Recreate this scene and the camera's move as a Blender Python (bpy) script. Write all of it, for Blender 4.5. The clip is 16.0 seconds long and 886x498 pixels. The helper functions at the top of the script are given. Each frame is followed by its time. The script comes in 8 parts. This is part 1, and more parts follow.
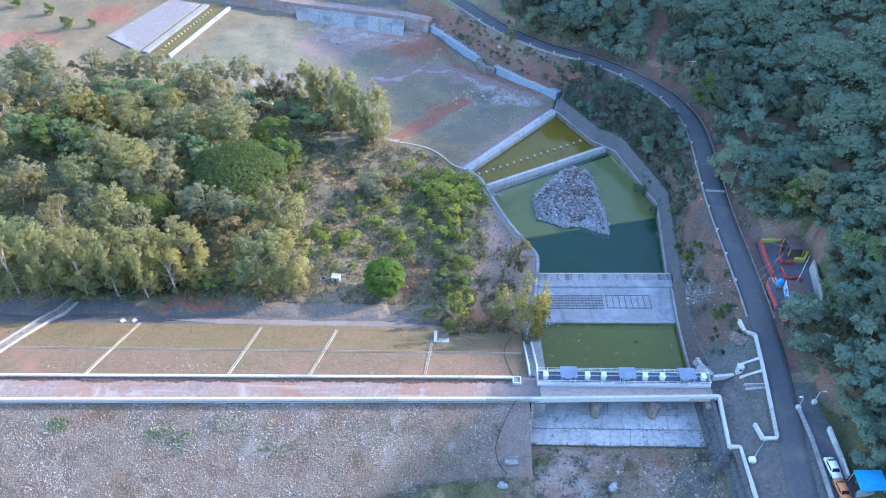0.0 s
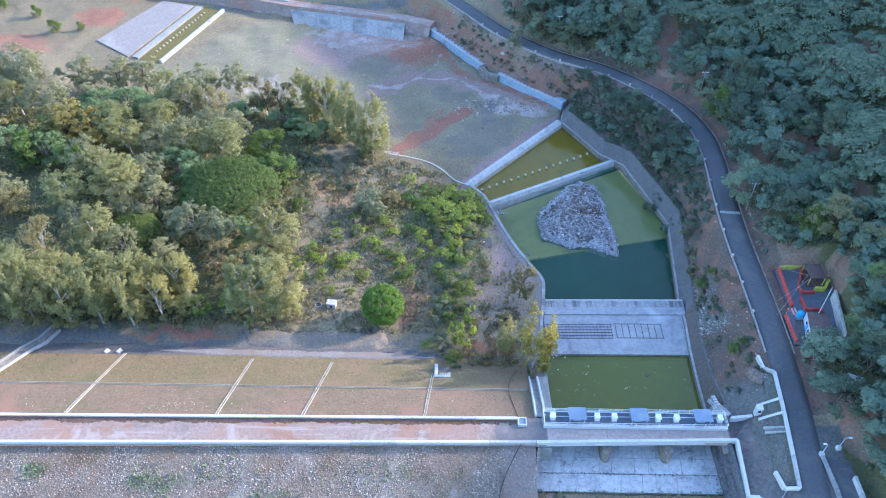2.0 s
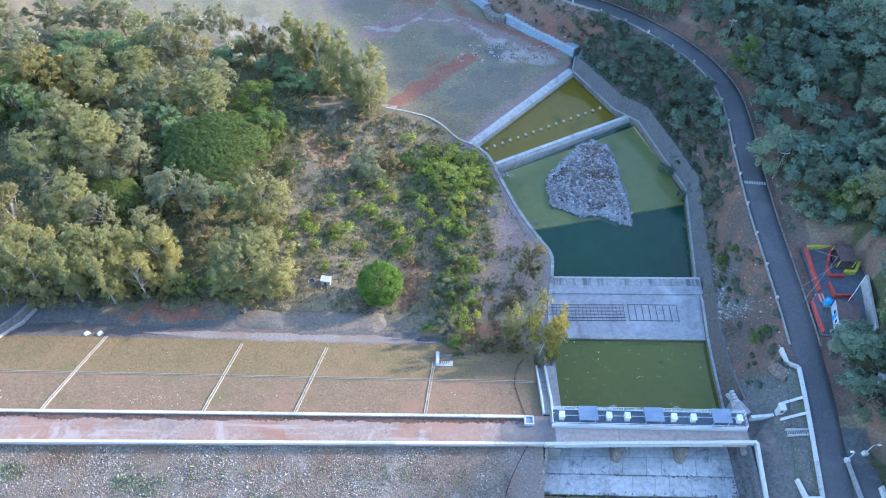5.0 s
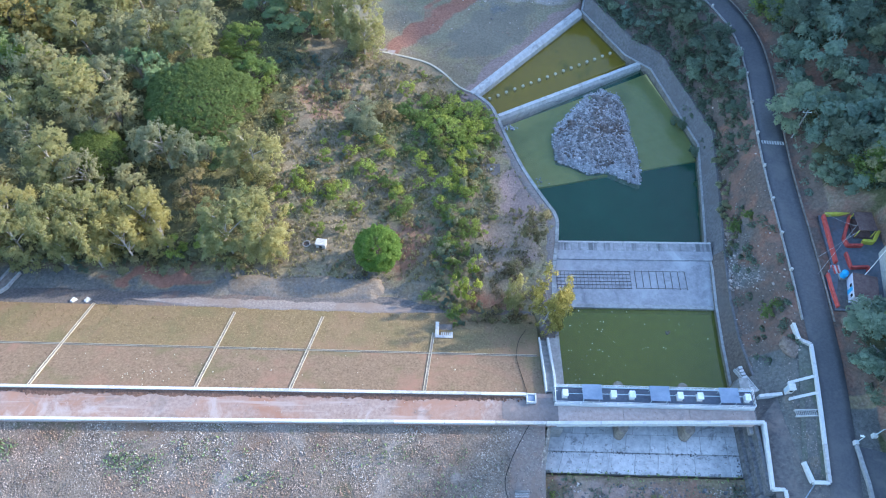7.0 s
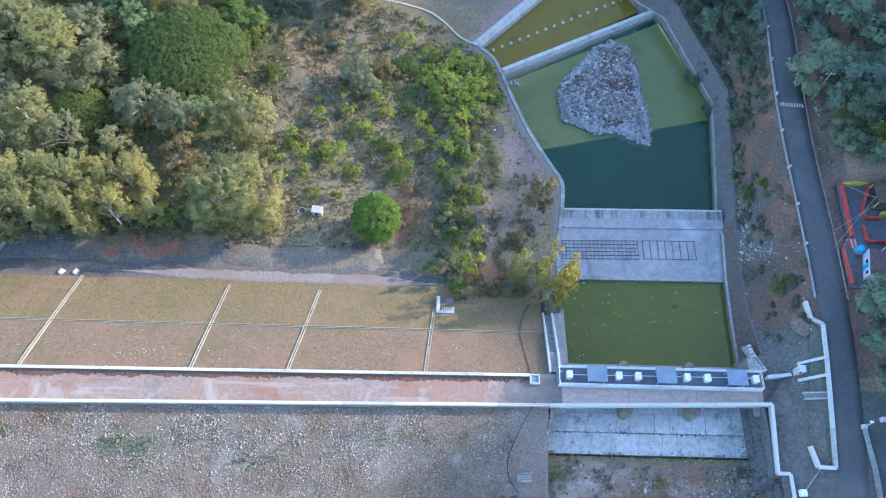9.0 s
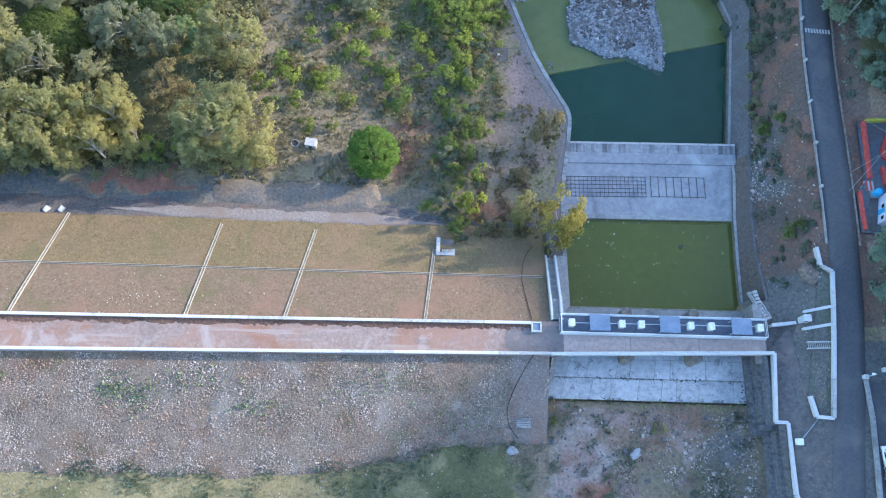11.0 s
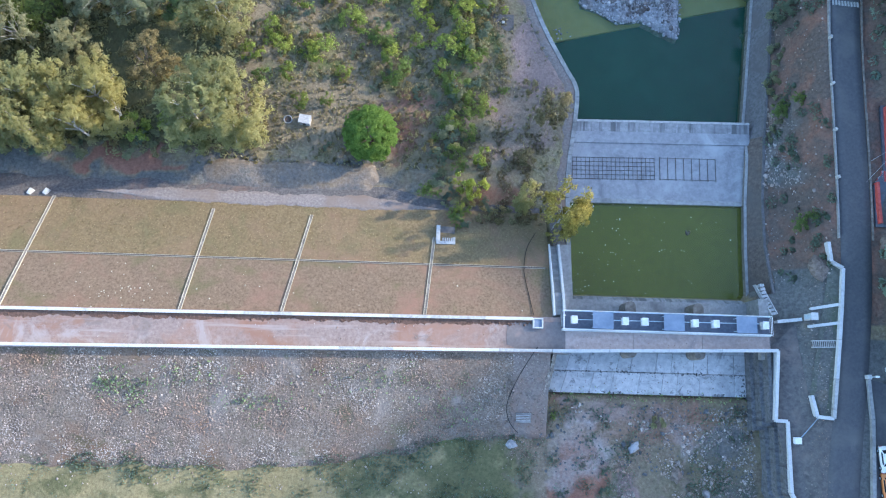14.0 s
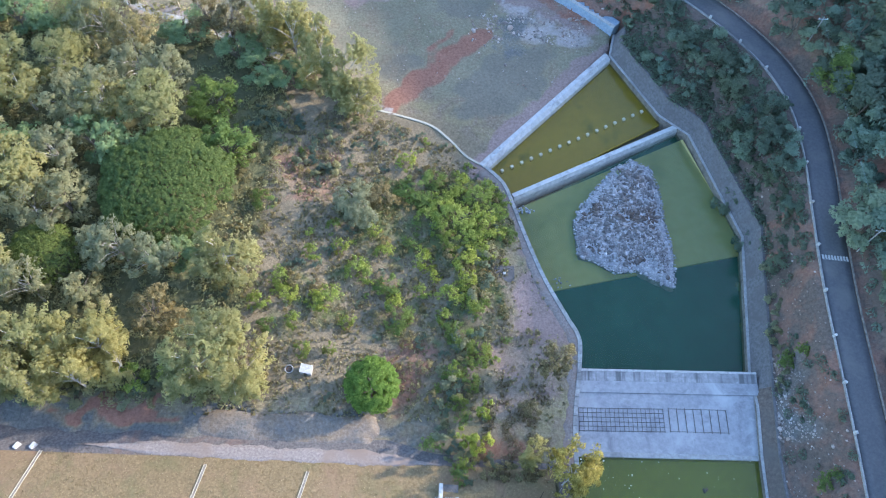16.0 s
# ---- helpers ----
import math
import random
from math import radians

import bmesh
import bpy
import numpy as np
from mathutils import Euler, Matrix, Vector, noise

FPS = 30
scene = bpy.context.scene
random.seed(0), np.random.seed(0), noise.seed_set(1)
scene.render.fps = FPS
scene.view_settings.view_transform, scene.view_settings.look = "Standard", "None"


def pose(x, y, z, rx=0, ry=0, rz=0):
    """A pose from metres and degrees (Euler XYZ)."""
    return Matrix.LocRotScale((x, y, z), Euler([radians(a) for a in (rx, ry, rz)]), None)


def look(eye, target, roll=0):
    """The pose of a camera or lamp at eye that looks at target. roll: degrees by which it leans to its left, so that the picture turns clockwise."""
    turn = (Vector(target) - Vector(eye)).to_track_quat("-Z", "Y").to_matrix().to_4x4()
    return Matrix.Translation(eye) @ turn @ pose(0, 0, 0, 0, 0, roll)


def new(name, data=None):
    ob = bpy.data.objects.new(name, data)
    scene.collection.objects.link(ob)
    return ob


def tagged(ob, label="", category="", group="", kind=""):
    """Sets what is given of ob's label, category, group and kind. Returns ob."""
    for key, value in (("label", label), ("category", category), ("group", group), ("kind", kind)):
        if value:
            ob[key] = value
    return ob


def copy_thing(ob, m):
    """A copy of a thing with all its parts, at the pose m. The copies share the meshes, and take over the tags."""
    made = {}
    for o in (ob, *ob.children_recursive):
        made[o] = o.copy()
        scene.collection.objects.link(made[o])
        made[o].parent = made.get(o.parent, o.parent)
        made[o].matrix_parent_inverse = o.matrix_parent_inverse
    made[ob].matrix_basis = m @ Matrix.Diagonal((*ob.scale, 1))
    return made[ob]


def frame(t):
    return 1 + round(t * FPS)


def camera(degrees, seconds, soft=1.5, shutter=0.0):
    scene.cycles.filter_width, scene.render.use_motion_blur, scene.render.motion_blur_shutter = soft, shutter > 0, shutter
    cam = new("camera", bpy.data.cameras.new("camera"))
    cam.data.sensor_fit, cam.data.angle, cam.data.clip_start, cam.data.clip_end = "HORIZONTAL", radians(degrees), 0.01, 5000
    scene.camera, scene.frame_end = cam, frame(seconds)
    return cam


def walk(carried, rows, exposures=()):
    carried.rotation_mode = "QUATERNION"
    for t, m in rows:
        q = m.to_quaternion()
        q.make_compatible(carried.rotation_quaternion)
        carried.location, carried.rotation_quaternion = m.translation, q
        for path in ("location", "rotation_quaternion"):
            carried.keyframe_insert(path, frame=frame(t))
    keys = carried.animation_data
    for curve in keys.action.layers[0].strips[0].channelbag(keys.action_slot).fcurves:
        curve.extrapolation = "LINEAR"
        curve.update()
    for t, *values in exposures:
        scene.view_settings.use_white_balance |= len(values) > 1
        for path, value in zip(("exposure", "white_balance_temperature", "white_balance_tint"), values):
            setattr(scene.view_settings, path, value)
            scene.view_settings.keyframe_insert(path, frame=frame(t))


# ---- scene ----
cam = camera(62.8, 16.0, soft=1.1)
EXPOSURES = [(0, 2.12, 5450, 15), (4, 2.09, 5530, 13), (9, 1.97, 5720, 11), (11.5, 1.88, 5770, 11), (14.5, 1.86, 5770, 11), (15.5, 1.91, 5770, 12), (16, 2.11, 5800, 13)]
PATH = [
    (0, (0.926, -1.225, 114.273), (0.906, 0.232, 112.904), 0.1),
    (0.5, (0.852, 1.638, 114.278), (0.833, 3.097, 112.91), 0.1),
    (1, (0.782, 4.495, 114.285), (0.762, 5.954, 112.917), 0.2),
    (1.5, (0.711, 7.326, 114.285), (0.689, 8.782, 112.914), 0.1),
    (2, (0.598, 10.153, 114.287), (0.577, 11.592, 112.898), 0.2),
    (2.5, (0.423, 12.958, 114.277), (0.403, 14.375, 112.866), 0.3),
    (3, (0.221, 15.782, 114.272), (0.202, 17.18, 112.841), 0.4),
    (3.5, (0.021, 18.606, 114.278), (0.004, 19.98, 112.825), 0.4),
    (4, (-0.16, 21.367, 114.299), (-0.176, 22.714, 112.821), 0.5),
    (6.5, (-0.998, 35.053, 114.49), (-1.002, 36.189, 112.844), 1.2),
    (7, (-1.158, 37.727, 114.519), (-1.16, 38.823, 112.846), 1.4),
    (7.5, (-1.355, 40.264, 114.551), (-1.356, 41.33, 112.858), 1.4),
    (8, (-1.618, 42.774, 114.572), (-1.616, 43.808, 112.861), 1.6),
    (8.5, (-1.864, 45.337, 114.561), (-1.858, 46.321, 112.82), 1.9),
    (9, (-2.105, 47.984, 114.511), (-2.094, 48.898, 112.732), 2.2),
    (11.5, (-3.443, 61.405, 114.051), (-3.404, 61.938, 112.123), 5.8),
    (12, (-3.685, 64.018, 113.976), (-3.64, 64.464, 112.026), 7.4),
    (12.5, (-3.908, 66.463, 113.972), (-3.859, 66.874, 112.015), 8.4),
    (13, (-4.046, 68.844, 113.981), (-3.996, 69.232, 112.019), 9.0),
    (13.5, (-4.111, 71.157, 113.996), (-4.06, 71.525, 112.031), 9.6),
    (14, (-4.134, 73.31, 114.064), (-4.084, 73.679, 112.099), 9.5),
    (14.5, (-4.13, 75.248, 114.163), (-4.083, 75.624, 112.199), 9.0),
    (15, (-4.193, 76.872, 114.344), (-4.153, 77.429, 112.423), 6.0),
    (15.5, (-4.296, 78.279, 114.475), (-4.267, 79.046, 112.628), 4.3),
    (16, (-4.438, 79.647, 114.528), (-4.415, 80.568, 112.752), 3.5),
]
walk(cam, [(t, look(eye, target, roll)) for t, eye, target, roll in PATH], EXPOSURES)

# ---------------------------------------------------------------- light
SUN_AZ = (0.945, 0.327)          # horizontal way towards the sun
SUN_EL = radians(24.0)
world = bpy.data.worlds.new("sky")
scene.world = world
world.use_nodes = True
wn = world.node_tree.nodes
sky = wn.new("ShaderNodeTexSky")
sky.sky_type = "NISHITA"
sky.sun_disc = False
sky.sun_elevation = SUN_EL
sky.sun_rotation = math.atan2(SUN_AZ[0], SUN_AZ[1])
sky.air_density, sky.dust_density, sky.ozone_density = 1.3, 1.2, 2.6
wn["Background"].inputs["Strength"].default_value = 0.15
world.node_tree.links.new(sky.outputs["Color"], wn["Background"].inputs["Color"])
sun = new("sun", bpy.data.lights.new("sun", "SUN"))
sun.data.energy, sun.data.angle, sun.data.color = 2.0, radians(1.5), (1.0, 0.85, 0.65)
to_sun = Vector((SUN_AZ[0] * math.cos(SUN_EL), SUN_AZ[1] * math.cos(SUN_EL), math.sin(SUN_EL)))
sun.matrix_world = look(tuple(to_sun * 400), (0, 0, 0))

# ---------------------------------------------------------------- materials
def nodes_of(name):
    m = bpy.data.materials.new(name)
    m.use_nodes = True
    return m, m.node_tree.nodes, m.node_tree.links, m.node_tree.nodes["Principled BSDF"]


def noise_tex(n, l, vec, scale, detail=4.0, rough=0.55, distort=0.0):
    t = n.new("ShaderNodeTexNoise")
    t.inputs["Scale"].default_value, t.inputs["Detail"].default_value = scale, detail
    t.inputs["Roughness"].default_value, t.inputs["Distortion"].default_value = rough, distort
    l.new(vec, t.inputs["Vector"])
    return t.outputs["Fac"]


def ramp(n, l, fac, stops):
    r = n.new("ShaderNodeValToRGB")
    e = r.color_ramp.elements
    while len(e) < len(stops):
        e.new(0.5)
    for k, (p, c) in enumerate(stops):
        e[k].position, e[k].color = p, (*c, 1.0) if len(c) == 3 else c
    l.new(fac, r.inputs["Fac"])
    return r.outputs["Color"]


def blend(n, l, fac, a, b, mode="MIX"):
    x = n.new("ShaderNodeMix")
    x.data_type, x.blend_type = "RGBA", mode
    for sock, v in ((x.inputs[0], fac), (x.inputs[6], a), (x.inputs[7], b)):
        if hasattr(v, "links"):
            l.new(v, sock)
        else:
            sock.default_value = v if isinstance(v, float) else (*v, 1.0)
    return x.outputs[2]


def math_node(n, l, op, a, b=0.0):
    x = n.new("ShaderNodeMath")
    x.operation = op
    for sock, v in zip(x.inputs, (a, b)):
        if hasattr(v, "links"):
            l.new(v, sock)
        else:
            sock.default_value = v
    return x.outputs[0]


def bump_on(n, l, bsdf, height, strength, dist):
    b = n.new("ShaderNodeBump")
    b.inputs["Strength"].default_value, b.inputs["Distance"].default_value = strength, dist
    l.new(height, b.inputs["Height"])
    l.new(b.outputs["Normal"], bsdf.inputs["Normal"])


def surface(name, dark, light, stain=None, big=0.12, fine=2.5, rough=0.9, bump=0.5, dist=0.08,
            metal=0.0, vary=0.0, stain_at=(0.55, 0.72), spec=0.3, streak=None, patches=(), island=0.0):
    """A worn surface: two tones in a fine grain, a stain colour in large patches, relief."""
    m, n, l, bsdf = nodes_of(name)
    pos = n.new("ShaderNodeNewGeometry").outputs["Position"]
    f = noise_tex(n, l, pos, fine, 6.0, 0.65)
    c = ramp(n, l, f, [(0.3, dark), (0.7, light)])
    g = noise_tex(n, l, pos, big, 5.0, 0.6, 0.4)
    if stain:
        c = blend(n, l, ramp(n, l, g, [(stain_at[0], (0, 0, 0)), (stain_at[1], (1, 1, 1))]), c, stain)
    else:
        c = blend(n, l, 0.6, c, ramp(n, l, g, [(0.3, (0.72, 0.72, 0.72)), (0.7, (1.15, 1.13, 1.1))]), "MULTIPLY")
    for k, (tone, scale, lo, hi, strength) in enumerate(patches):
        mv = n.new("ShaderNodeMapping")
        mv.inputs["Location"].default_value = (37.0 + 61 * k, 19.0 * k, 7.0)
        l.new(pos, mv.inputs["Vector"])
        w = noise_tex(n, l, mv.outputs["Vector"], scale, 5.0, 0.65, 0.6)
        c = blend(n, l, ramp(n, l, w, [(lo, (0, 0, 0)), (hi, (strength,) * 3)]), c, tone)
    if streak:
        mp = n.new("ShaderNodeMapping")
        mp.inputs["Scale"].default_value = streak[0]
        l.new(pos, mp.inputs["Vector"])
        s = noise_tex(n, l, mp.outputs["Vector"], 1.0, 4.0, 0.6)
        c = blend(n, l, ramp(n, l, s, [(streak[2], (0, 0, 0)), (streak[2] + 0.12, (0.85, 0.85, 0.85))]), c, streak[1])
    if vary:
        rnd = n.new("ShaderNodeObjectInfo").outputs["Random"]
        c = blend(n, l, 1.0, c, ramp(n, l, rnd, [(0.0, (1 - vary,) * 3), (1.0, (1 + vary,) * 3)]), "MULTIPLY")
    if island:
        rnd = n.new("ShaderNodeNewGeometry").outputs["Random Per Island"]
        c = blend(n, l, 1.0, c, ramp(n, l, rnd, [(0.0, (1 - island,) * 3), (0.7, (1.0, 1.0, 1.0)), (1.0, (1 + 1.4 * island,) * 3)]), "MULTIPLY")
    l.new(c, bsdf.inputs["Base Color"])
    bsdf.inputs["Roughness"].default_value, bsdf.inputs["Metallic"].default_value = rough, metal
    bsdf.inputs["Specular IOR Level"].default_value = spec
    if bump:
        bump_on(n, l, bsdf, f, bump, dist)
    return m


def leaf_mat(name, dark, mid, light, rough=0.65):
    """Leaves: each clump its own tone, each tree a little warmer or cooler, light shining through."""
    m, n, l, bsdf = nodes_of(name)
    isl = n.new("ShaderNodeNewGeometry").outputs["Random Per Island"]
    c = ramp(n, l, isl, [(0.0, dark), (0.55, mid), (1.0, light)])
    rnd = n.new("ShaderNodeObjectInfo").outputs["Random"]
    c = blend(n, l, 1.0, c, ramp(n, l, rnd, [(0.0, (0.90, 0.96, 0.98)), (0.5, (1.02, 1.02, 1)), (1.0, (1.15, 1.09, 0.95))]), "MULTIPLY")
    l.new(c, bsdf.inputs["Base Color"])
    bsdf.inputs["Roughness"].default_value = rough
    bsdf.inputs["Specular IOR Level"].default_value = 0.25
    t = n.new("ShaderNodeBsdfTranslucent")
    l.new(c, t.inputs["Color"])
    mix = n.new("ShaderNodeMixShader")
    mix.inputs[0].default_value = 0.58
    l.new(bsdf.outputs[0], mix.inputs[1])
    l.new(t.outputs[0], mix.inputs[2])
    l.new(mix.outputs[0], n["Material Output"].inputs["Surface"])
    return m


def water_mat(name, tint, murk, thick):
    """Murky still water: part of the light goes through to the bed, part comes back from the silt."""
    m, n, l, bsdf = nodes_of(name)
    pos = n.new("ShaderNodeNewGeometry").outputs["Position"]
    g = noise_tex(n, l, pos, 0.09, 4.0, 0.6, 0.8)
    c = blend(n, l, ramp(n, l, g, [(0.35, (0, 0, 0)), (0.7, (1, 1, 1))]), murk, tuple(v * 1.12 for v in murk))
    l.new(c, bsdf.inputs["Base Color"])
    bsdf.inputs["Roughness"].default_value = 0.06
    bsdf.inputs["IOR"].default_value = 1.33
    bsdf.inputs["Specular IOR Level"].default_value = 1.0
    bump_on(n, l, bsdf, noise_tex(n, l, pos, 0.9, 2.0, 0.5), 0.02, 0.05)
    t = n.new("ShaderNodeBsdfTransparent")
    t.inputs["Color"].default_value = (*tint, 1)
    mix = n.new("ShaderNodeMixShader")
    mix.inputs[0].default_value = thick
    l.new(t.outputs[0], mix.inputs[1])
    l.new(bsdf.outputs[0], mix.inputs[2])
    l.new(mix.outputs[0], n["Material Output"].inputs["Surface"])
    return m


def ground_mat():
    m, n, l, bsdf = nodes_of("open_ground")
    pos = n.new("ShaderNodeNewGeometry").outputs["Position"]
    fine = noise_tex(n, l, pos, 1.9, 8.0, 0.7)
    mid = noise_tex(n, l, pos, 0.22, 6.0, 0.65, 0.5)
    big = noise_tex(n, l, pos, 0.05, 4.0, 0.6, 0.6)
    soil = ramp(n, l, fine, [(0.25, (0.11, 0.082, 0.056)), (0.5, (0.215, 0.17, 0.12)), (0.75, (0.35, 0.29, 0.215))])
    dry = ramp(n, l, fine, [(0.25, (0.15, 0.125, 0.065)), (0.75, (0.36, 0.31, 0.18))])
    c = blend(n, l, ramp(n, l, mid, [(0.42, (0, 0, 0)), (0.6, (0.9, 0.9, 0.9))]), soil, dry)

    def zone(attr, c, tones, amount=1.0, spread=0.55):
        a = n.new("ShaderNodeAttribute")
        a.attribute_name = attr
        s = math_node(n, l, "ADD", a.outputs["Fac"], math_node(n, l, "MULTIPLY", math_node(n, l, "SUBTRACT", mid, 0.5), spread * 2))
        k = ramp(n, l, s, [(0.35, (0, 0, 0)), (0.65, (amount,) * 3)])
        return blend(n, l, k, c, ramp(n, l, fine, [(0.25, tones[0]), (0.75, tones[1])]))

    c = zone("brush", c, ((0.110, 0.092, 0.058), (0.300, 0.242, 0.162)))
    c = zone("green", c, ((0.035, 0.055, 0.018), (0.16, 0.18, 0.07)), 0.9, 0.9)
    c = zone("turf", c, ((0.142, 0.132, 0.086), (0.315, 0.282, 0.196)))
    c = zone("meadow", c, ((0.135, 0.114, 0.056), (0.355, 0.306, 0.170)))
    c = zone("dark_green", c, ((0.055, 0.062, 0.030), (0.165, 0.165, 0.082)), 0.9, 0.7)
    c = zone("bank_soil", c, ((0.072, 0.058, 0.048), (0.200, 0.156, 0.130)))
    c = zone("mauve", c, ((0.172, 0.122, 0.106), (0.365, 0.272, 0.238)))
    c = zone("mud", c, ((0.124, 0.112, 0.086), (0.248, 0.222, 0.170)))
    c = zone("red", c, ((0.165, 0.078, 0.053), (0.365, 0.195, 0.138)))
    c = zone("pale", c, ((0.25, 0.215, 0.195), (0.48, 0.42, 0.38)))
    c = zone("grey", c, ((0.07, 0.07, 0.065), (0.22, 0.215, 0.20)))
    c = blend(n, l, 0.5, c, ramp(n, l, big, [(0.3, (0.75, 0.75, 0.75)), (0.7, (1.2, 1.2, 1.2))]), "MULTIPLY")
    l.new(c, bsdf.inputs["Base Color"])
    bsdf.inputs["Roughness"].default_value = 0.95
    bsdf.inputs["Specular IOR Level"].default_value = 0.15
    bump_on(n, l, bsdf, fine, 0.8, 0.25)
    return m


M = {}
M["ground"] = ground_mat()
M["riprap"] = surface("riprap_gravel", (0.080, 0.062, 0.049), (0.332, 0.268, 0.214), (0.215, 0.135, 0.090), 0.085, 3.2, 0.95, 1.0, 0.2, stain_at=(0.52, 0.68), patches=(((0.347, 0.315, 0.295), 0.07, 0.54, 0.66, 0.5), ((0.095, 0.100, 0.048), 0.16, 0.58, 0.66, 0.6), ((0.15, 0.115, 0.095), 0.3, 0.55, 0.65, 0.5)))
M["stone"] = surface("pitching_stone", (0.145, 0.121, 0.103), (0.560, 0.485, 0.428), (0.300, 0.205, 0.150), 0.10, 1.4, 0.9, 0.3, 0.05, stain_at=(0.46, 0.60), island=0.32, patches=(((0.46, 0.42, 0.40), 0.06, 0.52, 0.64, 0.6), ((0.17, 0.15, 0.13), 0.09, 0.54, 0.64, 0.65)))
M["crest"] = surface("crest_murram", (0.225, 0.165, 0.140), (0.35, 0.275, 0.245), (0.31, 0.185, 0.135), 0.09, 1.6, 0.95, 0.4, 0.05, stain_at=(0.46, 0.62), patches=(((0.27, 0.145, 0.098), 0.07, 0.53, 0.63, 0.8), ((0.40, 0.35, 0.33), 0.16, 0.57, 0.66, 0.7), ((0.17, 0.145, 0.135), 0.22, 0.60, 0.68, 0.5)), streak=((0.05, 0.9, 0.9), (0.36, 0.30, 0.275), 0.56))
M["slope_grass"] = surface("dry_grass_bank", (0.119, 0.087, 0.043), (0.275, 0.204, 0.112), (0.237, 0.157, 0.098), 0.06, 2.6, 0.95, 0.7, 0.1, stain_at=(0.45, 0.65), patches=(((0.133, 0.128, 0.058), 0.13, 0.54, 0.68, 0.5), ((0.228, 0.138, 0.093), 0.1, 0.58, 0.7, 0.6)))
M["white"] = surface("whitewashed_plaster", (0.49, 0.49, 0.482), (0.63, 0.63, 0.622), (0.36, 0.345, 0.33), 0.45, 3.0, 0.8, 0.2, 0.02, stain_at=(0.6, 0.75))
M["old_white"] = surface("weathered_whitewash", (0.323, 0.315, 0.306), (0.561, 0.552, 0.527), (0.255, 0.238, 0.221), 0.6, 2.5, 0.85, 0.3, 0.03)
M["concrete"] = surface("weathered_concrete", (0.230, 0.225, 0.221), (0.391, 0.383, 0.365), (0.162, 0.157, 0.153), 0.16, 1.5, 0.85, 0.35, 0.03, vary=0.10, stain_at=(0.55, 0.75))
M["slab"] = surface("pale_slab_concrete", (0.375, 0.385, 0.395), (0.585, 0.585, 0.575), (0.25, 0.25, 0.25), 0.20, 1.2, 0.8, 0.3, 0.02, vary=0.12, stain_at=(0.58, 0.72), patches=(((0.130, 0.130, 0.134), 1.2, 0.6, 0.66, 0.6), ((0.162, 0.162, 0.167), 0.14, 0.52, 0.64, 0.3), ((0.140, 0.140, 0.143), 0.4, 0.58, 0.66, 0.7), ((0.540, 0.540, 0.540), 0.3, 0.6, 0.68, 0.5)))
M["weir"] = surface("streaked_concrete", (0.238, 0.238, 0.242), (0.40, 0.39, 0.39), (0.187, 0.183, 0.183), 0.18, 1.3, 0.8, 0.3, 0.02, streak=((0.7, 0.06, 0.06), (0.11, 0.11, 0.11), 0.47))
M["masonry"] = surface("rough_retaining_masonry", (0.126, 0.109, 0.092), (0.324, 0.285, 0.245), (0.180, 0.159, 0.138), 0.22, 1.6, 0.9, 0.8, 0.10, streak=((0.500, 0.465, 0.051), (0.120, 0.107, 0.093), 0.56))
M["deck"] = surface("bridge_deck_concrete", (0.350, 0.274, 0.244), (0.488, 0.401, 0.356), (0.287, 0.245, 0.226), 0.3, 1.6, 0.9, 0.2, 0.02, vary=0.06)
M["asphalt"] = surface("worn_asphalt", (0.086, 0.086, 0.092), (0.122, 0.121, 0.125), (0.148, 0.142, 0.137), 0.16, 2.2, 0.9, 0.1, 0.01, stain_at=(0.5, 0.72), patches=(((0.092, 0.093, 0.099), 0.5, 0.57, 0.66, 0.5), ((0.20, 0.178, 0.165), 0.25, 0.62, 0.72, 0.4)))
M["tar"] = surface("dusty_pavement", (0.084, 0.079, 0.077), (0.167, 0.154, 0.145), (0.202, 0.163, 0.145), 0.12, 1.5, 0.92, 0.3, 0.03, patches=(((0.055, 0.056, 0.06), 0.4, 0.55, 0.66, 0.6), ((0.21, 0.18, 0.165), 1.1, 0.6, 0.68, 0.5)))
M["grey_blue"] = surface("grey_blue_sheet", (0.207, 0.262, 0.348), (0.256, 0.317, 0.409), None, 0.6, 2.0, 0.75, 0.05, 0.01, spec=0.2)
M["steel"] = surface("painted_steel", (0.42, 0.52, 0.60), (0.58, 0.68, 0.74), None, 1.0, 3.0, 0.55, 0.05, 0.01, metal=0.2)
M["dark_steel"] = surface("dark_rusted_steel", (0.035, 0.033, 0.032), (0.09, 0.08, 0.075), (0.12, 0.065, 0.04), 1.0, 5.0, 0.8, 0.2, 0.01)
M["rock"] = surface("grey_rubble", (0.20, 0.20, 0.21), (0.52, 0.51, 0.52), (0.20, 0.165, 0.15), 0.15, 1.2, 0.9, 0.6, 0.2, stain_at=(0.58, 0.72), island=0.3)
M["boulder"] = surface("brown_boulder", (0.105, 0.082, 0.066), (0.300, 0.240, 0.200), None, 0.4, 1.8, 0.9, 0.7, 0.2)
M["red"] = surface("faded_red_paint", (0.42, 0.055, 0.045), (0.60, 0.13, 0.11), None, 0.5, 2.0, 0.7, 0.1, 0.02)
M["yellow"] = surface("yellow_paint", (0.50, 0.48, 0.05), (0.62, 0.62, 0.12), None, 0.5, 2.0, 0.7, 0.1, 0.02)
M["blue"] = surface("bright_blue_sheet", (0.035, 0.30, 0.62), (0.07, 0.42, 0.74), None, 0.4, 2.0, 0.5, 0.1, 0.02)
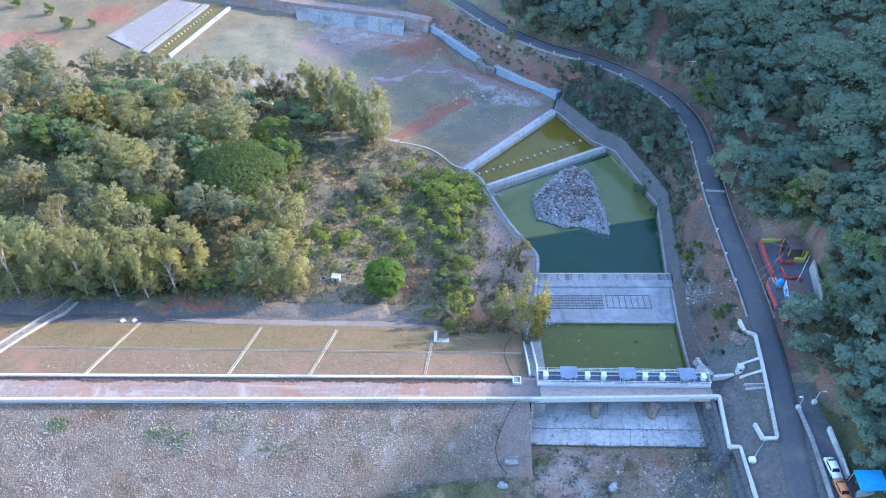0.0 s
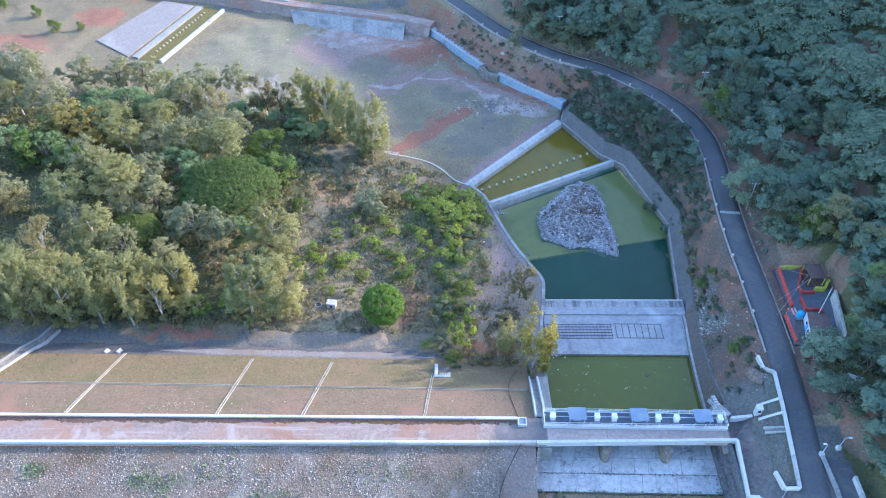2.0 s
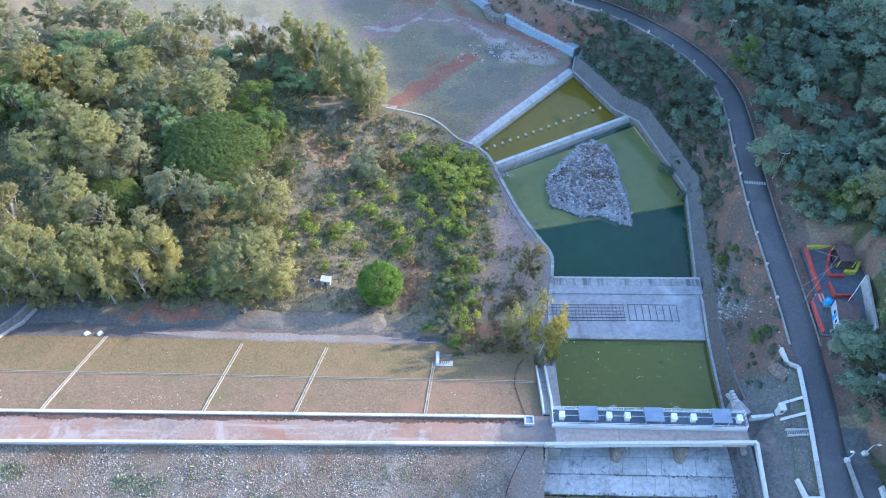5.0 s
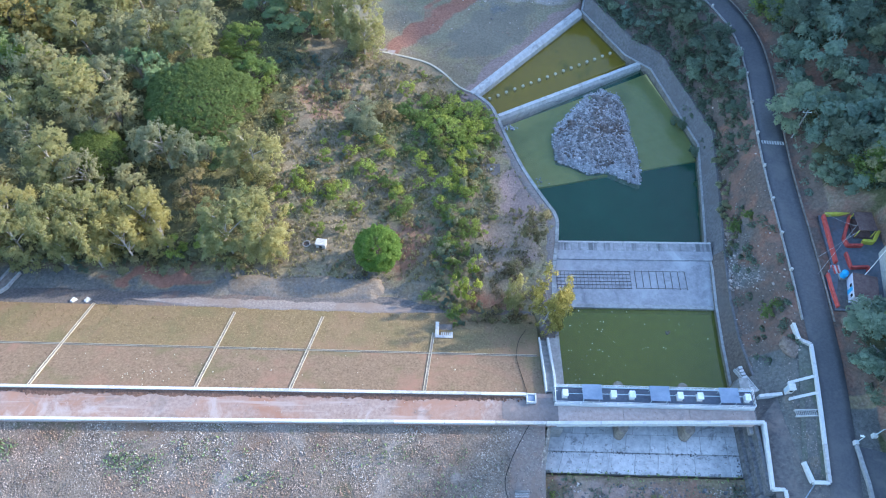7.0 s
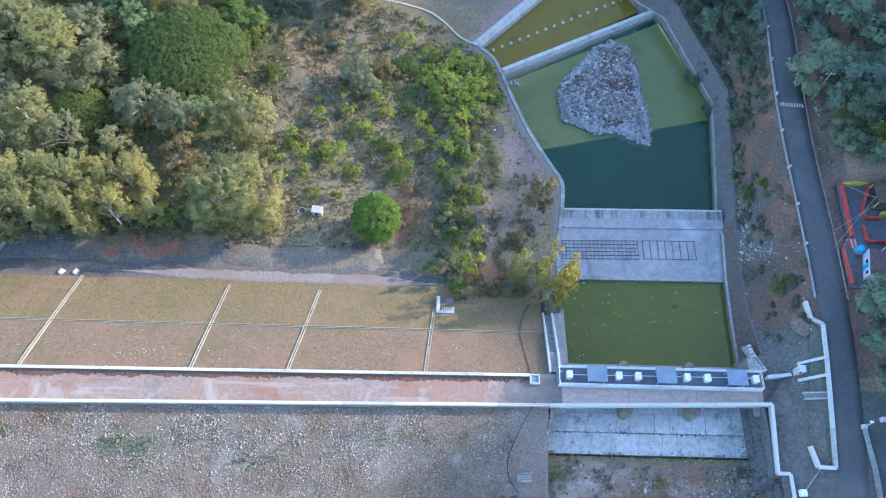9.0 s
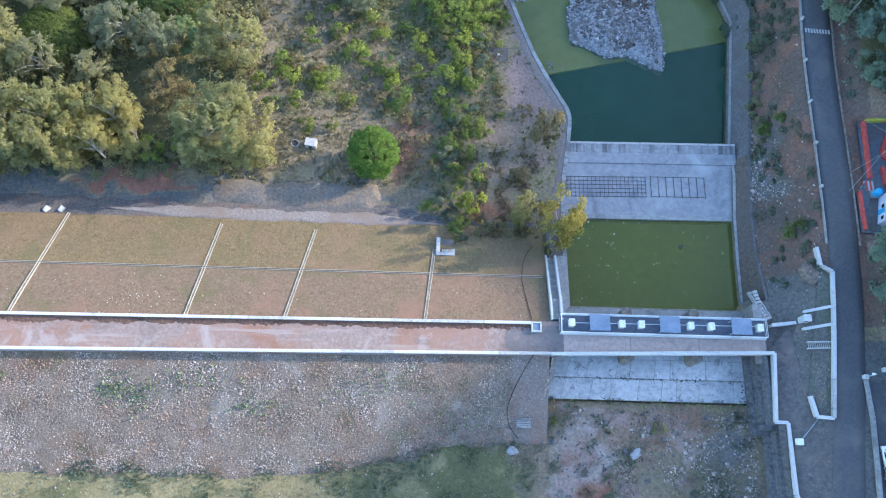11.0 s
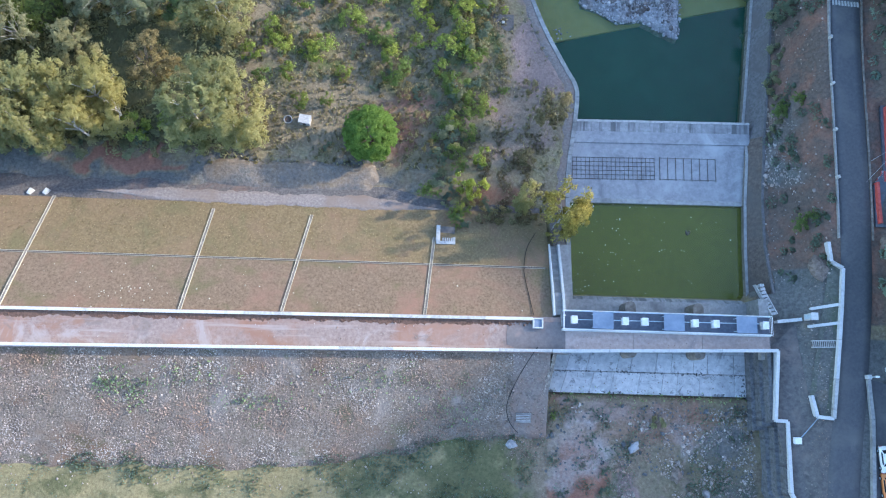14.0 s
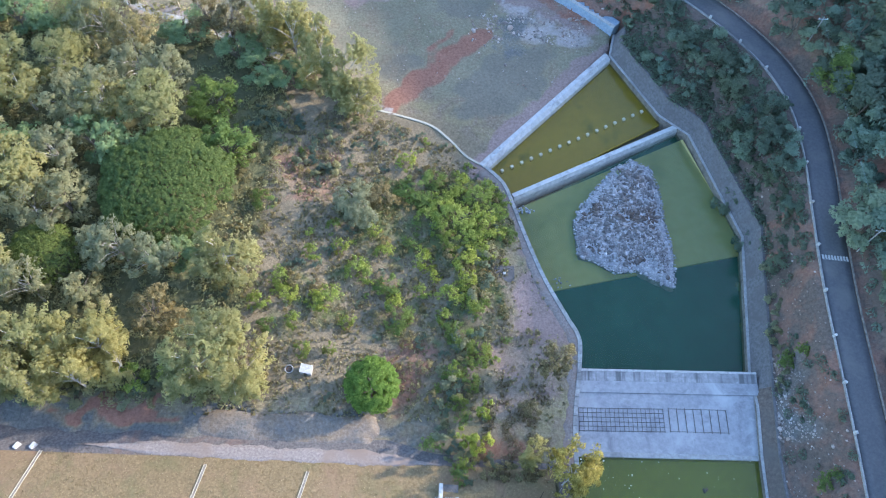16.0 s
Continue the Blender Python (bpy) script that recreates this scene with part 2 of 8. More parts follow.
M["blue_wall"] = surface("blue_grey_coping", (0.22, 0.29, 0.37), (0.36, 0.43, 0.50), (0.18, 0.19, 0.20), 0.2, 1.6, 0.8, 0.2, 0.03)
M["brown_floor"] = surface("red_oxide_floor", (0.12, 0.075, 0.07), (0.22, 0.15, 0.135), None, 0.4, 1.5, 0.85, 0.1, 0.02)
M["white_paint"] = surface("white_enamel", (0.74, 0.75, 0.76), (0.86, 0.87, 0.87), None, 0.8, 3.0, 0.4, 0.0, 0.01, spec=0.5)
M["orange_paint"] = surface("orange_enamel", (0.60, 0.20, 0.06), (0.70, 0.27, 0.09), None, 0.8, 3.0, 0.35, 0.0, 0.01, spec=0.5)
M["glass_dark"] = surface("tinted_car_glass", (0.02, 0.022, 0.025), (0.03, 0.033, 0.036), None, 1.0, 3.0, 0.08, 0.0, 0.01, spec=0.6)
M["rubber"] = surface("black_rubber", (0.015, 0.015, 0.015), (0.03, 0.03, 0.03), None, 1.0, 5.0, 0.85, 0.1, 0.01)
M["bark"] = surface("brown_bark", (0.10, 0.08, 0.06), (0.24, 0.20, 0.16), None, 0.8, 4.0, 0.95, 0.6, 0.05)
M["pale_bark"] = surface("pale_smooth_bark", (0.34, 0.31, 0.27), (0.62, 0.58, 0.52), (0.25, 0.20, 0.15), 0.8, 3.0, 0.85, 0.2, 0.02)
M["silt"] = surface("pale_silt_bed", (0.56, 0.47, 0.18), (0.68, 0.58, 0.24), (0.42, 0.36, 0.15), 0.07, 0.8, 0.95, 0.0, 0.01, stain_at=(0.5, 0.7))
M["deep_bed"] = surface("dark_algae_bed", (0.014, 0.060, 0.050), (0.022, 0.085, 0.068), None, 0.15, 0.4, 0.95, 0.0, 0.01)
M["ochre_bed"] = surface("ochre_silt_bed", (0.26, 0.20, 0.04), (0.36, 0.28, 0.06), (0.10, 0.10, 0.03), 0.08, 0.8, 0.95, 0.0, 0.01, stain_at=(0.58, 0.68))
M["green_bed"] = surface("olive_silt_bed", (0.12, 0.13, 0.02), (0.19, 0.20, 0.035), None, 0.12, 0.8, 0.95, 0.0, 0.01)
M["water_low"] = water_mat("olive_water", (0.76, 0.8, 0.42), (0.146, 0.158, 0.027), 0.62)
M["water_mid"] = water_mat("teal_water", (0.80, 0.83, 0.70), (0.029, 0.094, 0.064), 0.42)
M["water_top"] = water_mat("ochre_water", (0.85, 0.75, 0.40), (0.205, 0.160, 0.026), 0.52)
M["leaf_olive"] = leaf_mat("olive_leaves", (0.311, 0.312, 0.131), (0.397, 0.381, 0.165), (0.443, 0.413, 0.199))
M["leaf_grey"] = leaf_mat("grey_green_leaves", (0.288, 0.302, 0.174), (0.369, 0.371, 0.216), (0.430, 0.414, 0.249))
M["leaf_green"] = leaf_mat("fresh_green_leaves", (0.140, 0.195, 0.055), (0.215, 0.290, 0.080), (0.320, 0.400, 0.115))
M["leaf_deep"] = leaf_mat("deep_green_leaves", (0.232, 0.318, 0.155), (0.305, 0.398, 0.193), (0.378, 0.456, 0.224))
# hill leaves paled and blued: distance haze put into the leaf colour
M["leaf_hill"] = leaf_mat("dark_hill_leaves", (0.228, 0.311, 0.238), (0.274, 0.359, 0.268), (0.334, 0.414, 0.316))
M["leaf_lime"] = leaf_mat("yellow_green_leaves", (0.185, 0.234, 0.049), (0.356, 0.432, 0.100), (0.570, 0.637, 0.182))
M["leaf_yellow"] = leaf_mat("yellowing_leaves", (0.250, 0.228, 0.066), (0.420, 0.380, 0.112), (0.624, 0.546, 0.193))
M["leaf_rust"] = leaf_mat("rusty_leaves", (0.330, 0.262, 0.092), (0.430, 0.352, 0.128), (0.520, 0.440, 0.172))
M["leaf_dry"] = leaf_mat("dry_brown_twigs", (0.155, 0.132, 0.085), (0.295, 0.248, 0.155), (0.465, 0.403, 0.264))
M["leaf_straw"] = leaf_mat("dry_straw", (0.16, 0.125, 0.065), (0.30, 0.24, 0.135), (0.44, 0.36, 0.22))
M["strip"] = surface("earthy_stone_pitching", (0.089, 0.069, 0.056), (0.197, 0.159, 0.133), (0.132, 0.116, 0.103), 0.12, 1.8, 0.92, 0.6, 0.08, stain_at=(0.45, 0.65))
# toe gravel: base tones lowered to carry the woods' shade; red patches are soil
M["toe"] = surface("dark_toe_gravel", (0.068, 0.063, 0.062), (0.180, 0.165, 0.160), (0.165, 0.115, 0.09), 0.09, 2.4, 0.95, 0.8, 0.2, stain_at=(0.56, 0.70), patches=(((0.20, 0.122, 0.096), 0.09, 0.55, 0.66, 0.6), ((0.21, 0.195, 0.185), 0.2, 0.6, 0.7, 0.5)))
M["slope_bare"] = surface("bare_brown_bank", (0.115, 0.080, 0.050), (0.270, 0.192, 0.130), (0.250, 0.148, 0.105), 0.08, 2.6, 0.95, 0.7, 0.1, stain_at=(0.52, 0.68), patches=(((0.129, 0.120, 0.057), 0.11, 0.54, 0.66, 0.6), ((0.250, 0.145, 0.100), 0.05, 0.57, 0.66, 0.5)))
M["apron"] = surface("mauve_grey_concrete", (0.248, 0.248, 0.260), (0.363, 0.358, 0.367), (0.429, 0.429, 0.437), 0.12, 1.2, 0.85, 0.3, 0.02, stain_at=(0.5, 0.7), patches=(((0.17, 0.17, 0.18), 0.25, 0.54, 0.66, 0.6), ((0.42, 0.42, 0.425), 0.5, 0.58, 0.68, 0.5)))
M["leaf_dome"] = leaf_mat("soft_green_leaves", (0.117, 0.164, 0.050), (0.171, 0.226, 0.068), (0.246, 0.299, 0.093))
M["rubble_dark"] = surface("brown_grey_rubble", (0.110, 0.104, 0.102), (0.36, 0.345, 0.345), (0.135, 0.108, 0.092), 0.16, 1.6, 0.92, 0.5, 0.1, stain_at=(0.46, 0.62), island=0.5)
M["pad"] = surface("dusty_pale_paving", (0.216, 0.191, 0.180), (0.310, 0.281, 0.270), (0.360, 0.331, 0.317), 0.08, 1.2, 0.9, 0.2, 0.02)
M["earth_face"] = surface("trodden_brown_earth", (0.15, 0.12, 0.105), (0.30, 0.255, 0.23), (0.24, 0.165, 0.13), 0.15, 2.4, 0.95, 0.6, 0.1, stain_at=(0.5, 0.68))
M["gravel"] = surface("grey_track_gravel", (0.150, 0.128, 0.118), (0.310, 0.272, 0.254), (0.21, 0.165, 0.14), 0.12, 2.8, 0.95, 0.6, 0.1, stain_at=(0.45, 0.62), patches=(((0.32, 0.30, 0.29), 0.16, 0.58, 0.7, 0.6),))
M["leaf_scrub"] = leaf_mat("grey_olive_brush", (0.208, 0.184, 0.090), (0.328, 0.282, 0.138), (0.493, 0.416, 0.219))
M["edge"] = surface("worn_pale_concrete", (0.37, 0.37, 0.365), (0.54, 0.535, 0.525), (0.27, 0.265, 0.26), 0.3, 1.2, 0.85, 0.3, 0.02, stain_at=(0.55, 0.72), streak=((0.35, 0.35, 1.5), (0.22, 0.215, 0.21), 0.58))
M["bank_earth"] = surface("dark_bank_earth", (0.072, 0.058, 0.048), (0.200, 0.156, 0.130), (0.105, 0.098, 0.07), 0.3, 1.9, 0.95, 0.7, 0.1, stain_at=(0.5, 0.64))
M["leaf_bank"] = leaf_mat("dull_bank_leaves", (0.150, 0.200, 0.143), (0.186, 0.238, 0.168), (0.232, 0.282, 0.199))
M["leaf_brush"] = leaf_mat("dull_brush", (0.185, 0.170, 0.085), (0.319, 0.280, 0.146), (0.482, 0.412, 0.235))
M["cream"] = surface("cream_limewash", (0.40, 0.365, 0.28), (0.52, 0.475, 0.375), (0.30, 0.27, 0.21), 0.5, 3.0, 0.85, 0.2, 0.02, stain_at=(0.6, 0.75))
M["revet"] = surface("pale_pitched_stone", (0.103, 0.097, 0.097), (0.199, 0.190, 0.190), (0.133, 0.122, 0.118), 0.2, 1.9, 0.92, 0.5, 0.06, stain_at=(0.5, 0.68), patches=(((0.10, 0.10, 0.09), 0.5, 0.58, 0.66, 0.5),))
M["dirt"] = surface("red_brown_dirt", (0.100, 0.058, 0.042), (0.215, 0.128, 0.092), (0.14, 0.095, 0.075), 0.4, 2.6, 0.95, 0.7, 0.1)
M["leaf_tan"] = leaf_mat("tan_olive_leaves", (0.290, 0.262, 0.130), (0.366, 0.326, 0.160), (0.420, 0.372, 0.190))
M["leaf_round"] = leaf_mat("bright_leaves", (0.120, 0.200, 0.040), (0.190, 0.300, 0.055), (0.270, 0.390, 0.085))
M["leaf_thin"] = leaf_mat("grey_olive_twigs", (0.165, 0.147, 0.080), (0.286, 0.252, 0.135), (0.440, 0.378, 0.210))
M["platform_blue"] = surface("dusty_blue_grey_deck", (0.085, 0.10, 0.135), (0.14, 0.155, 0.195), None, 0.5, 2.0, 0.8, 0.1, 0.01)
M["grid_iron"] = surface("dusty_rusted_iron", (0.10, 0.09, 0.083), (0.20, 0.18, 0.165), (0.15, 0.10, 0.075), 1.0, 5.0, 0.85, 0.2, 0.01)
M["verge_soil"] = surface("dull_verge_soil", (0.07, 0.078, 0.062), (0.165, 0.165, 0.145), (0.10, 0.12, 0.075), 0.3, 2.0, 0.95, 0.5, 0.05, stain_at=(0.45, 0.65))
M["pale_blue"] = surface("pale_lilac_plaster", (0.50, 0.53, 0.66), (0.62, 0.65, 0.76), None, 0.6, 2.0, 0.8, 0.1, 0.01)
M["yard_paving"] = surface("blue_grey_paving", (0.10, 0.115, 0.135), (0.17, 0.18, 0.20), (0.14, 0.105, 0.10), 0.25, 1.5, 0.9, 0.15, 0.02)
M["crest_end"] = surface("dusty_tar", (0.165, 0.142, 0.135), (0.24, 0.21, 0.20), (0.28, 0.215, 0.19), 0.3, 1.6, 0.92, 0.3, 0.03, patches=(((0.12, 0.115, 0.118), 0.25, 0.52, 0.64, 0.5),))
M["dark_masonry"] = surface("dark_grey_masonry", (0.075, 0.077, 0.082), (0.20, 0.20, 0.208), (0.11, 0.11, 0.10), 0.22, 1.8, 0.9, 0.8, 0.10, streak=((0.9, 0.9, 0.06), (0.06, 0.06, 0.062), 0.54))
# ---------------------------------------------------------------- shapes
def part(name, bm, material, parent=None, label="", smooth=False):
    """Links a bmesh as one mesh object, under a thing where one is given."""
    me = bpy.data.meshes.new(name)
    bm.to_mesh(me)
    bm.free()
    return mesh_part(name, me, material, parent, label, smooth)


def mesh_part(name, me, material, parent=None, label="", smooth=False):
    me.materials.clear()
    me.materials.append(M[material])
    if smooth:
        me.polygons.foreach_set("use_smooth", [True] * len(me.polygons))
    ob = new(name, me)
    if parent:
        ob.parent = parent
    if label:
        ob["label"] = label
    return ob


def root(name, at, turn=0.0):
    """An empty at a thing's base."""
    ob = new(name)
    ob.matrix_world = pose(*at, 0, 0, turn)
    ob.empty_display_size = 0.3
    return ob


def raw_mesh(name, verts, faces):
    """A mesh from number arrays; faces all have the same count of corners."""
    me = bpy.data.meshes.new(name)
    verts, faces = np.asarray(verts, np.float32), np.asarray(faces, np.int32)
    k = faces.shape[1]
    me.vertices.add(len(verts))
    me.vertices.foreach_set("co", verts.ravel())
    me.loops.add(faces.size)
    me.loops.foreach_set("vertex_index", faces.ravel())
    me.polygons.add(len(faces))
    me.polygons.foreach_set("loop_start", np.arange(0, faces.size, k, dtype=np.int32))
    me.polygons.foreach_set("loop_total", np.full(len(faces), k, np.int32))
    me.update(calc_edges=True)
    return me


def grid_mesh(name, X, Y, Z):
    rows, cols = X.shape
    idx = np.arange(rows * cols).reshape(rows, cols)
    faces = np.stack([idx[:-1, :-1], idx[:-1, 1:], idx[1:, 1:], idx[1:, :-1]], -1).reshape(-1, 4)
    return raw_mesh(name, np.stack([X, Y, Z], -1).reshape(-1, 3), faces)


def box(bm, x0, x1, y0, y1, z0, z1, bevel=0.0, m=None):
    made = bmesh.ops.create_cube(bm, size=1.0)["verts"]
    for v in made:
        v.co = Vector(((x0 + x1) / 2 + v.co.x * (x1 - x0), (y0 + y1) / 2 + v.co.y * (y1 - y0), (z0 + z1) / 2 + v.co.z * (z1 - z0)))
    if bevel:
        edges = list({e for v in made for e in v.link_edges})
        out = bmesh.ops.bevel(bm, geom=edges, offset=bevel, segments=1, affect="EDGES")
        made = list({v for f in out["faces"] for v in f.verts} | {v for v in made if v.is_valid})
    if m is not None:
        bmesh.ops.transform(bm, matrix=m, verts=made)
    return bm


def one_box(*a, **k):
    return box(bmesh.new(), *a, **k)


def tube(bm, pts, radii, sides=6):
    """A tapered tube along points."""
    rings = []
    for k, p in enumerate(pts):
        p = Vector(p)
        a = Vector(pts[min(k + 1, len(pts) - 1)]) - Vector(pts[max(k - 1, 0)])
        q = a.to_track_quat("Z", "Y")
        r = radii[k] if hasattr(radii, "__len__") else radii
        rings.append([bm.verts.new(p + q @ Vector((r * math.cos(i * 2 * math.pi / sides), r * math.sin(i * 2 * math.pi / sides), 0))) for i in range(sides)])
    for a, b in zip(rings, rings[1:]):
        for i in range(sides):
            bm.faces.new((a[i], a[(i + 1) % sides], b[(i + 1) % sides], b[i]))
    bm.faces.new(rings[0][::-1])
    bm.faces.new(rings[-1])
    return bm


def offsets(line):
    """The left-hand unit normals at the corners of a plan line, lengthened at mitres."""
    out = []
    p = [Vector(q[:2]) for q in line]
    for k in range(len(p)):
        a = (p[k] - p[k - 1]).normalized() if k else None
        b = (p[k + 1] - p[k]).normalized() if k + 1 < len(p) else None
        a, b = a or b, b or a
        t = (a + b).normalized()
        nrm = Vector((-t.y, t.x))
        out.append(nrm / max(0.5, nrm.dot(Vector((-a.y, a.x)))))
    return out


def sweep(bm, line, profile):
    """Sweeps a closed profile of (offset to the left, height above the line's z) along a line of (x, y, z)."""
    nr = offsets(line)
    rings = [[bm.verts.new((q[0] + n.x * o, q[1] + n.y * o, q[2] + h)) for o, h in profile] for q, n in zip(line, nr)]
    k = len(profile)
    for a, b in zip(rings, rings[1:]):
        for i in range(k):
            bm.faces.new((a[i], a[(i + 1) % k], b[(i + 1) % k], b[i]))
    bm.faces.new(rings[0][::-1])
    bm.faces.new(rings[-1])
    bmesh.ops.recalc_face_normals(bm, faces=bm.faces)
    return bm


def prism(bm, outline, z0, z1):
    """An upright block over a plan outline."""
    lo = [bm.verts.new((x, y, z0)) for x, y in outline]
    hi = [bm.verts.new((x, y, z1)) for x, y in outline]
    k = len(outline)
    bm.faces.new(lo[::-1])
    bm.faces.new(hi)
    for i in range(k):
        bm.faces.new((lo[i], lo[(i + 1) % k], hi[(i + 1) % k], hi[i]))
    bmesh.ops.recalc_face_normals(bm, faces=bm.faces)
    return bm


def curve_through(pts, step):
    """Points along a smooth curve through the given ones, about step apart."""
    p = np.array(pts, float)
    ext = np.vstack([2 * p[0] - p[1], p, 2 * p[-1] - p[-2]])
    out = []
    for k in range(1, len(ext) - 2):
        a, b, c, d = ext[k - 1:k + 3]
        cnt = max(2, int(np.linalg.norm(c[:2] - b[:2]) / step))
        for t in np.arange(cnt) / cnt:
            out.append(0.5 * (2 * b + (c - a) * t + (2 * a - 5 * b + 4 * c - d) * t ** 2 + (3 * b - a - 3 * c + d) * t ** 3))
    out.append(p[-1])
    return np.array(out)


# ---------------------------------------------------------------- plan
# >>> terrain
ROAD = [(56, -300, 0), (57, -60, 0.5), (58, 20, 1.2), (59.4, 50, 1.6), (60.4, 62, 1.9), (62.4, 76, 2.3), (64.0, 90, 2.6), (64.6, 104, 2.9),
        (64.8, 118, 3.1), (65.0, 132, 3.3), (66.0, 147, 3.4), (67.0, 160, 3.4), (66.6, 172, 3.2), (62.5, 184.5, 2.8), (54, 197, 2.2),
        (44, 207, 1.6), (31, 216, 1.0), (17, 231, 0.2), (5.5, 249, -0.6), (-14, 278, -1.6), (-56, 330, -3), (-120, 460, -4), (-200, 900, -4)]
# foot of the retaining wall along the spillway's right side, and on as the wall of the field: x, y, top of the wall
RIGHT = [(62, -300, 0), (60, -20, 0), (57, 40, 0), (55.0, 54.4, 0), (52.7, 58.7, 0), (52.7, 69.3, 0), (50.8, 69.4, 0), (50.8, 88, -1.6), (50.9, 98, -4.4), (51.2, 106, -5.0),
         (52.3, 118, -5.3), (53.2, 125, -5.5), (56.0, 149.5, -5.8), (48.5, 173.6, -6.2), (42.6, 178.6, -6.3), (33.2, 195, -6.5), (34.6, 201.5, -6.6),
         (22.6, 211.6, -7), (12, 221.8, -7.2), (-6.6, 247, -7.4), (-14, 257, -7.6), (-60, 330, -8), (-140, 460, -8), (-260, 900, -8)]
# left side of the pools: x, y, top of the wall
LEFT = [(20.6, 88, -5.0), (20.4, 98, -5.6), (20.6, 110, -6.6), (21.8, 119.3, -6.6), (22.2, 125.5, -6.6), (20.6, 128.9, -6.7), (16.4, 137.5, -7.1), (13.2, 147, -8.2),
        (11.0, 154.5, -9.0), (9.2, 159.3, -9.2), (5.6, 163.2, -9.3)]


def sstep(a, b, v):
    t = np.clip((v - a) / (b - a), 0, 1)
    return t * t * (3 - 2 * t)


def near(line, X, Y):
    """Distance to a plan line, the side (right of its way: +), and the line's third number there."""
    best, side, third = np.full(X.shape, 1e9), np.ones(X.shape), np.zeros(X.shape)
    for (ax, ay, az), (bx, by, bz) in zip(line, line[1:]):
        dx, dy = bx - ax, by - ay
        t = np.clip(((X - ax) * dx + (Y - ay) * dy) / (dx * dx + dy * dy), 0, 1)
        ox, oy = X - ax - t * dx, Y - ay - t * dy
        d = np.hypot(ox, oy)
        take = d < best - 1e-9
        best = np.where(take, d, best)
        side = np.where(take, np.sign(ox * dy - oy * dx + 1e-12), side)
        third = np.where(take, az + t * (bz - az), third)
    return best, side, third


def rough(X, Y, scale, seed):
    """Soft bumps between -1 and 1."""
    g = np.random.default_rng(seed)
    z = np.zeros(np.shape(X))
    for k in range(9):
        a, f, ph = g.uniform(0, 6.283), g.uniform(0.5, 1.6) / scale, g.uniform(0, 6.283)
        z = z + np.sin((X * math.cos(a) + Y * math.sin(a)) * f * 6.283 + ph + 1.3 * np.sin((X * math.sin(a) - Y * math.cos(a)) * f * 3.1 + ph))
    return z / 4.5


def inside(poly, X, Y):
    hit = np.zeros(X.shape, bool)
    for (ax, ay), (bx, by) in zip(poly, poly[1:] + poly[:1]):
        cross = ((ay > Y) != (by > Y)) & (X < (bx - ax) * (Y - ay) / (by - ay + 1e-12) + ax)
        hit ^= cross
    return hit


BASIN = [(x, y) for x, y, z in LEFT] + [(33.0, 195.0), (42.6, 178.6), (48.6, 173.6), (56.2, 149.5), (53.4, 125), (52.6, 118), (51.6, 106), (51.2, 98), (50.8, 84), (18.6, 84)]


TERRACE = [(70.2, 121), (80.4, 121.6), (81, 114), (79.6, 106), (77.4, 99.4), (67.6, 100), (67.8, 107), (69.6, 109.5)]


# how far the hill's evening shade reaches, across the sun's way
SHADE_W = [-200.6, 29.6, 54.9, 63.5, 73.4, 77.5, 81.7, 85.9, 90.5, 97.0, 137.6, 182.6, 249.0, 331.5, 600.2]
SHADE_S = [-11.4, -9.3, -2.3, 11.3, 30.9, 32.7, 37.5, 32.4, 34.2, 45.9, 58.2, 58.2, 43.4, 29.9, -5.6]


def upstream_line(x):
    return 79.15 + 0.0174 * (x - 16)


def downstream_line(x):
    return 83.9 + 0.0098 * (x - 13)


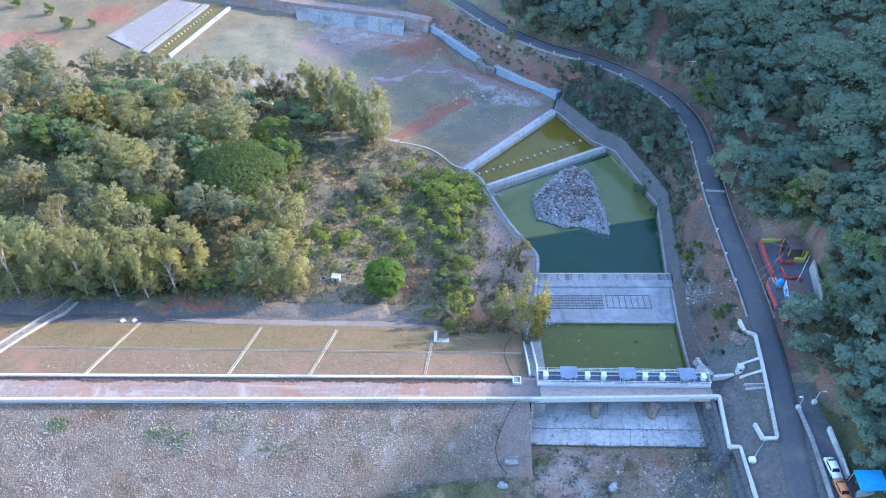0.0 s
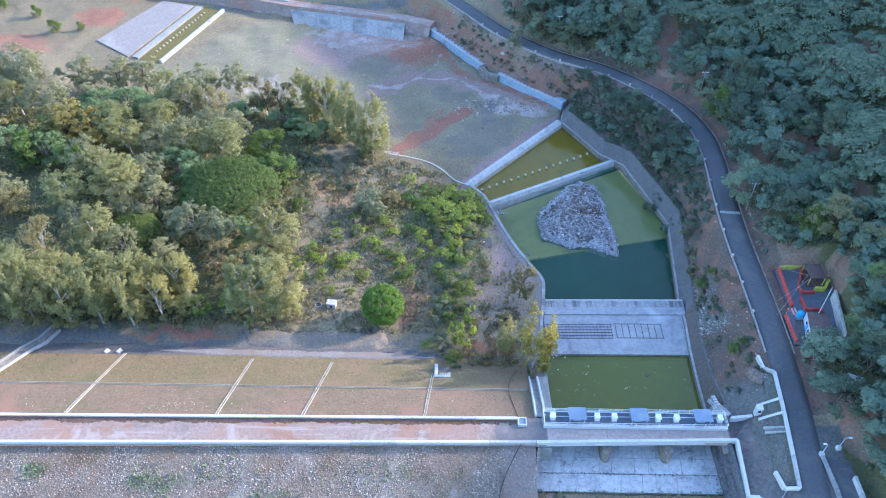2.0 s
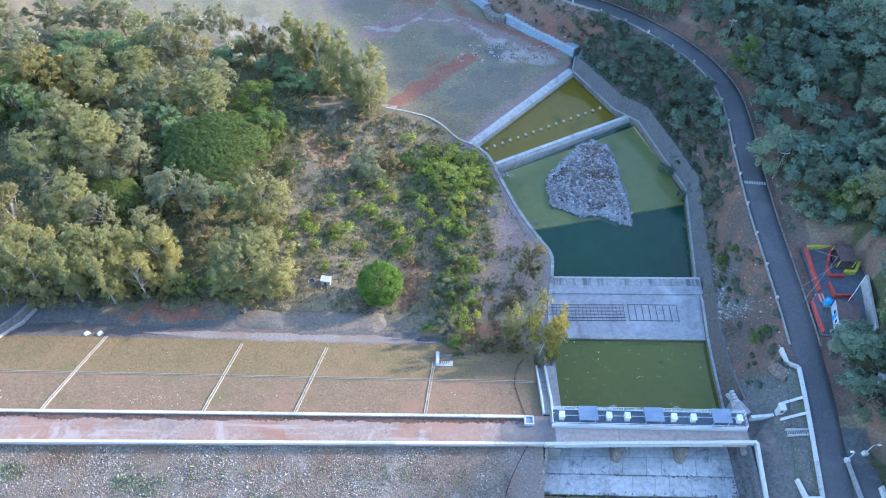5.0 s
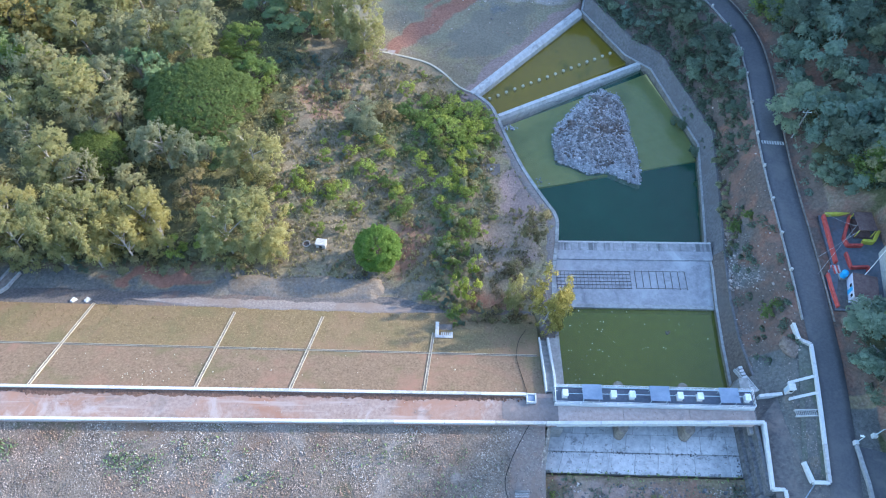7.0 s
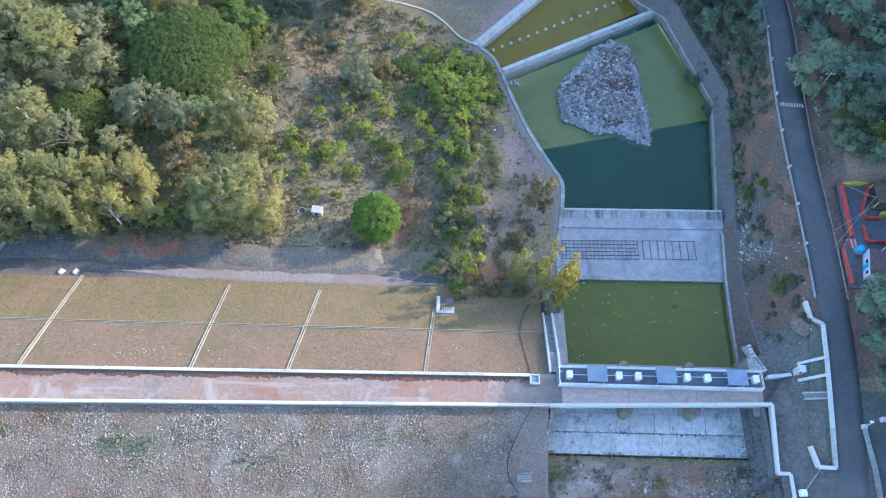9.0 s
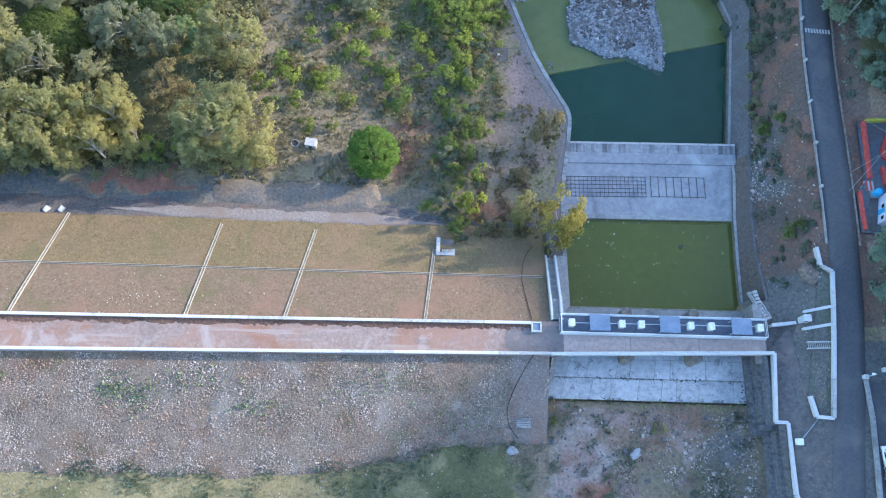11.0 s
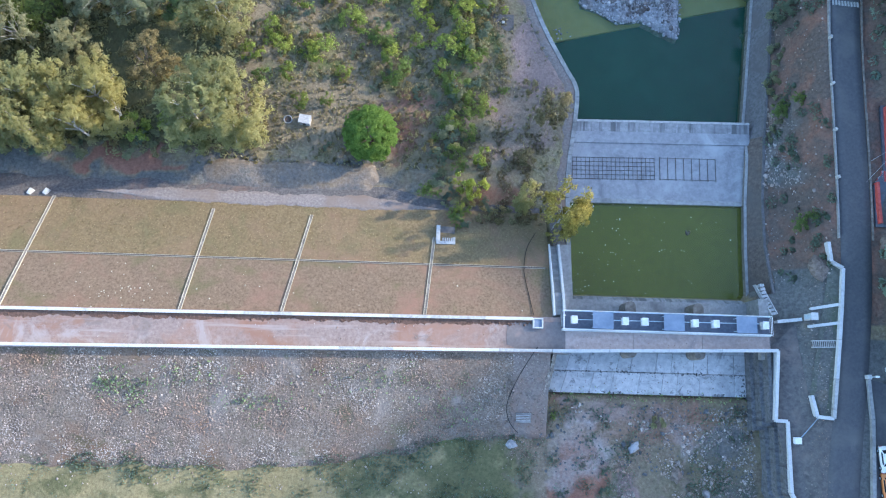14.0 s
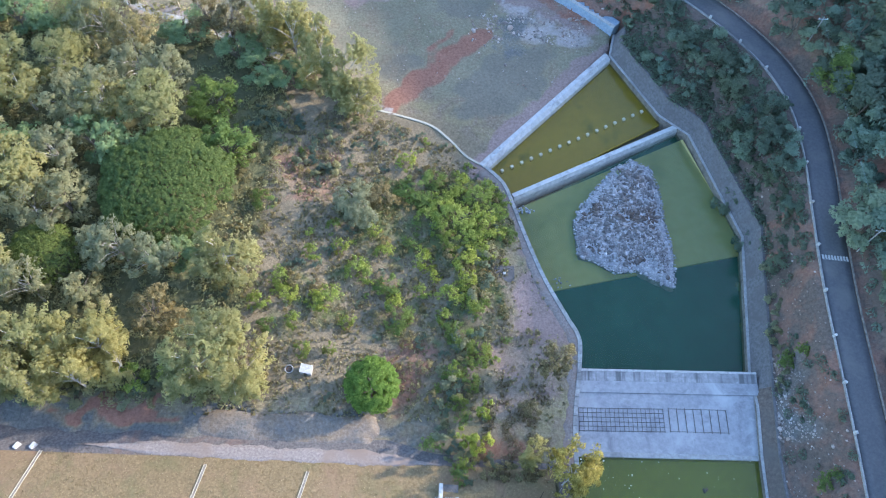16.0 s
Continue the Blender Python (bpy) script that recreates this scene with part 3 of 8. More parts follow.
def terrain(X, Y):
    X, Y = np.asarray(X, float), np.asarray(Y, float)
    dR, sR, zR = near(ROAD, X, Y)
    dW, sW, zW = near(RIGHT, X, Y)
    # the hill above the road; its ridge runs where the evening shade begins
    w = SUN_AZ[0] * Y - SUN_AZ[1] * X
    foot = 4.2 + 5.2 * sstep(86, 76, Y) + 1.2 * np.exp(-((Y - 110) / 9) ** 2)
    up = np.clip(dR - foot, 0, None)
    hill = zR + 0.9 * sstep(0, 2.2, up) + 0.44 * up + 0.0019 * np.clip(up - 8, 0, 140) ** 2
    reach = SUN_AZ[0] * X + SUN_AZ[1] * Y - np.interp(w, SHADE_W, SHADE_S)
    hill = np.minimum(hill, -4.5 + 0.44 * np.clip(reach, 0, 300))
    hill = hill + (1.4 * rough(X, Y, 34, 3) + 0.5 * rough(X, Y, 9, 4)) * sstep(1, 12, up)
    shelf = np.where(Y > 90, 2.4, 1.0)
    bank = zW + (zR - zW) * sstep(0.0, 1.0, np.clip((dW - shelf) / (dW - shelf + np.clip(dR - 3.0, 0.01, None) + 1e-6), 0, 1))
    bank = bank + 0.35 * rough(X, Y, 7, 6) * sstep(1.5, 4, dW) * sstep(3.2, 5, dR) * (Y > 92)
    right = np.where(sR > 0, np.where(dR < foot, zR, hill), np.where(dR < 3.2, zR, bank))
    right = right - 0.06 * (dR < 4.0)
    right = np.where((dW < 2.3) & (Y > 90) & (Y < 204), np.where(Y > 111, -13.0, zW - 3.6), right)
    # low ground
    mound = 2.3 * sstep(-14, 6, X) * sstep(166, 146, Y) * sstep(100, 108, Y)
    down = -8.6 + mound + 0.35 * rough(X, Y, 22, 7) + 0.14 * rough(X, Y, 6, 8)
    down = down - 1.0 * sstep(165, 185, Y + 0.35 * X)
    down = down + 2.2 * np.exp(-(((X + 11) / 8) ** 2 + ((Y - 231) / 7) ** 2)) + 1.0 * np.exp(-(((X - 18) / 14) ** 2 + ((Y - 206) / 5) ** 2)) * 0.6
    down = down + sstep(262, 300, Y) * 2.5 + sstep(-90, -180, X) * 1.5
    pit = sstep(-28, 12, X)
    ups = -6.8 - 0.03 * (62 - Y) + pit * 1.6 + 0.22 * rough(X, Y, 14, 9) + 0.12 * rough(X, Y, 4, 10) * pit
    ups = ups + 0.9 * np.exp(-(((X - 28.2) / 1.5) ** 2 + ((Y - 57.6) / 5.0) ** 4)) - 0.5 * np.exp(-(((X - 38.7) / 0.8) ** 2 + ((Y - 60.7) / 0.8) ** 2))
    ups = np.where(Y < -20, np.minimum(ups, -9.5), ups)
    low = ups + (down - ups) * sstep(76, 92, Y)
    # the channel walls drop straight down
    dL, sL, zL = near(LEFT, X, Y)
    low = np.where((sL < 0) & (Y > 88) & (dL < 7), low + (zL - 0.15 - low) * sstep(7, 1.0, dL), low)
    dS, _, _ = near([(3.2, 163.6, 0), (32.4, 195.2, 0)], X, Y)
    low = low + (np.minimum(low, -9.85) - low) * sstep(7, 2.6, dS)
    dC, _, _ = near([(-98, 268.5, 0), (-110.5, 230, 0)], X, Y)
    low = low + (-9.75 - low) * sstep(24, 17, dC)
    # a fan of tipped earth at the far end of the field
    low = low + 1.3 * np.exp(-((X + 11) / 6.5) ** 2 - ((Y - 238) / 5.5) ** 2) + 0.25 * np.exp(-((X - 4) / 9) ** 2 - ((Y - 212) / 5) ** 2) * (1 + rough(X, Y, 3, 15))
    z = np.where(sW > 0, right, low)
    cut = inside(BASIN, X, Y) | (inside(BASIN, X - 0.3, Y)) | (inside(BASIN, X + 0.3, Y))
    z = np.where(cut, -14.0, z)
    z = np.where(inside(TERRACE, X, Y), np.minimum(z, 2.4), z)
    # under the dam the ground is out of the way
    body = (X < 15.2) & (Y > 66) & (Y < 100) & (sW < 0)
    z = np.where(body, np.minimum(z, -8.4), z)
    body = (X >= 15.2) & (X < 51.5) & (Y > 72.3) & (Y < 90) & (sW < 0)
    z = np.where(body, -8.0, z)
    return z
# <<< terrain


def height(x, y):
    return float(terrain(np.array([x]), np.array([y]))[0])


def spaced(lo, hi, step, far, grow=1.16):
    mid = np.arange(lo, hi + step / 2, step)
    out, s = [], step
    p = hi
    while p < far:
        s *= grow
        p += s
        out.append(p)
    out = np.array(out)
    return np.concatenate([(lo - (out - hi))[::-1], mid, out])


gx, gy = spaced(-165, 125, 1.05, 2600), spaced(46, 290, 1.05, 2600)
GX, GY = np.meshgrid(gx, gy)
GZ = terrain(GX, GY)
me = grid_mesh("ground", GX, GY, GZ)
dRo, sRo, _ = near(ROAD, GX, GY)
dRi, sRi, _ = near(RIGHT, GX, GY)


WARP_X, WARP_Y = 2.4 * rough(GX, GY, 13, 51) + 0.9 * rough(GX, GY, 4, 52), 2.0 * rough(GX, GY, 12, 53) + 0.8 * rough(GX, GY, 4, 54)


def zone_blob(cx, cy, rx, ry, turn=0.0, soft=0.35):
    c, s = math.cos(radians(turn)), math.sin(radians(turn))
    ox, oy = GX + WARP_X - cx, GY + WARP_Y - cy
    u, v = (ox * c + oy * s) / rx, (-ox * s + oy * c) / ry
    return sstep(1 + soft, 1 - soft, np.hypot(u, v))


def top_of(*zones):
    out = zones[0]
    for z in zones[1:]:
        out = np.maximum(out, z)
    return out


low_side = (sRi < 0)
field = low_side * sstep(170, 184, GY + 0.3 * GX) * sstep(-120, -95, GX)
hill_side = ((sRo > 0) & (dRo > 6)) * 1.0
def zone_path(line, half, soft=0.4):
    """A zone of some half width along a plan line, with the same ragged edge."""
    d, _, _ = near([(x, y, 0) for x, y in line], GX + 0.5 * WARP_X, GY + 0.5 * WARP_Y)
    return sstep(half * (1 + soft), half * (1 - soft), d)


red_field = top_of(0.8 * zone_path([(-15.2, 177.6), (-7.1, 187.3), (4.7, 199.6)], 2.5), 0.6 * zone_path([(-8, 190), (-3, 200)], 1.2))
bare_hill = hill_side * sstep(0.16, 0.3, rough(GX, GY, 24, 311))
red_toe = zone_blob(-57, 110.2, 10, 1.7)
zones = {
    # grassy field, the meadow upstream, the floor of the woods and the hill
    "turf": top_of(0.6 * field * sstep(240, 225, GY), 0.75 * zone_blob(-62, 232, 26, 26), 0.5 * zone_blob(-22, 218, 8, 10)),
    "green": top_of(0.55 * zone_blob(-8, 197, 10, 10), 0.4 * zone_blob(-16, 214, 8, 6), 
                    0.6 * zone_blob(3, 64, 9, 3.5), 0.5 * zone_blob(38, 58, 11, 9), 0.75 * zone_blob(-12, 62, 8, 3.5), 0.55 * zone_blob(-30, 58, 12, 2.5), 0.75 * zone_blob(25.6, 58, 1.4, 5), 0.6 * zone_blob(18, 68.5, 4, 2.6),
                    0.62 * zone_blob(-14, 150, 10, 10), 0.7 * zone_blob(2, 150, 9, 14), 0.6 * zone_blob(3, 128, 5, 16), 0.5 * zone_blob(-28, 132, 8, 8), 0.45 * zone_blob(-8, 128, 6, 6)),
    "meadow": 0.85 * low_side * sstep(66, 62, GY) * sstep(22, 8, GX),
    "bank_soil": 0.85 * (((sRi > 0) & (sRo < 0)) | ((sRo > 0) & (dRo < 7))) * (GY > 84) * (GY < 215),
    "brush": top_of(0.75 * low_side * sstep(-96, -112, GX) * sstep(206, 216, GY), 0.75 * low_side * sstep(110, 116, GY) * sstep(178, 168, GY + 0.4 * GX) * sstep(-50, -42, GX) * sstep(13, 7, GX)),
    "dark_green": top_of(0.85 * low_side * sstep(-34, -42, GX) * sstep(110, 116, GY) * sstep(205, 192, GY), 0.95 * hill_side * (1 - bare_hill), 0.6 * zone_blob(-10, 57.5, 11, 3.2, 0, 0.7), 0.8 * zone_blob(6, 63.0, 8, 3.0, 0, 0.6), 0.85 * zone_blob(6, 55, 11, 7, 0, 0.6), 0.6 * zone_blob(-40, 57, 9, 2.0), 0.5 * zone_blob(-60, 55, 9, 3), 0.35 * zone_blob(22, 62, 2.0, 9), 0.62 * zone_blob(42, 60, 8, 9), 0.3 * zone_blob(23, 63, 3, 6)),
    "pale": top_of(0.66 * zone_blob(16.5, 200, 5.5, 3.0, 10), 0.66 * zone_blob(24, 199, 5.0, 2.6), 0.56 * zone_path([(10, 208), (18, 203), (28, 199)], 2.4), 0.66 * zone_path([(-27, 213.5), (-18, 212.4), (-10.7, 217.5), (0, 218.4), (6, 214), (14, 207)], 0.8), 0.5 * zone_path([(-20, 209), (-8, 221), (-3, 231)], 0.7), 0.45 * zone_blob(-30, 244, 26, 12, -10), 0.8 * zone_blob(-62, 200, 20, 2.2, -18), 0.75 * zone_blob(-17, 177, 3.5, 1.5, -25), 0.45 * zone_blob(-64, 214, 14, 7), 0.42 * zone_blob(27, 69.4, 13, 2.6), 0.5 * zone_blob(22, 64, 6, 7), 0.4 * zone_blob(41, 66, 8, 4)),
    "red": top_of(0.9 * zone_blob(-13, 236, 8, 7.5), 0.62 * zone_blob(-13, 236, 14, 12), 0.62 * zone_path([(-5, 234), (3, 222), (14, 214), (29, 204)], 1.9), 0.95 * red_field, 0.55 * zone_blob(-14, 178, 4, 2), 0.52 * ((sRi > 0) & (GY > 201)) * sstep(3.4, 4.6, dRo) * (sRo < 0),
                  0.45 * bare_hill, 0.44 * (sRo > 0) * sstep(9, 4, dRo) * (GY > 84) * (GY < 250), 0.5 * zone_blob(34, 69, 14, 2.6), 0.72 * zone_blob(22, 57, 3.0, 11, -6), 0.5 * zone_blob(16, 70, 4, 2), 0.6 * zone_blob(-130, 280, 30, 10), 0.75 * zone_blob(-128, 258, 9, 8), 0.6 * zone_blob(-150, 236, 16, 8), 0.6 * zone_blob(70, 211, 7, 6), 0.95 * red_toe, 0.45 * zone_blob(30, 68, 18, 4), 0.42 * ((sRi > 0) & (sRo < 0)) * (GY > 92) * (GY < 150), 0.45 * zone_blob(-30, 160, 8, 8), 0.55 * zone_blob(-9, 118, 5, 8), 0.5 * zone_blob(9, 105, 5, 4), 0.55 * zone_blob(24.5, 242, 5, 10), 0.5 * zone_blob(32, 236, 6, 5)),
    "mauve": top_of(0.75 * zone_blob(-34, 238, 22, 16), 0.66 * zone_path([(-24, 211), (-12, 219), (2, 217), (15, 210), (27, 203)], 4.6), 0.5 * zone_blob(-17, 222, 7, 5), 0.8 * zone_path([(4.4, 163.7), (32.6, 195)], 3.6), 0.7 * zone_blob(14.5, 133, 5.0, 13), 0.2 * ((sRi > 0) & (sRo < 0)) * (GY > 92) * (GY < 250), 0.5 * ((sRi > 0) & (sRo < 0)) * (GY > 201) * (GY < 250), 0.5 * bare_hill, 0.7 * zone_blob(28.0, 57.6, 2.0, 5.5), 0.45 * low_side * zone_blob(30, 62, 24, 14), 0.5 * zone_blob(10, 118, 10, 8)),
    "mud": top_of(0.8 * zone_blob(10, 186, 15, 7, 45), 0.66 * zone_blob(-14, 190, 6, 6), 0.62 * zone_blob(-26, 226, 8, 8), 0.7 * zone_blob(0, 208, 8, 4)) * (1 - red_field) * (1 - zone_path([(4.4, 163.7), (32.6, 195)], 3.4)),
    "grey": (1 - red_toe) * top_of(0.5 * zone_blob(45, 60, 5, 9), 0.7 * low_side * zone_blob(-60, 108.5, 60, 4.0, 0, 0.3), 0.55 * zone_blob(12, 200, 3, 7, -30), 0.72 * ((sRi > 0) & (sRo < 0)) * (GY < 94), 0.9 * ((sRo > 0) & (dRo < 6.5)) * (GY < 82), 0.6 * zone_blob(56, 116, 3, 8), 0.6 * zone_blob(-40, 268, 60, 4, 3)),
}
for key, val in zones.items():
    me.attributes.new(key, "FLOAT", "POINT").data.foreach_set("value", np.asarray(val, np.float32).ravel())
ground = mesh_part("ground", me, "ground", smooth=True)
tagged(ground, "dry earth, scrub and grass below a wooded hillside", "ground", kind="structure")

# ---------------------------------------------------------------- dam
def strip(name, x0, x1, step, lines, material, bumps=0.0, fine=0.5, label="", category="embankment"):
    """A long sheet whose cross-section is a row of (y above x, z) functions, with unevenness."""
    xs = np.arange(x0, x1 + step / 2, step)
    rows_y, rows_z = [], []
    for (ya, za), (yb, zb) in zip(lines, lines[1:]):
        mid = float(np.mean(yb(xs) - ya(xs)))
        cnt = max(1, int(abs(mid) / fine))
        for k in range(cnt):
            t = k / cnt
            rows_y.append(ya(xs) * (1 - t) + yb(xs) * t)
            rows_z.append(np.full(xs.shape, za * (1 - t) + zb * t))
    rows_y.append(lines[-1][0](xs)), rows_z.append(np.full(xs.shape, lines[-1][1]))
    Y, Z = np.array(rows_y), np.array(rows_z)
    X = np.broadcast_to(xs, Y.shape)
    Z = Z + bumps * (0.6 * rough(X, Y, 5, 21) + 0.4 * rough(X, Y, 1.7, 22))
    ob = mesh_part(name, grid_mesh(name, X, Y, Z), material, smooth=True)
    return tagged(ob, label, category, kind="structure")


U, D = upstream_line, downstream_line
WEST = -190.0
strip("dam_upstream_face", WEST, 10.6, 0.6, [(lambda x: 0 * x + 40, -13.6), (lambda x: U(x) - 0.25, -0.55)], "riprap", 0.10, 0.6, "grey stone pitching on the dam's sloping face", "embankment")
strip("earth_ramp", 10.3, 16.2, 0.59, [(lambda x: 0 * x + 60, -7.0), (lambda x: U(x) - 0.25, -0.55)], "earth_face", 0.08, 0.6, "bare brown earth beside the stone pitching", "embankment")
strip("dam_crest_road", WEST, 18.4, 0.8, [(lambda x: U(x) - 0.45, 0.0), (lambda x: D(x) + 0.45, 0.0)], "crest", 0.035, 0.5, "pinkish murram track along the dam crest", "road")
strip("dam_downstream_slope", WEST, 16.4, 0.6, [(lambda x: D(x) + 0.3, -0.02), (lambda x: 0 * x + 92.7, -3.2)], "slope_bare", 0.07, 0.6, "bare brownish upper slope of the dam", "embankment")
strip("dam_lower_slope", WEST, 16.4, 0.6, [(lambda x: 0 * x + 92.7, -3.2), (lambda x: 0 * x + 102.0, -6.6), (lambda x: 0 * x + 102.8, -6.92)],
      "slope_grass", 0.07, 0.6, "dry grassy lower slope of the dam", "embankment")

strip("dam_toe", WEST, 16.4, 0.6, [(lambda x: 0 * x + 102.8, -6.92), (lambda x: 0 * x + 106, -8.2), (lambda x: 0 * x + 109, -9.6)], "toe", 0.05, 0.5, "stony ground at the foot of the dam, darkened for tree shade", "embankment")
# a thin overlay that turns the crest track darker towards the bridge
xs_ = np.arange(9.2, 18.41, 0.4)
rows_ = []
bm = bmesh.new()
for x in xs_:
    k = min(1.0, 0.06 + math.sqrt(max(0.0, x - 8.4) / 2.2) + 0.05 * math.sin(x * 4.3))
    y0, y1 = U(x) + 0.3, D(x) - 0.3
    m_ = y0 + (y1 - y0) * 0.45
    row = []
    for q in np.linspace(0, 1, 6):
        y = m_ + ((y0 if q < 0.5 else y1) - m_) * abs(q - 0.5) * 2 * k
        row.append(bm.verts.new((x, y, 0.05 + 0.012 * math.sin(x * 3 + q * 9))))
    rows_.append(row)
for p_, q_ in zip(rows_, rows_[1:]):
    for k in range(5):
        bm.faces.new((p_[k], q_[k], q_[k + 1], p_[k + 1]))
bmesh.ops.recalc_face_normals(bm, faces=bm.faces)
tagged(part("tarred_patch", bm, "crest_end", smooth=True), "darker grey-brown end of the crest track", "road", kind="structure")


def walled(name, line, thick, high, material, label, category, group="", pieces=6.0, cap=0.06, jitter=0.012):
    """A low wall built of sections with open joints, each with its coping."""
    thing = root(name, (line[0][0], line[0][1], line[0][2]))
    inv = thing.matrix_world.inverted()
    g = random.Random(len(line) * 17 + int(line[0][0] * 3))
    for a, b in zip(line, line[1:]):
        a, b = Vector(a), Vector(b)
        length = (b - a).length
        cnt = max(1, round(length / pieces))
        for k in range(cnt):
            p, q = a.lerp(b, k / cnt), a.lerp(b, (k + 1) / cnt)
            d = (q - p).normalized() * 0.025
            up = g.uniform(-jitter, jitter)
            bm = bmesh.new()
            t = thick / 2
            sweep(bm, [tuple(p + d), tuple(q - d)], [(-t, -0.5), (t, -0.5), (t, high - 0.1 + up), (t + cap, high - 0.1 + up), (t + cap, high - 0.02 + up), (t + cap - 0.03, high + up),
                                                     (-t - cap + 0.03, high + up), (-t - cap, high - 0.02 + up), (-t - cap, high - 0.1 + up), (-t, high - 0.1 + up)])
            bm.transform(inv)
            worn = g.random() < 0.12
            part("wall_section", bm, "old_white" if worn and material == "white" else material, thing, "bare weathered section" if worn and material == "white" else "")
    return tagged(thing, label, category, group)


walled("parapet_wall", [(x, U(x) - 0.05, 0) for x in (-190, 16.2)], 0.36, 0.8, "white", "whitewashed parapet on the riprap side of the crest", "parapet", "crest parapets", 8.2)
walled("parapet_wall", [(x, D(x) + 0.05, 0) for x in (-190, 13.2)], 0.36, 0.75, "white", "whitewashed parapet on the grassy side of the crest", "parapet", "crest parapets", 7.4)
walled("parapet_wall", [(16.25, U(16.2) - 0.1, 0), (51.9, 80.15, 0), (50.9, 69.4, 0), (52.75, 69.35, 0), (52.75, 58.7, 0), (55, 54.2, 0), (57.2, 42, 0), (60, -20, 0)], 0.4, 0.85, "white",
       "whitewashed parapet stepping round the spillway pit", "parapet", "crest parapets", 9.0)
walled("parapet_wall", [(52.0, 84.7, 0), (56.0, 85.2, 0)], 0.4, 0.8, "white", "short whitewashed parapet beside a guard booth", "parapet", "crest parapets", 3.0)


t = root("valve_box", (14.0, 83.3, 0))
for xa, xb, ya, yb in ((-0.8, 0.8, -0.8, -0.6), (-0.8, 0.8, 0.6, 0.8), (-0.8, -0.6, -0.597, 0.597), (0.6, 0.8, -0.597, 0.597)):
    part("side", one_box(xa, xb, ya, yb, -0.2, 0.75, 0.02), "white", t)
part("lid", one_box(-0.58, 0.58, -0.58, 0.58, -0.2, 0.5, 0.01), "grey_blue", t, "sunken grey-blue lid")
tagged(t, "open whitewashed box where parapet meets bridge", "box")

xs = np.arange(-120, 13.3, 0.35)
bm = bmesh.new()
rows_ = []
wide = 0.75 + 0.28 * rough(xs, xs * 0, 5, 98) + 0.22 * rough(xs, xs * 0, 1.1, 99)
for x, w in zip(xs, wide):
    w = max(0.15, w) * min(1.0, (14 - x) / 8 + 0.3)
    rows_.append([bm.verts.new((x, D(x) - 0.1 - w * q, z)) for q, z in ((0, 0.32), (0.4, 0.2), (0.8, 0.09), (1.1, 0.0))])
for p_, q_ in zip(rows_, rows_[1:]):
    for k in range(3):
        bm.faces.new((p_[k], q_[k], q_[k + 1], p_[k + 1]))
bmesh.ops.recalc_face_normals(bm, faces=bm.faces)
tagged(part("dirt_bank", bm, "dirt", smooth=True), "red-brown dirt heaped along the parapet", "earth", kind="structure")
# drains down the grassy slope, with the berm drain across it


def drain(line, half, label, kerb, pale, bed):
    """A channel of two pale kerbs and a bed."""
    t = root("slope_drain", line[0])
    inv = t.matrix_world.inverted()
    for name, prof, mat in (("kerb", [(half, -0.25), (half + kerb, -0.25), (half + kerb, 0.12), (half, 0.12)], pale),
                            ("kerb", [(-half - kerb, -0.25), (-half, -0.25), (-half, 0.12), (-half - kerb, 0.12)], pale),
                            ("bed", [(-half, -0.25), (half, -0.25), (half, 0.03), (-half, 0.03)], bed)):
        bm = sweep(bmesh.new(), line, prof)
        bm.transform(inv)
        part(name, bm, mat, t)
    return tagged(t, label, "drain", "slope drains")


def slope_z(y):
    return float(np.interp(y, [84, 92.7, 102, 106, 111], [0, -3.2, -6.6, -8.0, -9.4])) + 0.05


for xa, xb, yb in ((-69.8, -67.0, 103.0), (-42.0, -40.0, 101.6), (-26.2, -23.4, 101.0), (-3.8, -2.6, 97.6), (-112, -108, 103)):
    ys = np.linspace(D(xa) + 0.35, yb, 7)
    drain([(xa + (xb - xa) * (y - ys[0]) / (ys[-1] - ys[0]), y, slope_z(y)) for y in ys], 0.17, "cream-edged concrete drain running down the grassy slope", 0.085, "cream", "masonry")
drain([(x, 92.7, slope_z(92.7) + 0.02) for x in (-188, -120, -60, -20, 15.8)], 0.10, "narrow berm drain along the middle of the slope", 0.05, "cream", "strip")

# wide chute at the slope's end
ch = [(-92.5, 84.6, 0), (-92, 90, -2.2), (-90.2, 97, -4.7), (-88.4, 103, -6.8), (-86.4, 107, -8.1), (-85.2, 110.5, -8.5)]
t = root("drain_chute", ch[0])
inv = t.matrix_world.inverted()
for name, prof, mat in (("side_wall", [(1.0, -0.6), (1.35, -0.6), (1.35, 0.5), (1.0, 0.5)], "concrete"), ("side_wall", [(-1.35, -0.6), (-1.0, -0.6), (-1.0, 0.5), (-1.35, 0.5)], "old_white"),
                        ("bed", [(-1.0, -0.6), (1.0, -0.6), (1.0, 0.06), (-1.0, 0.06)], "masonry")):
    bm = sweep(bmesh.new(), ch, prof)
    bm.transform(inv)
    part(name, bm, mat, t)
tagged(t, "wide pale concrete chute winding down the bank", "chute")

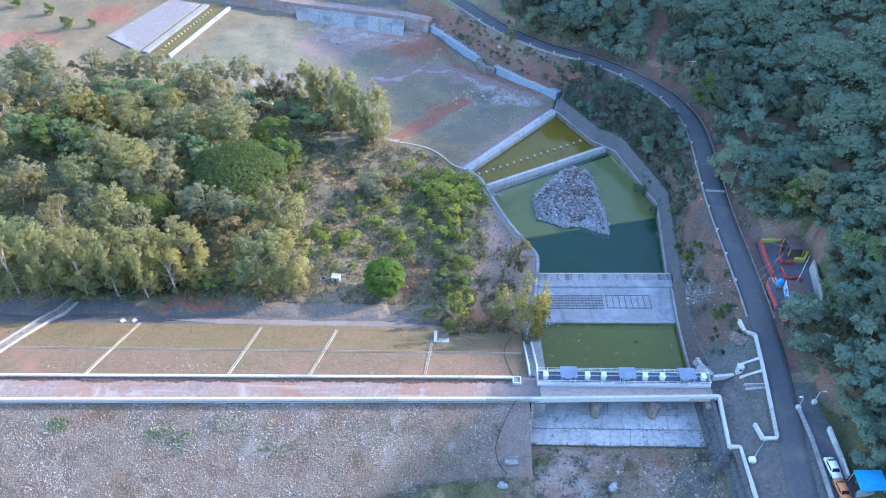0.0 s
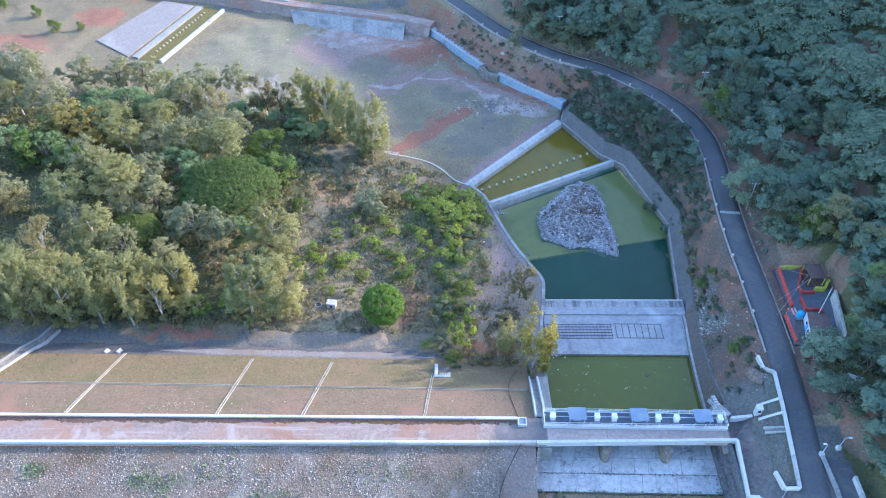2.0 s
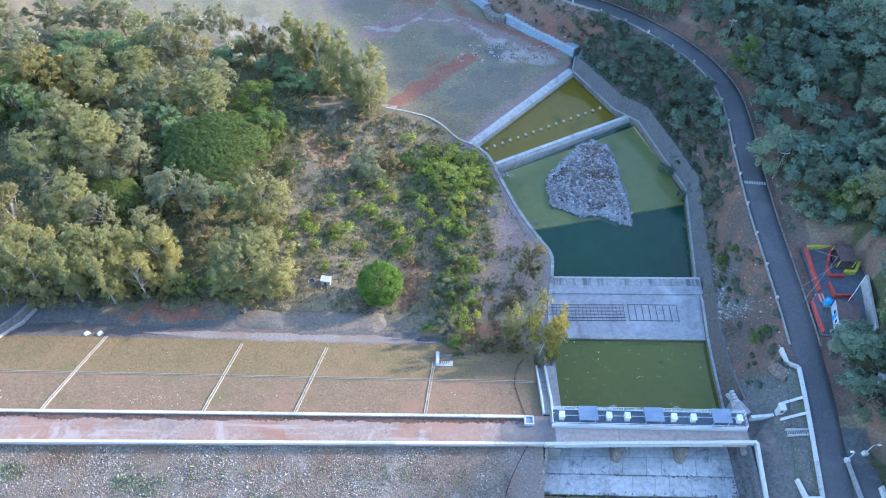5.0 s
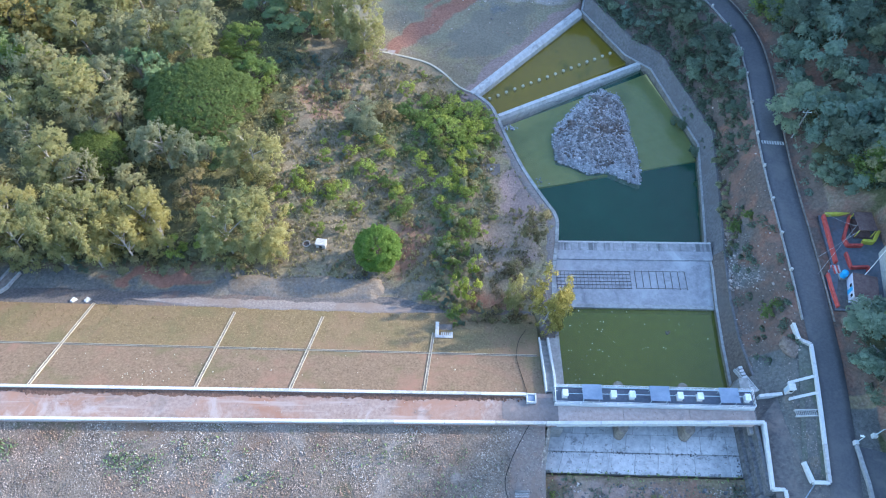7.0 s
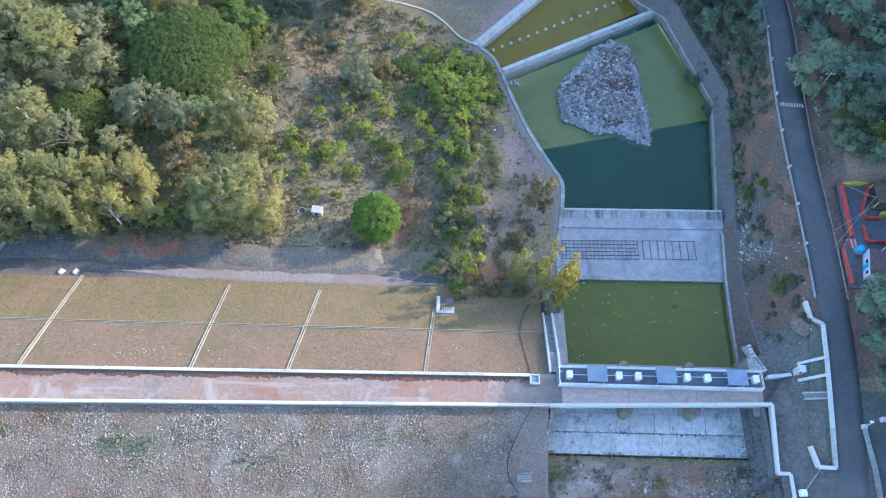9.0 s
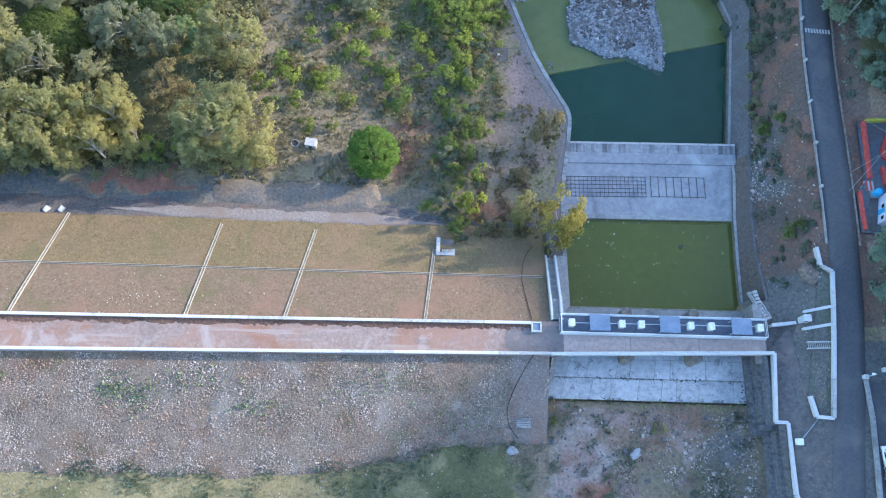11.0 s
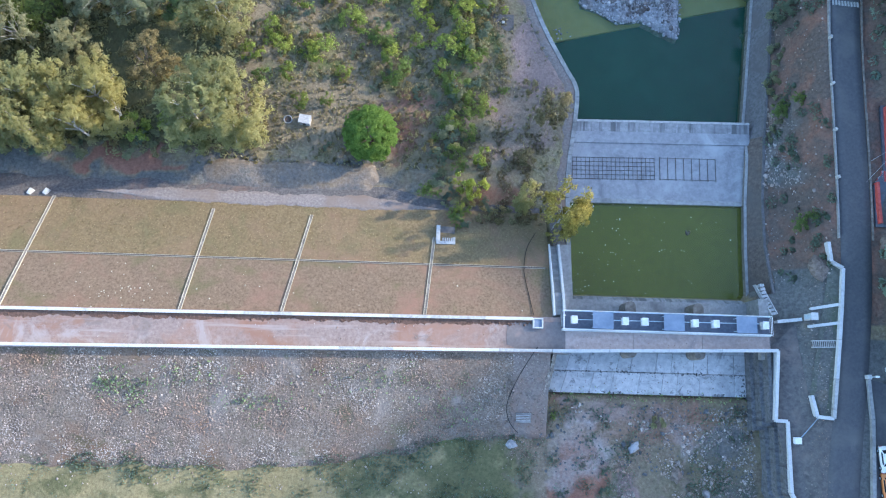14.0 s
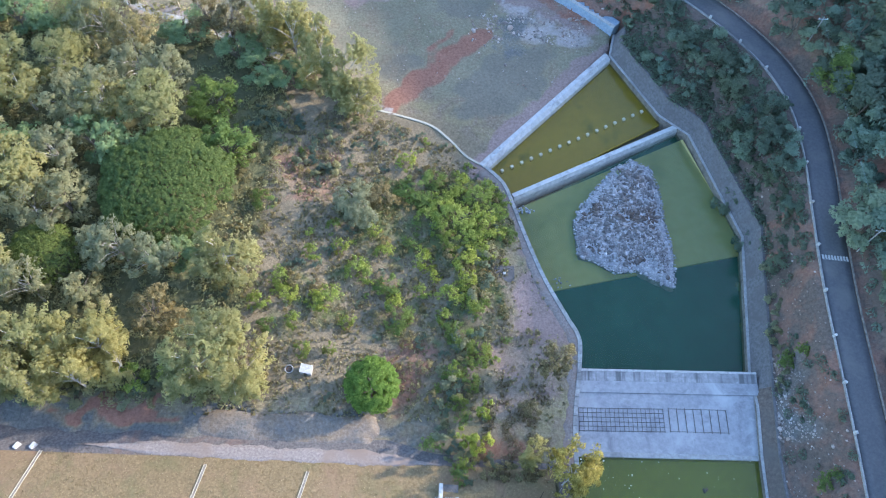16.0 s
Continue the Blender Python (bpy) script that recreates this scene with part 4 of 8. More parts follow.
# toe: a pale gravel path with ragged edges and a low dark rock toe ending in a short face
xs = np.arange(-62, -1.5, 0.7)
mid = 104.0 + 0.35 * np.sin(xs * 0.07) - 1.0 * np.clip((xs + 16) / 14, 0, 1)
# the pale path thins out westward, standing in for the tree shade there
half = (1.35 + 0.3 * rough(xs, xs * 0, 9, 91) + 0.2 * rough(xs, xs * 0, 2.5, 92)) * np.clip((-2.2 - xs) / 9, 0.25, 1) * np.clip((xs + 62) / 14, 0.1, 1)
bm = bmesh.new()
rows_ = []
for x, m_, h_ in zip(xs, mid, half):
    row = []
    for k in range(7):
        y = m_ + h_ * (k / 3 - 1) + 0.1 * math.sin(x * 3.1 + k)
        edge = 0.10 if 0 < k < 6 else -0.25
        row.append(bm.verts.new((x, y, slope_z(y) + edge - 0.04)))
    rows_.append(row)
for p_, q_ in zip(rows_, rows_[1:]):
    for k in range(6):
        bm.faces.new((p_[k], q_[k], q_[k + 1], p_[k + 1]))
bmesh.ops.recalc_face_normals(bm, faces=bm.faces)
tagged(part("toe_path", bm, "gravel", smooth=True), "pale gravel path along the foot of the dam", "path", kind="structure")
xs = np.arange(-70, -10.4, 0.6)
ysr = np.arange(105.4, 111.6, 0.5)
TX, TY = np.meshgrid(xs, ysr)
ridge_ = np.interp(TY + 0.35 * rough(TX, TY, 8, 93), [105.4, 106.6, 107.6, 109.6, 110.6, 111.6], [-8.6, -8.1, -7.95, -7.95, -8.25, -9.2])
TZ = ridge_ * 1.0 + 0.08 * rough(TX, TY, 3, 94) + 0.03 * rough(TX, TY, 1.2, 95)
TZ = TZ - 1.6 * (1 - sstep(-50, -38, TX)) - 1.6 * sstep(-15, -10.6, TX + 0.8 * rough(TX, TY, 4, 88))
me = grid_mesh("rock_toe", TX, TY, TZ)
TW = TX + 1.2 * rough(TX, TY, 6, 96)
for key, val in (("grey", 0.5 - 0.5 * sstep(-70, -64, TW) * sstep(-44, -50, TW) * sstep(105.8, 107, TY)), ("mauve", 0.5 + 0 * TX), ("red", 0.95 * sstep(-68, -62, TW) * sstep(-44, -50, TW) * sstep(105.6, 107, TY + 0.4 * rough(TX, TY, 3, 97)))):
    me.attributes.new(key, "FLOAT", "POINT").data.foreach_set("value", np.asarray(val, np.float32).ravel())
tagged(mesh_part("rock_toe", me, "ground", smooth=True), "low dark stone toe at the foot of the slope", "embankment", kind="structure")

# ---------------------------------------------------------------- spillway
BAYS = [(19.2, 28.3), (30.0, 39.3), (41.0, 49.8)]


def plane_piece(name, outline, z0, z1, material, label, category, kind="structure", thing=None):
    ob = part(name, prism(bmesh.new(), outline, z0, z1), material, thing)
    return tagged(ob, label, category, kind=kind)


# approach floor: pale cast panels in two rows with dark joints
floor = plane_piece("approach_floor", [(14.6, 72.78), (50.2, 72.72), (50.6, 88), (16, 88)], -6.2, -5.05, "concrete", "floor of cast concrete panels before the gates", "floor")
inv = floor.matrix_world.inverted()
gp_ = random.Random(3)
for r, (ya, yb) in enumerate(((72.75, 76.16), (76.36, 79.42), (79.48, 83.5))):
    xa = [0.0] + sorted((k + gp_.uniform(-0.32, 0.32)) / (9 + r) for k in range(1, 9 + r)) + [1.0]
    for k in range(9 + r):
        lx = lambda y: 15.3 + (17.6 - 15.3) * (y - 72.75) / 6.6
        pts = []
        for u, y in ((xa[k], ya), (xa[k + 1], ya), (xa[k + 1], yb), (xa[k], yb)):
            x = lx(y) + (50.1 - lx(y)) * u + (0.25 if u == xa[k] else -0.0) * 0.2
            pts.append((x - (0.02 if u == xa[k + 1] else -0.02), y))
        part("panel", prism(bmesh.new(), pts, -5.3, -5.0 + 0.012 * ((k * 7 + r * 3) % 4) + 0.03 * r), "slab", floor)

# bridge: deck slabs, piers with rounded noses, abutments
bridge = root("spillway_bridge", (34.6, 81.5, 0))
inv = bridge.matrix_world.inverted()


def bridge_part(name, bm, material, label="", parent=bridge, smooth=False):
    bm.transform(bridge.matrix_world.inverted())
    return part(name, bm, material, parent, label, smooth)


for xa, xb in ((18.4, 29.1), (29.16, 40.1), (40.16, 50.9)):
    bridge_part("deck_slab", prism(bmesh.new(), [(xa, U(xa) + 0.1), (xb, U(xb) + 0.1), (xb, U(xb) + 3.3), (xa, U(xa) + 3.3)], -0.75, 0.05), "deck", "pinkish concrete deck slab")
for xa, xb in ((28.3, 30.0), (39.3, 41.0)):
    xm, r = (xa + xb) / 2, (xb - xa) / 2
    nose = [(xm + r * math.cos(a), 79.3 + r * math.sin(a)) for a in np.linspace(math.pi, 2 * math.pi, 9)]
    tail = [(xm + r * math.cos(a), 86.6 + r * math.sin(a)) for a in np.linspace(0, math.pi, 9)]
    # darker masonry puts the shadow under the bridge into the pier's colour
    bridge_part("pier", prism(bmesh.new(), nose + tail, -9, -1.1), "masonry", "weathered pier with a rounded nose, darkened for deck shade")
for xa, xb in ((16.6, 19.2), (49.8, 51.4)):
    bridge_part("abutment", prism(bmesh.new(), [(xa, 78.7), (xb, 78.7), (xb, 88.4), (xa, 88.4)], -9, -0.76), "concrete")
for xa, xb in BAYS:
    bridge_part("gate_leaf", one_box(xa, xb, 84.4, 84.75, -5.0, 0.3), "dark_steel", "dark steel gate leaf")
    for k in range(4):
        bridge_part("gate_rib", one_box(xa, xb, 84.76, 84.95, -4.6 + k * 1.25, -4.4 + k * 1.25), "dark_steel")
# sloping glacis behind the gates
gl = sweep(bmesh.new(), [(18.6, 86, -5), (50.9, 86, -5)], [(-2, -4), (-2, 0), (0, 0), (1.4, -0.7), (2.6, -2.2), (3.3, -3.9), (3.6, -6)])
bridge_part("glacis", gl, "weir", "stained sloping concrete behind the gates")
tagged(bridge, "concrete spillway bridge on two round-nosed piers", "bridge")

# hoist platform along the bridge
HY, HZ = 83.9, -0.45
hoist = root("hoist_platform", (34.4, 84.4, 0))


def hp(name, bm, material, label="", parent=hoist):
    bm.transform(hoist.matrix_world.inverted())
    return part(name, bm, material, parent, label)


hp("platform_floor", one_box(17.9, 50.7, 83.15, 85.8, 0.95, 1.15), "platform_blue", "dusty blue-grey platform floor")
hp("edge_beam", one_box(17.8, 50.8, 82.75, 83.15, 0.55, 1.3), "white", "whitewashed edge beam")
hp("edge_beam", one_box(17.8, 50.8, 85.8, 86.0, 0.8, 1.3), "steel")
for x in (17.95, 29.15, 40.15, 50.65):
    hp("column", one_box(x - 0.25, x + 0.25, 83.4, 85.7, -0.74, 0.95), "concrete")
for y in (82.95, 85.9):
    for z in (1.75, 2.2):
        hp("rail", tube(bmesh.new(), [(17.9, y, z), (50.7, y, z)], 0.045, 5), "white_paint")
    for x in np.arange(17.9, 50.8, 2.05):
        hp("post", tube(bmesh.new(), [(x, y, 1.2), (x, y, 2.22)], 0.05, 5), "white_paint")
for x in (17.9, 50.7):
    for z in (1.75, 2.2):
        hp("rail", tube(bmesh.new(), [(x, 82.95, z), (x, 85.9, z)], 0.045, 5), "white_paint")
hp("drive_shaft", tube(bmesh.new(), [(19.4, 84.5, 1.75), (49.6, 84.7, 1.75)], 0.07, 6), "steel")
hoist.location = (34.4, HY, HZ)
tagged(hoist, "long hoist platform with white rails above the gates", "platform")


def hoist_box(x):
    t = root("gear_box", (x, HY + 0.05, 1.15 + HZ))
    part("casing", one_box(-0.42, 0.42, -0.55, 0.55, 0.12, 1.1, 0.06), "white_paint", t)
    part("lid", one_box(-0.48, 0.48, -0.6, 0.6, 1.1, 1.22, 0.03), "white_paint", t)
    part("plinth", one_box(-0.5, 0.5, -0.65, 0.65, 0.0, 0.12), "concrete", t)
    return tagged(t, "white hoist gear box on the platform", "gear box", "hoist gear boxes")


for x in (19.5, 27.5, 30.6, 38.5, 41.8, 49.6):
    hoist_box(x)


def hoist_cover(x):
    t = root("motor_cover", (x, HY, 1.15 + HZ))
    part("roof", prism(bmesh.new(), [(-1.6, -1.3), (1.6, -1.3), (1.6, 1.3), (-1.6, 1.3)], 1.75, 1.83), "grey_blue", t, "flat grey-blue sheet roof")
    for sx in (-1.3, 1.3):
        for sy in (-1.0, 1.0):
            part("leg", tube(bmesh.new(), [(sx, sy, 0), (sx, sy, 1.75)], 0.05, 5), "steel", t)
    part("motor", one_box(-0.7, 0.7, -0.4, 0.4, 0, 0.9, 0.08), "steel", t)
    return tagged(t, "grey-blue sheet cover over a hoist motor", "cover", "hoist motor covers")


for x in (23.8, 34.9, 46.3):
    hoist_cover(x)

# flight of steps between white walls at the bridge's left end
st = root("side_stair", (17.3, 84.6, 0))


def stp(name, bm, material, label=""):
    bm.transform(st.matrix_world.inverted())
    return part(name, bm, material, st, label)


line = [(0, 84.6, 0.0), (0, 88, -0.9), (0, 97.0, -5.2)]
for x, w in ((16.6, 0.28), (18.2, 0.36)):
    stp("side_wall", sweep(bmesh.new(), [(x, y, z) for _, y, z in line], [(-w / 2, -3), (w / 2, -3), (w / 2, 0.75), (-w / 2, 0.75)]), "white", "whitewashed side wall")
for k in range(26):
    y0, z0 = 84.8 + k * 0.46, -0.02 - k * 0.205
    stp("step", one_box(16.75, 18.0, y0, y0 + 0.47, z0 - 0.8, z0), "concrete")
stp("landing", prism(bmesh.new(), [(18.38, 86.2), (20.4, 88), (20.3, 97), (18.38, 97)], -7, -4.6), "concrete")
tagged(st, "concrete stair between white walls beside the basin", "stair")

# small stepped platform at the slope's foot
sp = root("stepped_platform", (-0.4, 97.9, slope_z(97.9)))
part("side_wall", one_box(-1.9, -1.25, -1.5, 1.7, -0.6, 0.75, 0.03), "old_white", sp)
part("front_wall", one_box(-1.24, 1.3, -1.5, -0.95, -0.6, 0.7, 0.03), "old_white", sp)
part("end_wall", one_box(0.85, 1.3, -0.94, -0.3, -0.6, 0.7, 0.03), "old_white", sp)
for k in range(5):
    part("tooth", one_box(-0.85 + k * 0.36, -0.64 + k * 0.36, -0.94, -0.4, -0.6, 0.62), "old_white", sp)
part("slab", one_box(-1.24, 1.2, -0.39, 1.7, -1.2, -0.25), "tar", sp)
tagged(sp, "small pale stepped platform at the slope's foot", "steps")

# ---------------------------------------------------------------- basins
def pool(name, outline, z, bed_z, water, bed, label):
    plane_piece(name + "_bed", outline, bed_z - 0.3, bed_z, bed, "silty bed under the still water", "pool bed")
    bm = bmesh.new()
    bm.faces.new([bm.verts.new((x, y, z)) for x, y in outline])
    bmesh.ops.recalc_face_normals(bm, faces=bm.faces)
    ob = part(name, bm, water)
    if ob.data.polygons[0].normal.z < 0:
        ob.data.flip_normals()
    return tagged(ob, label, "water", kind="structure")


pool("water_lower", [(20.3, 86.6), (51.2, 86.6), (51.6, 98), (52.0, 106.0), (20.2, 106.0), (20.0, 98)], -8.4, -10.2, "water_low", "green_bed", "olive-green still water in the stilling basin")
MID = [(11.0, 154.0), (13.0, 147), (16.2, 137.5), (20.4, 128.9), (21.9, 125.5), (21.8, 120.0), (53.4, 120.2), (53.8, 125), (56.5, 149.5), (46.6, 174.9)]
pool("water_middle", MID, -11.3, -12.35, "water_mid", "deep_bed", "teal still water with a sunken silt shelf")
plane_piece("silt_shelf", [(16.6, 136.6), (57, 146.6), (56.4, 149.5), (48, 174), (11.2, 154.6), (13.4, 146)], -13.2, -11.85, "silt", "pale submerged silt shelf", "pool bed")
pool("water_upper", [(5.4, 163.4), (9.2, 159.5), (10.2, 157.0), (43.4, 177.6), (33.2, 194.9)], -11.5, -12.1, "water_top", "ochre_bed", "ochre still water crossed by a row of blocks")

# end sill and apron of the stilling basin, the stepped weir
apron = plane_piece("apron", [(20.2, 105.9), (52.0, 106.1), (52.9, 118.8), (21.9, 118.8)], -10.5, -8.02, "apron", "pale concrete apron with an iron grid laid in it", "floor")
plane_piece("apron_edge", [(20.2, 105.3), (52.0, 105.6), (52.0, 106.4), (20.2, 106.1)], -10.5, -7.86, "concrete", "low raised lip along the apron", "kerb")
weir = root("weir", (21.6, 118.0, -8.1))
for name, prof, mat, lab in (("lower_step", [(-1.8, -2), (-1.75, 0.32), (0.3, 0.42), (0.3, -2)], "apron", "pale lower step"),
                             ("upper_face", [(0.31, -2), (0.31, 0.43), (1.0, 0.5), (1.95, 0.68), (1.95, -2)], "weir", "dark-streaked sloping face"),
                             ("crest", [(1.96, -5), (1.96, 0.74), (2.35, 0.74), (2.4, -5)], "old_white", "pale crest")):
    bm = sweep(bmesh.new(), [(21.6, 118.0, -8.1), (53.0, 118.5, -8.1)], prof)
    bm.transform(weir.matrix_world.inverted())
    part(name, bm, mat, weir, lab)
tagged(weir, "streaked concrete weir with a sloping face", "weir", kind="structure")

grid = root("iron_grid", (22.2, 112.5, -8.0))


def gp(name, bm):
    bm.transform(grid.matrix_world.inverted())
    return part(name, bm, "grid_iron", grid)


for k in range(20):
    x = 21.3 + k * 0.765
    gp("bar", one_box(x - 0.024, x + 0.024, 109.5 + 0.02 * (x - 22), 113.55 + 0.02 * (x - 22), -8.0, -7.9))
for k in range(6):
    y = 109.6 + k * 0.78
    gp("bar", sweep(bmesh.new(), [(21.2, y, -7.95), (35.9, y + 0.3, -7.95)], [(-0.022, -0.06), (0.022, -0.06), (0.022, 0.05), (-0.022, 0.05)]))
for k in range(8):
    x = 36.8 + k * 1.42
    gp("bar", one_box(x - 0.04, x + 0.045, 109.85, 114.05, -8.0, -7.88))
for y in (110.0, 113.9):
    gp("bar", sweep(bmesh.new(), [(36.7, y, -7.96), (46.8, y + 0.1, -7.96)], [(-0.015, -0.05), (0.015, -0.05), (0.015, 0.05), (-0.015, 0.05)]))
tagged(grid, "rusty iron bar grid on the concrete apron", "grid")

# low cross walls between the pools
cw = sweep(bmesh.new(), [(10.9, 156.9, -9.9), (46.4, 176.0, -9.9)], [(-0.85, -4.4), (-0.75, -0.9), (-0.5, -0.3), (-0.4, 0), (0.5, 0), (0.6, -0.3), (0.85, -4.4)])
tagged(part("cross_wall", cw, "edge"), "pale concrete cross wall between two pools", "wall", kind="structure")
cw = sweep(bmesh.new(), [(4.4, 163.7, -9.5), (32.6, 195.0, -9.5)], [(-1.5, -2.8), (-1.3, -0.75), (-0.4, -0.05), (0.5, 0.03), (0.6, -1.5)])
tagged(part("cross_wall", cw, "edge"), "pale sloping concrete edge of the field", "wall", kind="structure")


def block(x, y, turn):
    bm = one_box(-0.3, 0.3, -0.3, 0.3, -0.6, 0.55, 0.05)
    return bm


first = None
for k in range(17):
    u = k / 16
    m = pose(6.9 + (39.6 - 6.9) * u, 162.6 + (180.6 - 162.6) * u, -11.6 + 0.04 * math.sin(k * 2.1), 0, 0, 29 + 4 * math.sin(k * 1.7))
    if first is None:
        first = part("baffle_block", block(0, 0, 0), "cream")
        tagged(first, "small pale concrete baffle block standing in the water", "block", "row of baffle blocks")
        first.matrix_world = m
    else:
        copy_thing(first, m)

# retaining wall along the right side: a low wall at the water, a pitched strip and an upper kerb
rw = [(x, y, z) for x, y, z in RIGHT if 80 < y < 202]
thing = root("retaining_wall", rw[0])
dense = []
for a, b in zip(rw, rw[1:]):
    cnt = max(1, int(math.dist(a[:2], b[:2]) / 1.5))
    dense += [tuple(np.array(a) + (np.array(b) - np.array(a)) * k / cnt) for k in range(cnt)]
dense.append(rw[-1])
nr = offsets(dense)


def along(profile, material, name, label="", span=(0, 999)):
    """Sweeps a profile of (offset, height) that may change with the wall's top."""
    bm = bmesh.new()
    rings = [[bm.verts.new((q[0] + nn.x * o, q[1] + nn.y * o, h)) for o, h in profile(q[2], low_top(q[1]))] for q, nn in zip(dense, nr) if span[0] <= q[1] <= span[1]]
    for a, b in zip(rings, rings[1:]):
        for i in range(len(a)):
            bm.faces.new((a[i], a[(i + 1) % len(a)], b[(i + 1) % len(b)], b[i]))
    bm.faces.new(rings[0]), bm.faces.new(rings[-1][::-1])
    bmesh.ops.recalc_face_normals(bm, faces=bm.faces)
    bm.transform(thing.matrix_world.inverted())
    return part(name, bm, material, thing, label)


def low_top(y):
    """Top of the low wall at the water's edge: the pools lie lower beyond the weir."""
    return -7.3 - 2.7 * float(sstep(114, 122, y))


along(lambda t_, w_: [(0.0, -14.0), (0.0, w_), (-0.5, w_), (-0.6, -14.0)], "masonry", "wall_face")
along(lambda t_, w_: [(0.06, w_ + 0.004), (0.06, w_ + 0.14), (-0.42, w_ + 0.14), (-0.42, w_ + 0.004)], "concrete", "coping", "grey concrete coping")
along(lambda t_, w_: [(-0.43, w_ - 1.0), (-0.43, w_ + 0.03), (-2.05, t_ - 0.12), (-2.15, t_ - 2.4)], "strip", "pitched_strip", "sloping strip of earth and stone", (0, 119.6))
along(lambda t_, w_: [(-0.43, w_ - 1.0), (-0.43, w_ + 0.03), (-2.05, t_ - 0.12), (-2.15, t_ - 2.4)], "revet", "pitched_strip", "pale slope of pitched stone", (118, 999))
along(lambda t_, w_: [(-2.0, t_ - 0.4), (-2.0, t_ + 0.16), (-2.38, t_ + 0.16), (-2.42, t_ - 0.8)], "revet", "upper_kerb", "worn masonry kerb above the strip")
along(lambda t_, w_: [(-2.38, t_ - 0.6), (-2.38, t_ + 0.05), (-3.3, t_ + 0.12), (-4.4, t_ + 0.1), (-5.0, t_ - 1.6)], "bank_earth", "bank_verge", "trodden earth behind the kerb", (91, 999))
tagged(thing, "long grey retaining wall and pitched strip beside the pools", "wall", kind="structure")

# left wall: low coping on the bank
lw = [(x - 0.35, y, z) for x, y, z in LEFT]
thing = root("bank_wall", lw[0])
bm = bmesh.new()
dense = [tuple(p) for p in curve_through(lw, 1.5)]
nr = offsets(dense)
rings = [[bm.verts.new((q[0] + nn.x * o, q[1] + nn.y * o, h)) for o, h in ((-0.42, -14), (-0.32, q[2]), (0.3, q[2]), (0.5, q[2] - 1.2))] for q, nn in zip(dense, nr)]
for a, b in zip(rings, rings[1:]):
    for i in range(4):
        bm.faces.new((a[i], a[(i + 1) % 4], b[(i + 1) % 4], b[i]))
bmesh.ops.recalc_face_normals(bm, faces=bm.faces)
bm.transform(thing.matrix_world.inverted())
part("wall_face", bm, "masonry", thing)
bm = bmesh.new()
rings = [[bm.verts.new((q[0] + nn.x * o, q[1] + nn.y * o, q[2] + h + 0.05 * math.sin(q[1] * 1.7 + o))) for o, h in ((0.36, 0.0), (1.1, -0.02), (2.0, -0.10), (2.9, -0.9))] for q, nn in zip(dense, nr)]
for a, b in zip(rings, rings[1:]):
    for i in range(3):
        bm.faces.new((a[i], a[i + 1], b[i + 1], b[i]))
bmesh.ops.recalc_face_normals(bm, faces=bm.faces)
bm.transform(thing.matrix_world.inverted())
part("verge", bm, "earth_face", thing, "trodden brown earth behind the coping", True)
for k, (a, b) in enumerate(zip(dense, dense[1:])):
    a, b = Vector(a), Vector(b)
    d = (b - a).normalized() * 0.03
    bm = sweep(bmesh.new(), [tuple(a + d), tuple(b - d)], [(-0.38, 0.0), (0.34, 0.0), (0.34, 0.16), (-0.38, 0.16)])
    bm.transform(thing.matrix_world.inverted())
    part("coping", bm, "concrete", thing)
tagged(thing, "low concrete-capped wall along the scrubby bank", "wall", kind="structure")
# it runs on as a rough kerb beside the field
k2 = [(x, y, height(x, y)) for x, y in ((5.4, 163.4), (1.6, 165.6), (-2.4, 169.2), (-6, 172.6), (-11, 174.2), (-17.5, 176.0))]
tagged(part("field_kerb", sweep(bmesh.new(), [tuple(p) for p in curve_through(k2, 1.5)], [(-0.25, -0.9), (0.25, -0.9), (0.22, 0.25), (-0.22, 0.25)]), "cream"), "low worn kerb between scrub and field", "kerb", kind="structure")

# side wall of the approach pit: battered face under the parapet
pw = [(50.6, 84, 0), (50.6, 69.2, 0), (52.5, 69.2, 0), (52.5, 58.6, 0), (54.9, 54.2, 0), (57, 42, 0), (60, -20, 0)]
tagged(part("pit_wall", sweep(bmesh.new(), pw, [(0.4, -9), (0.4, -0.02), (-0.15, -0.02), (-0.22, -1.7), (-0.8, -1.78), (-0.9, -3.4), (-1.5, -3.5), (-1.65, -5.2), (-2.3, -9)]), "dark_masonry"), "dark battered masonry wall below the parapet", "wall", kind="structure")
pw = [(16.9, 79.0, 0), (15.9, 72.8, -2.4), (15.2, 68.5, -4.0)]
tagged(part("pit_wall", sweep(bmesh.new(), pw, [(-0.5, -6), (0.3, -6), (0.3, -0.25), (-0.1, -0.25)]), "masonry"), "stepped wing wall beside the stone pitching", "wall", kind="structure")

# ---------------------------------------------------------------- road
ROADC = [tuple(p) for p in curve_through([q for q in ROAD if -80 < q[1] < 500], 2.0)]
bm = bmesh.new()
nr = offsets(ROADC)
rings = []
for (x, y, z), nn in zip(ROADC, nr):
    rings.append([bm.verts.new((x + nn.x * o, y + nn.y * o, z + h)) for o, h in ((2.5, -0.5), (2.45, 0.06), (1.2, 0.11), (0, 0.13), (-1.2, 0.11), (-2.45, 0.06), (-2.5, -0.5))])
for a, b in zip(rings, rings[1:]):
    for i in range(6):
        bm.faces.new((a[i], a[i + 1], b[i + 1], b[i]))
bmesh.ops.recalc_face_normals(bm, faces=bm.faces)
tagged(part("road", bm, "asphalt", smooth=True), "narrow worn asphalt road winding along the hillside", "road", kind="structure")


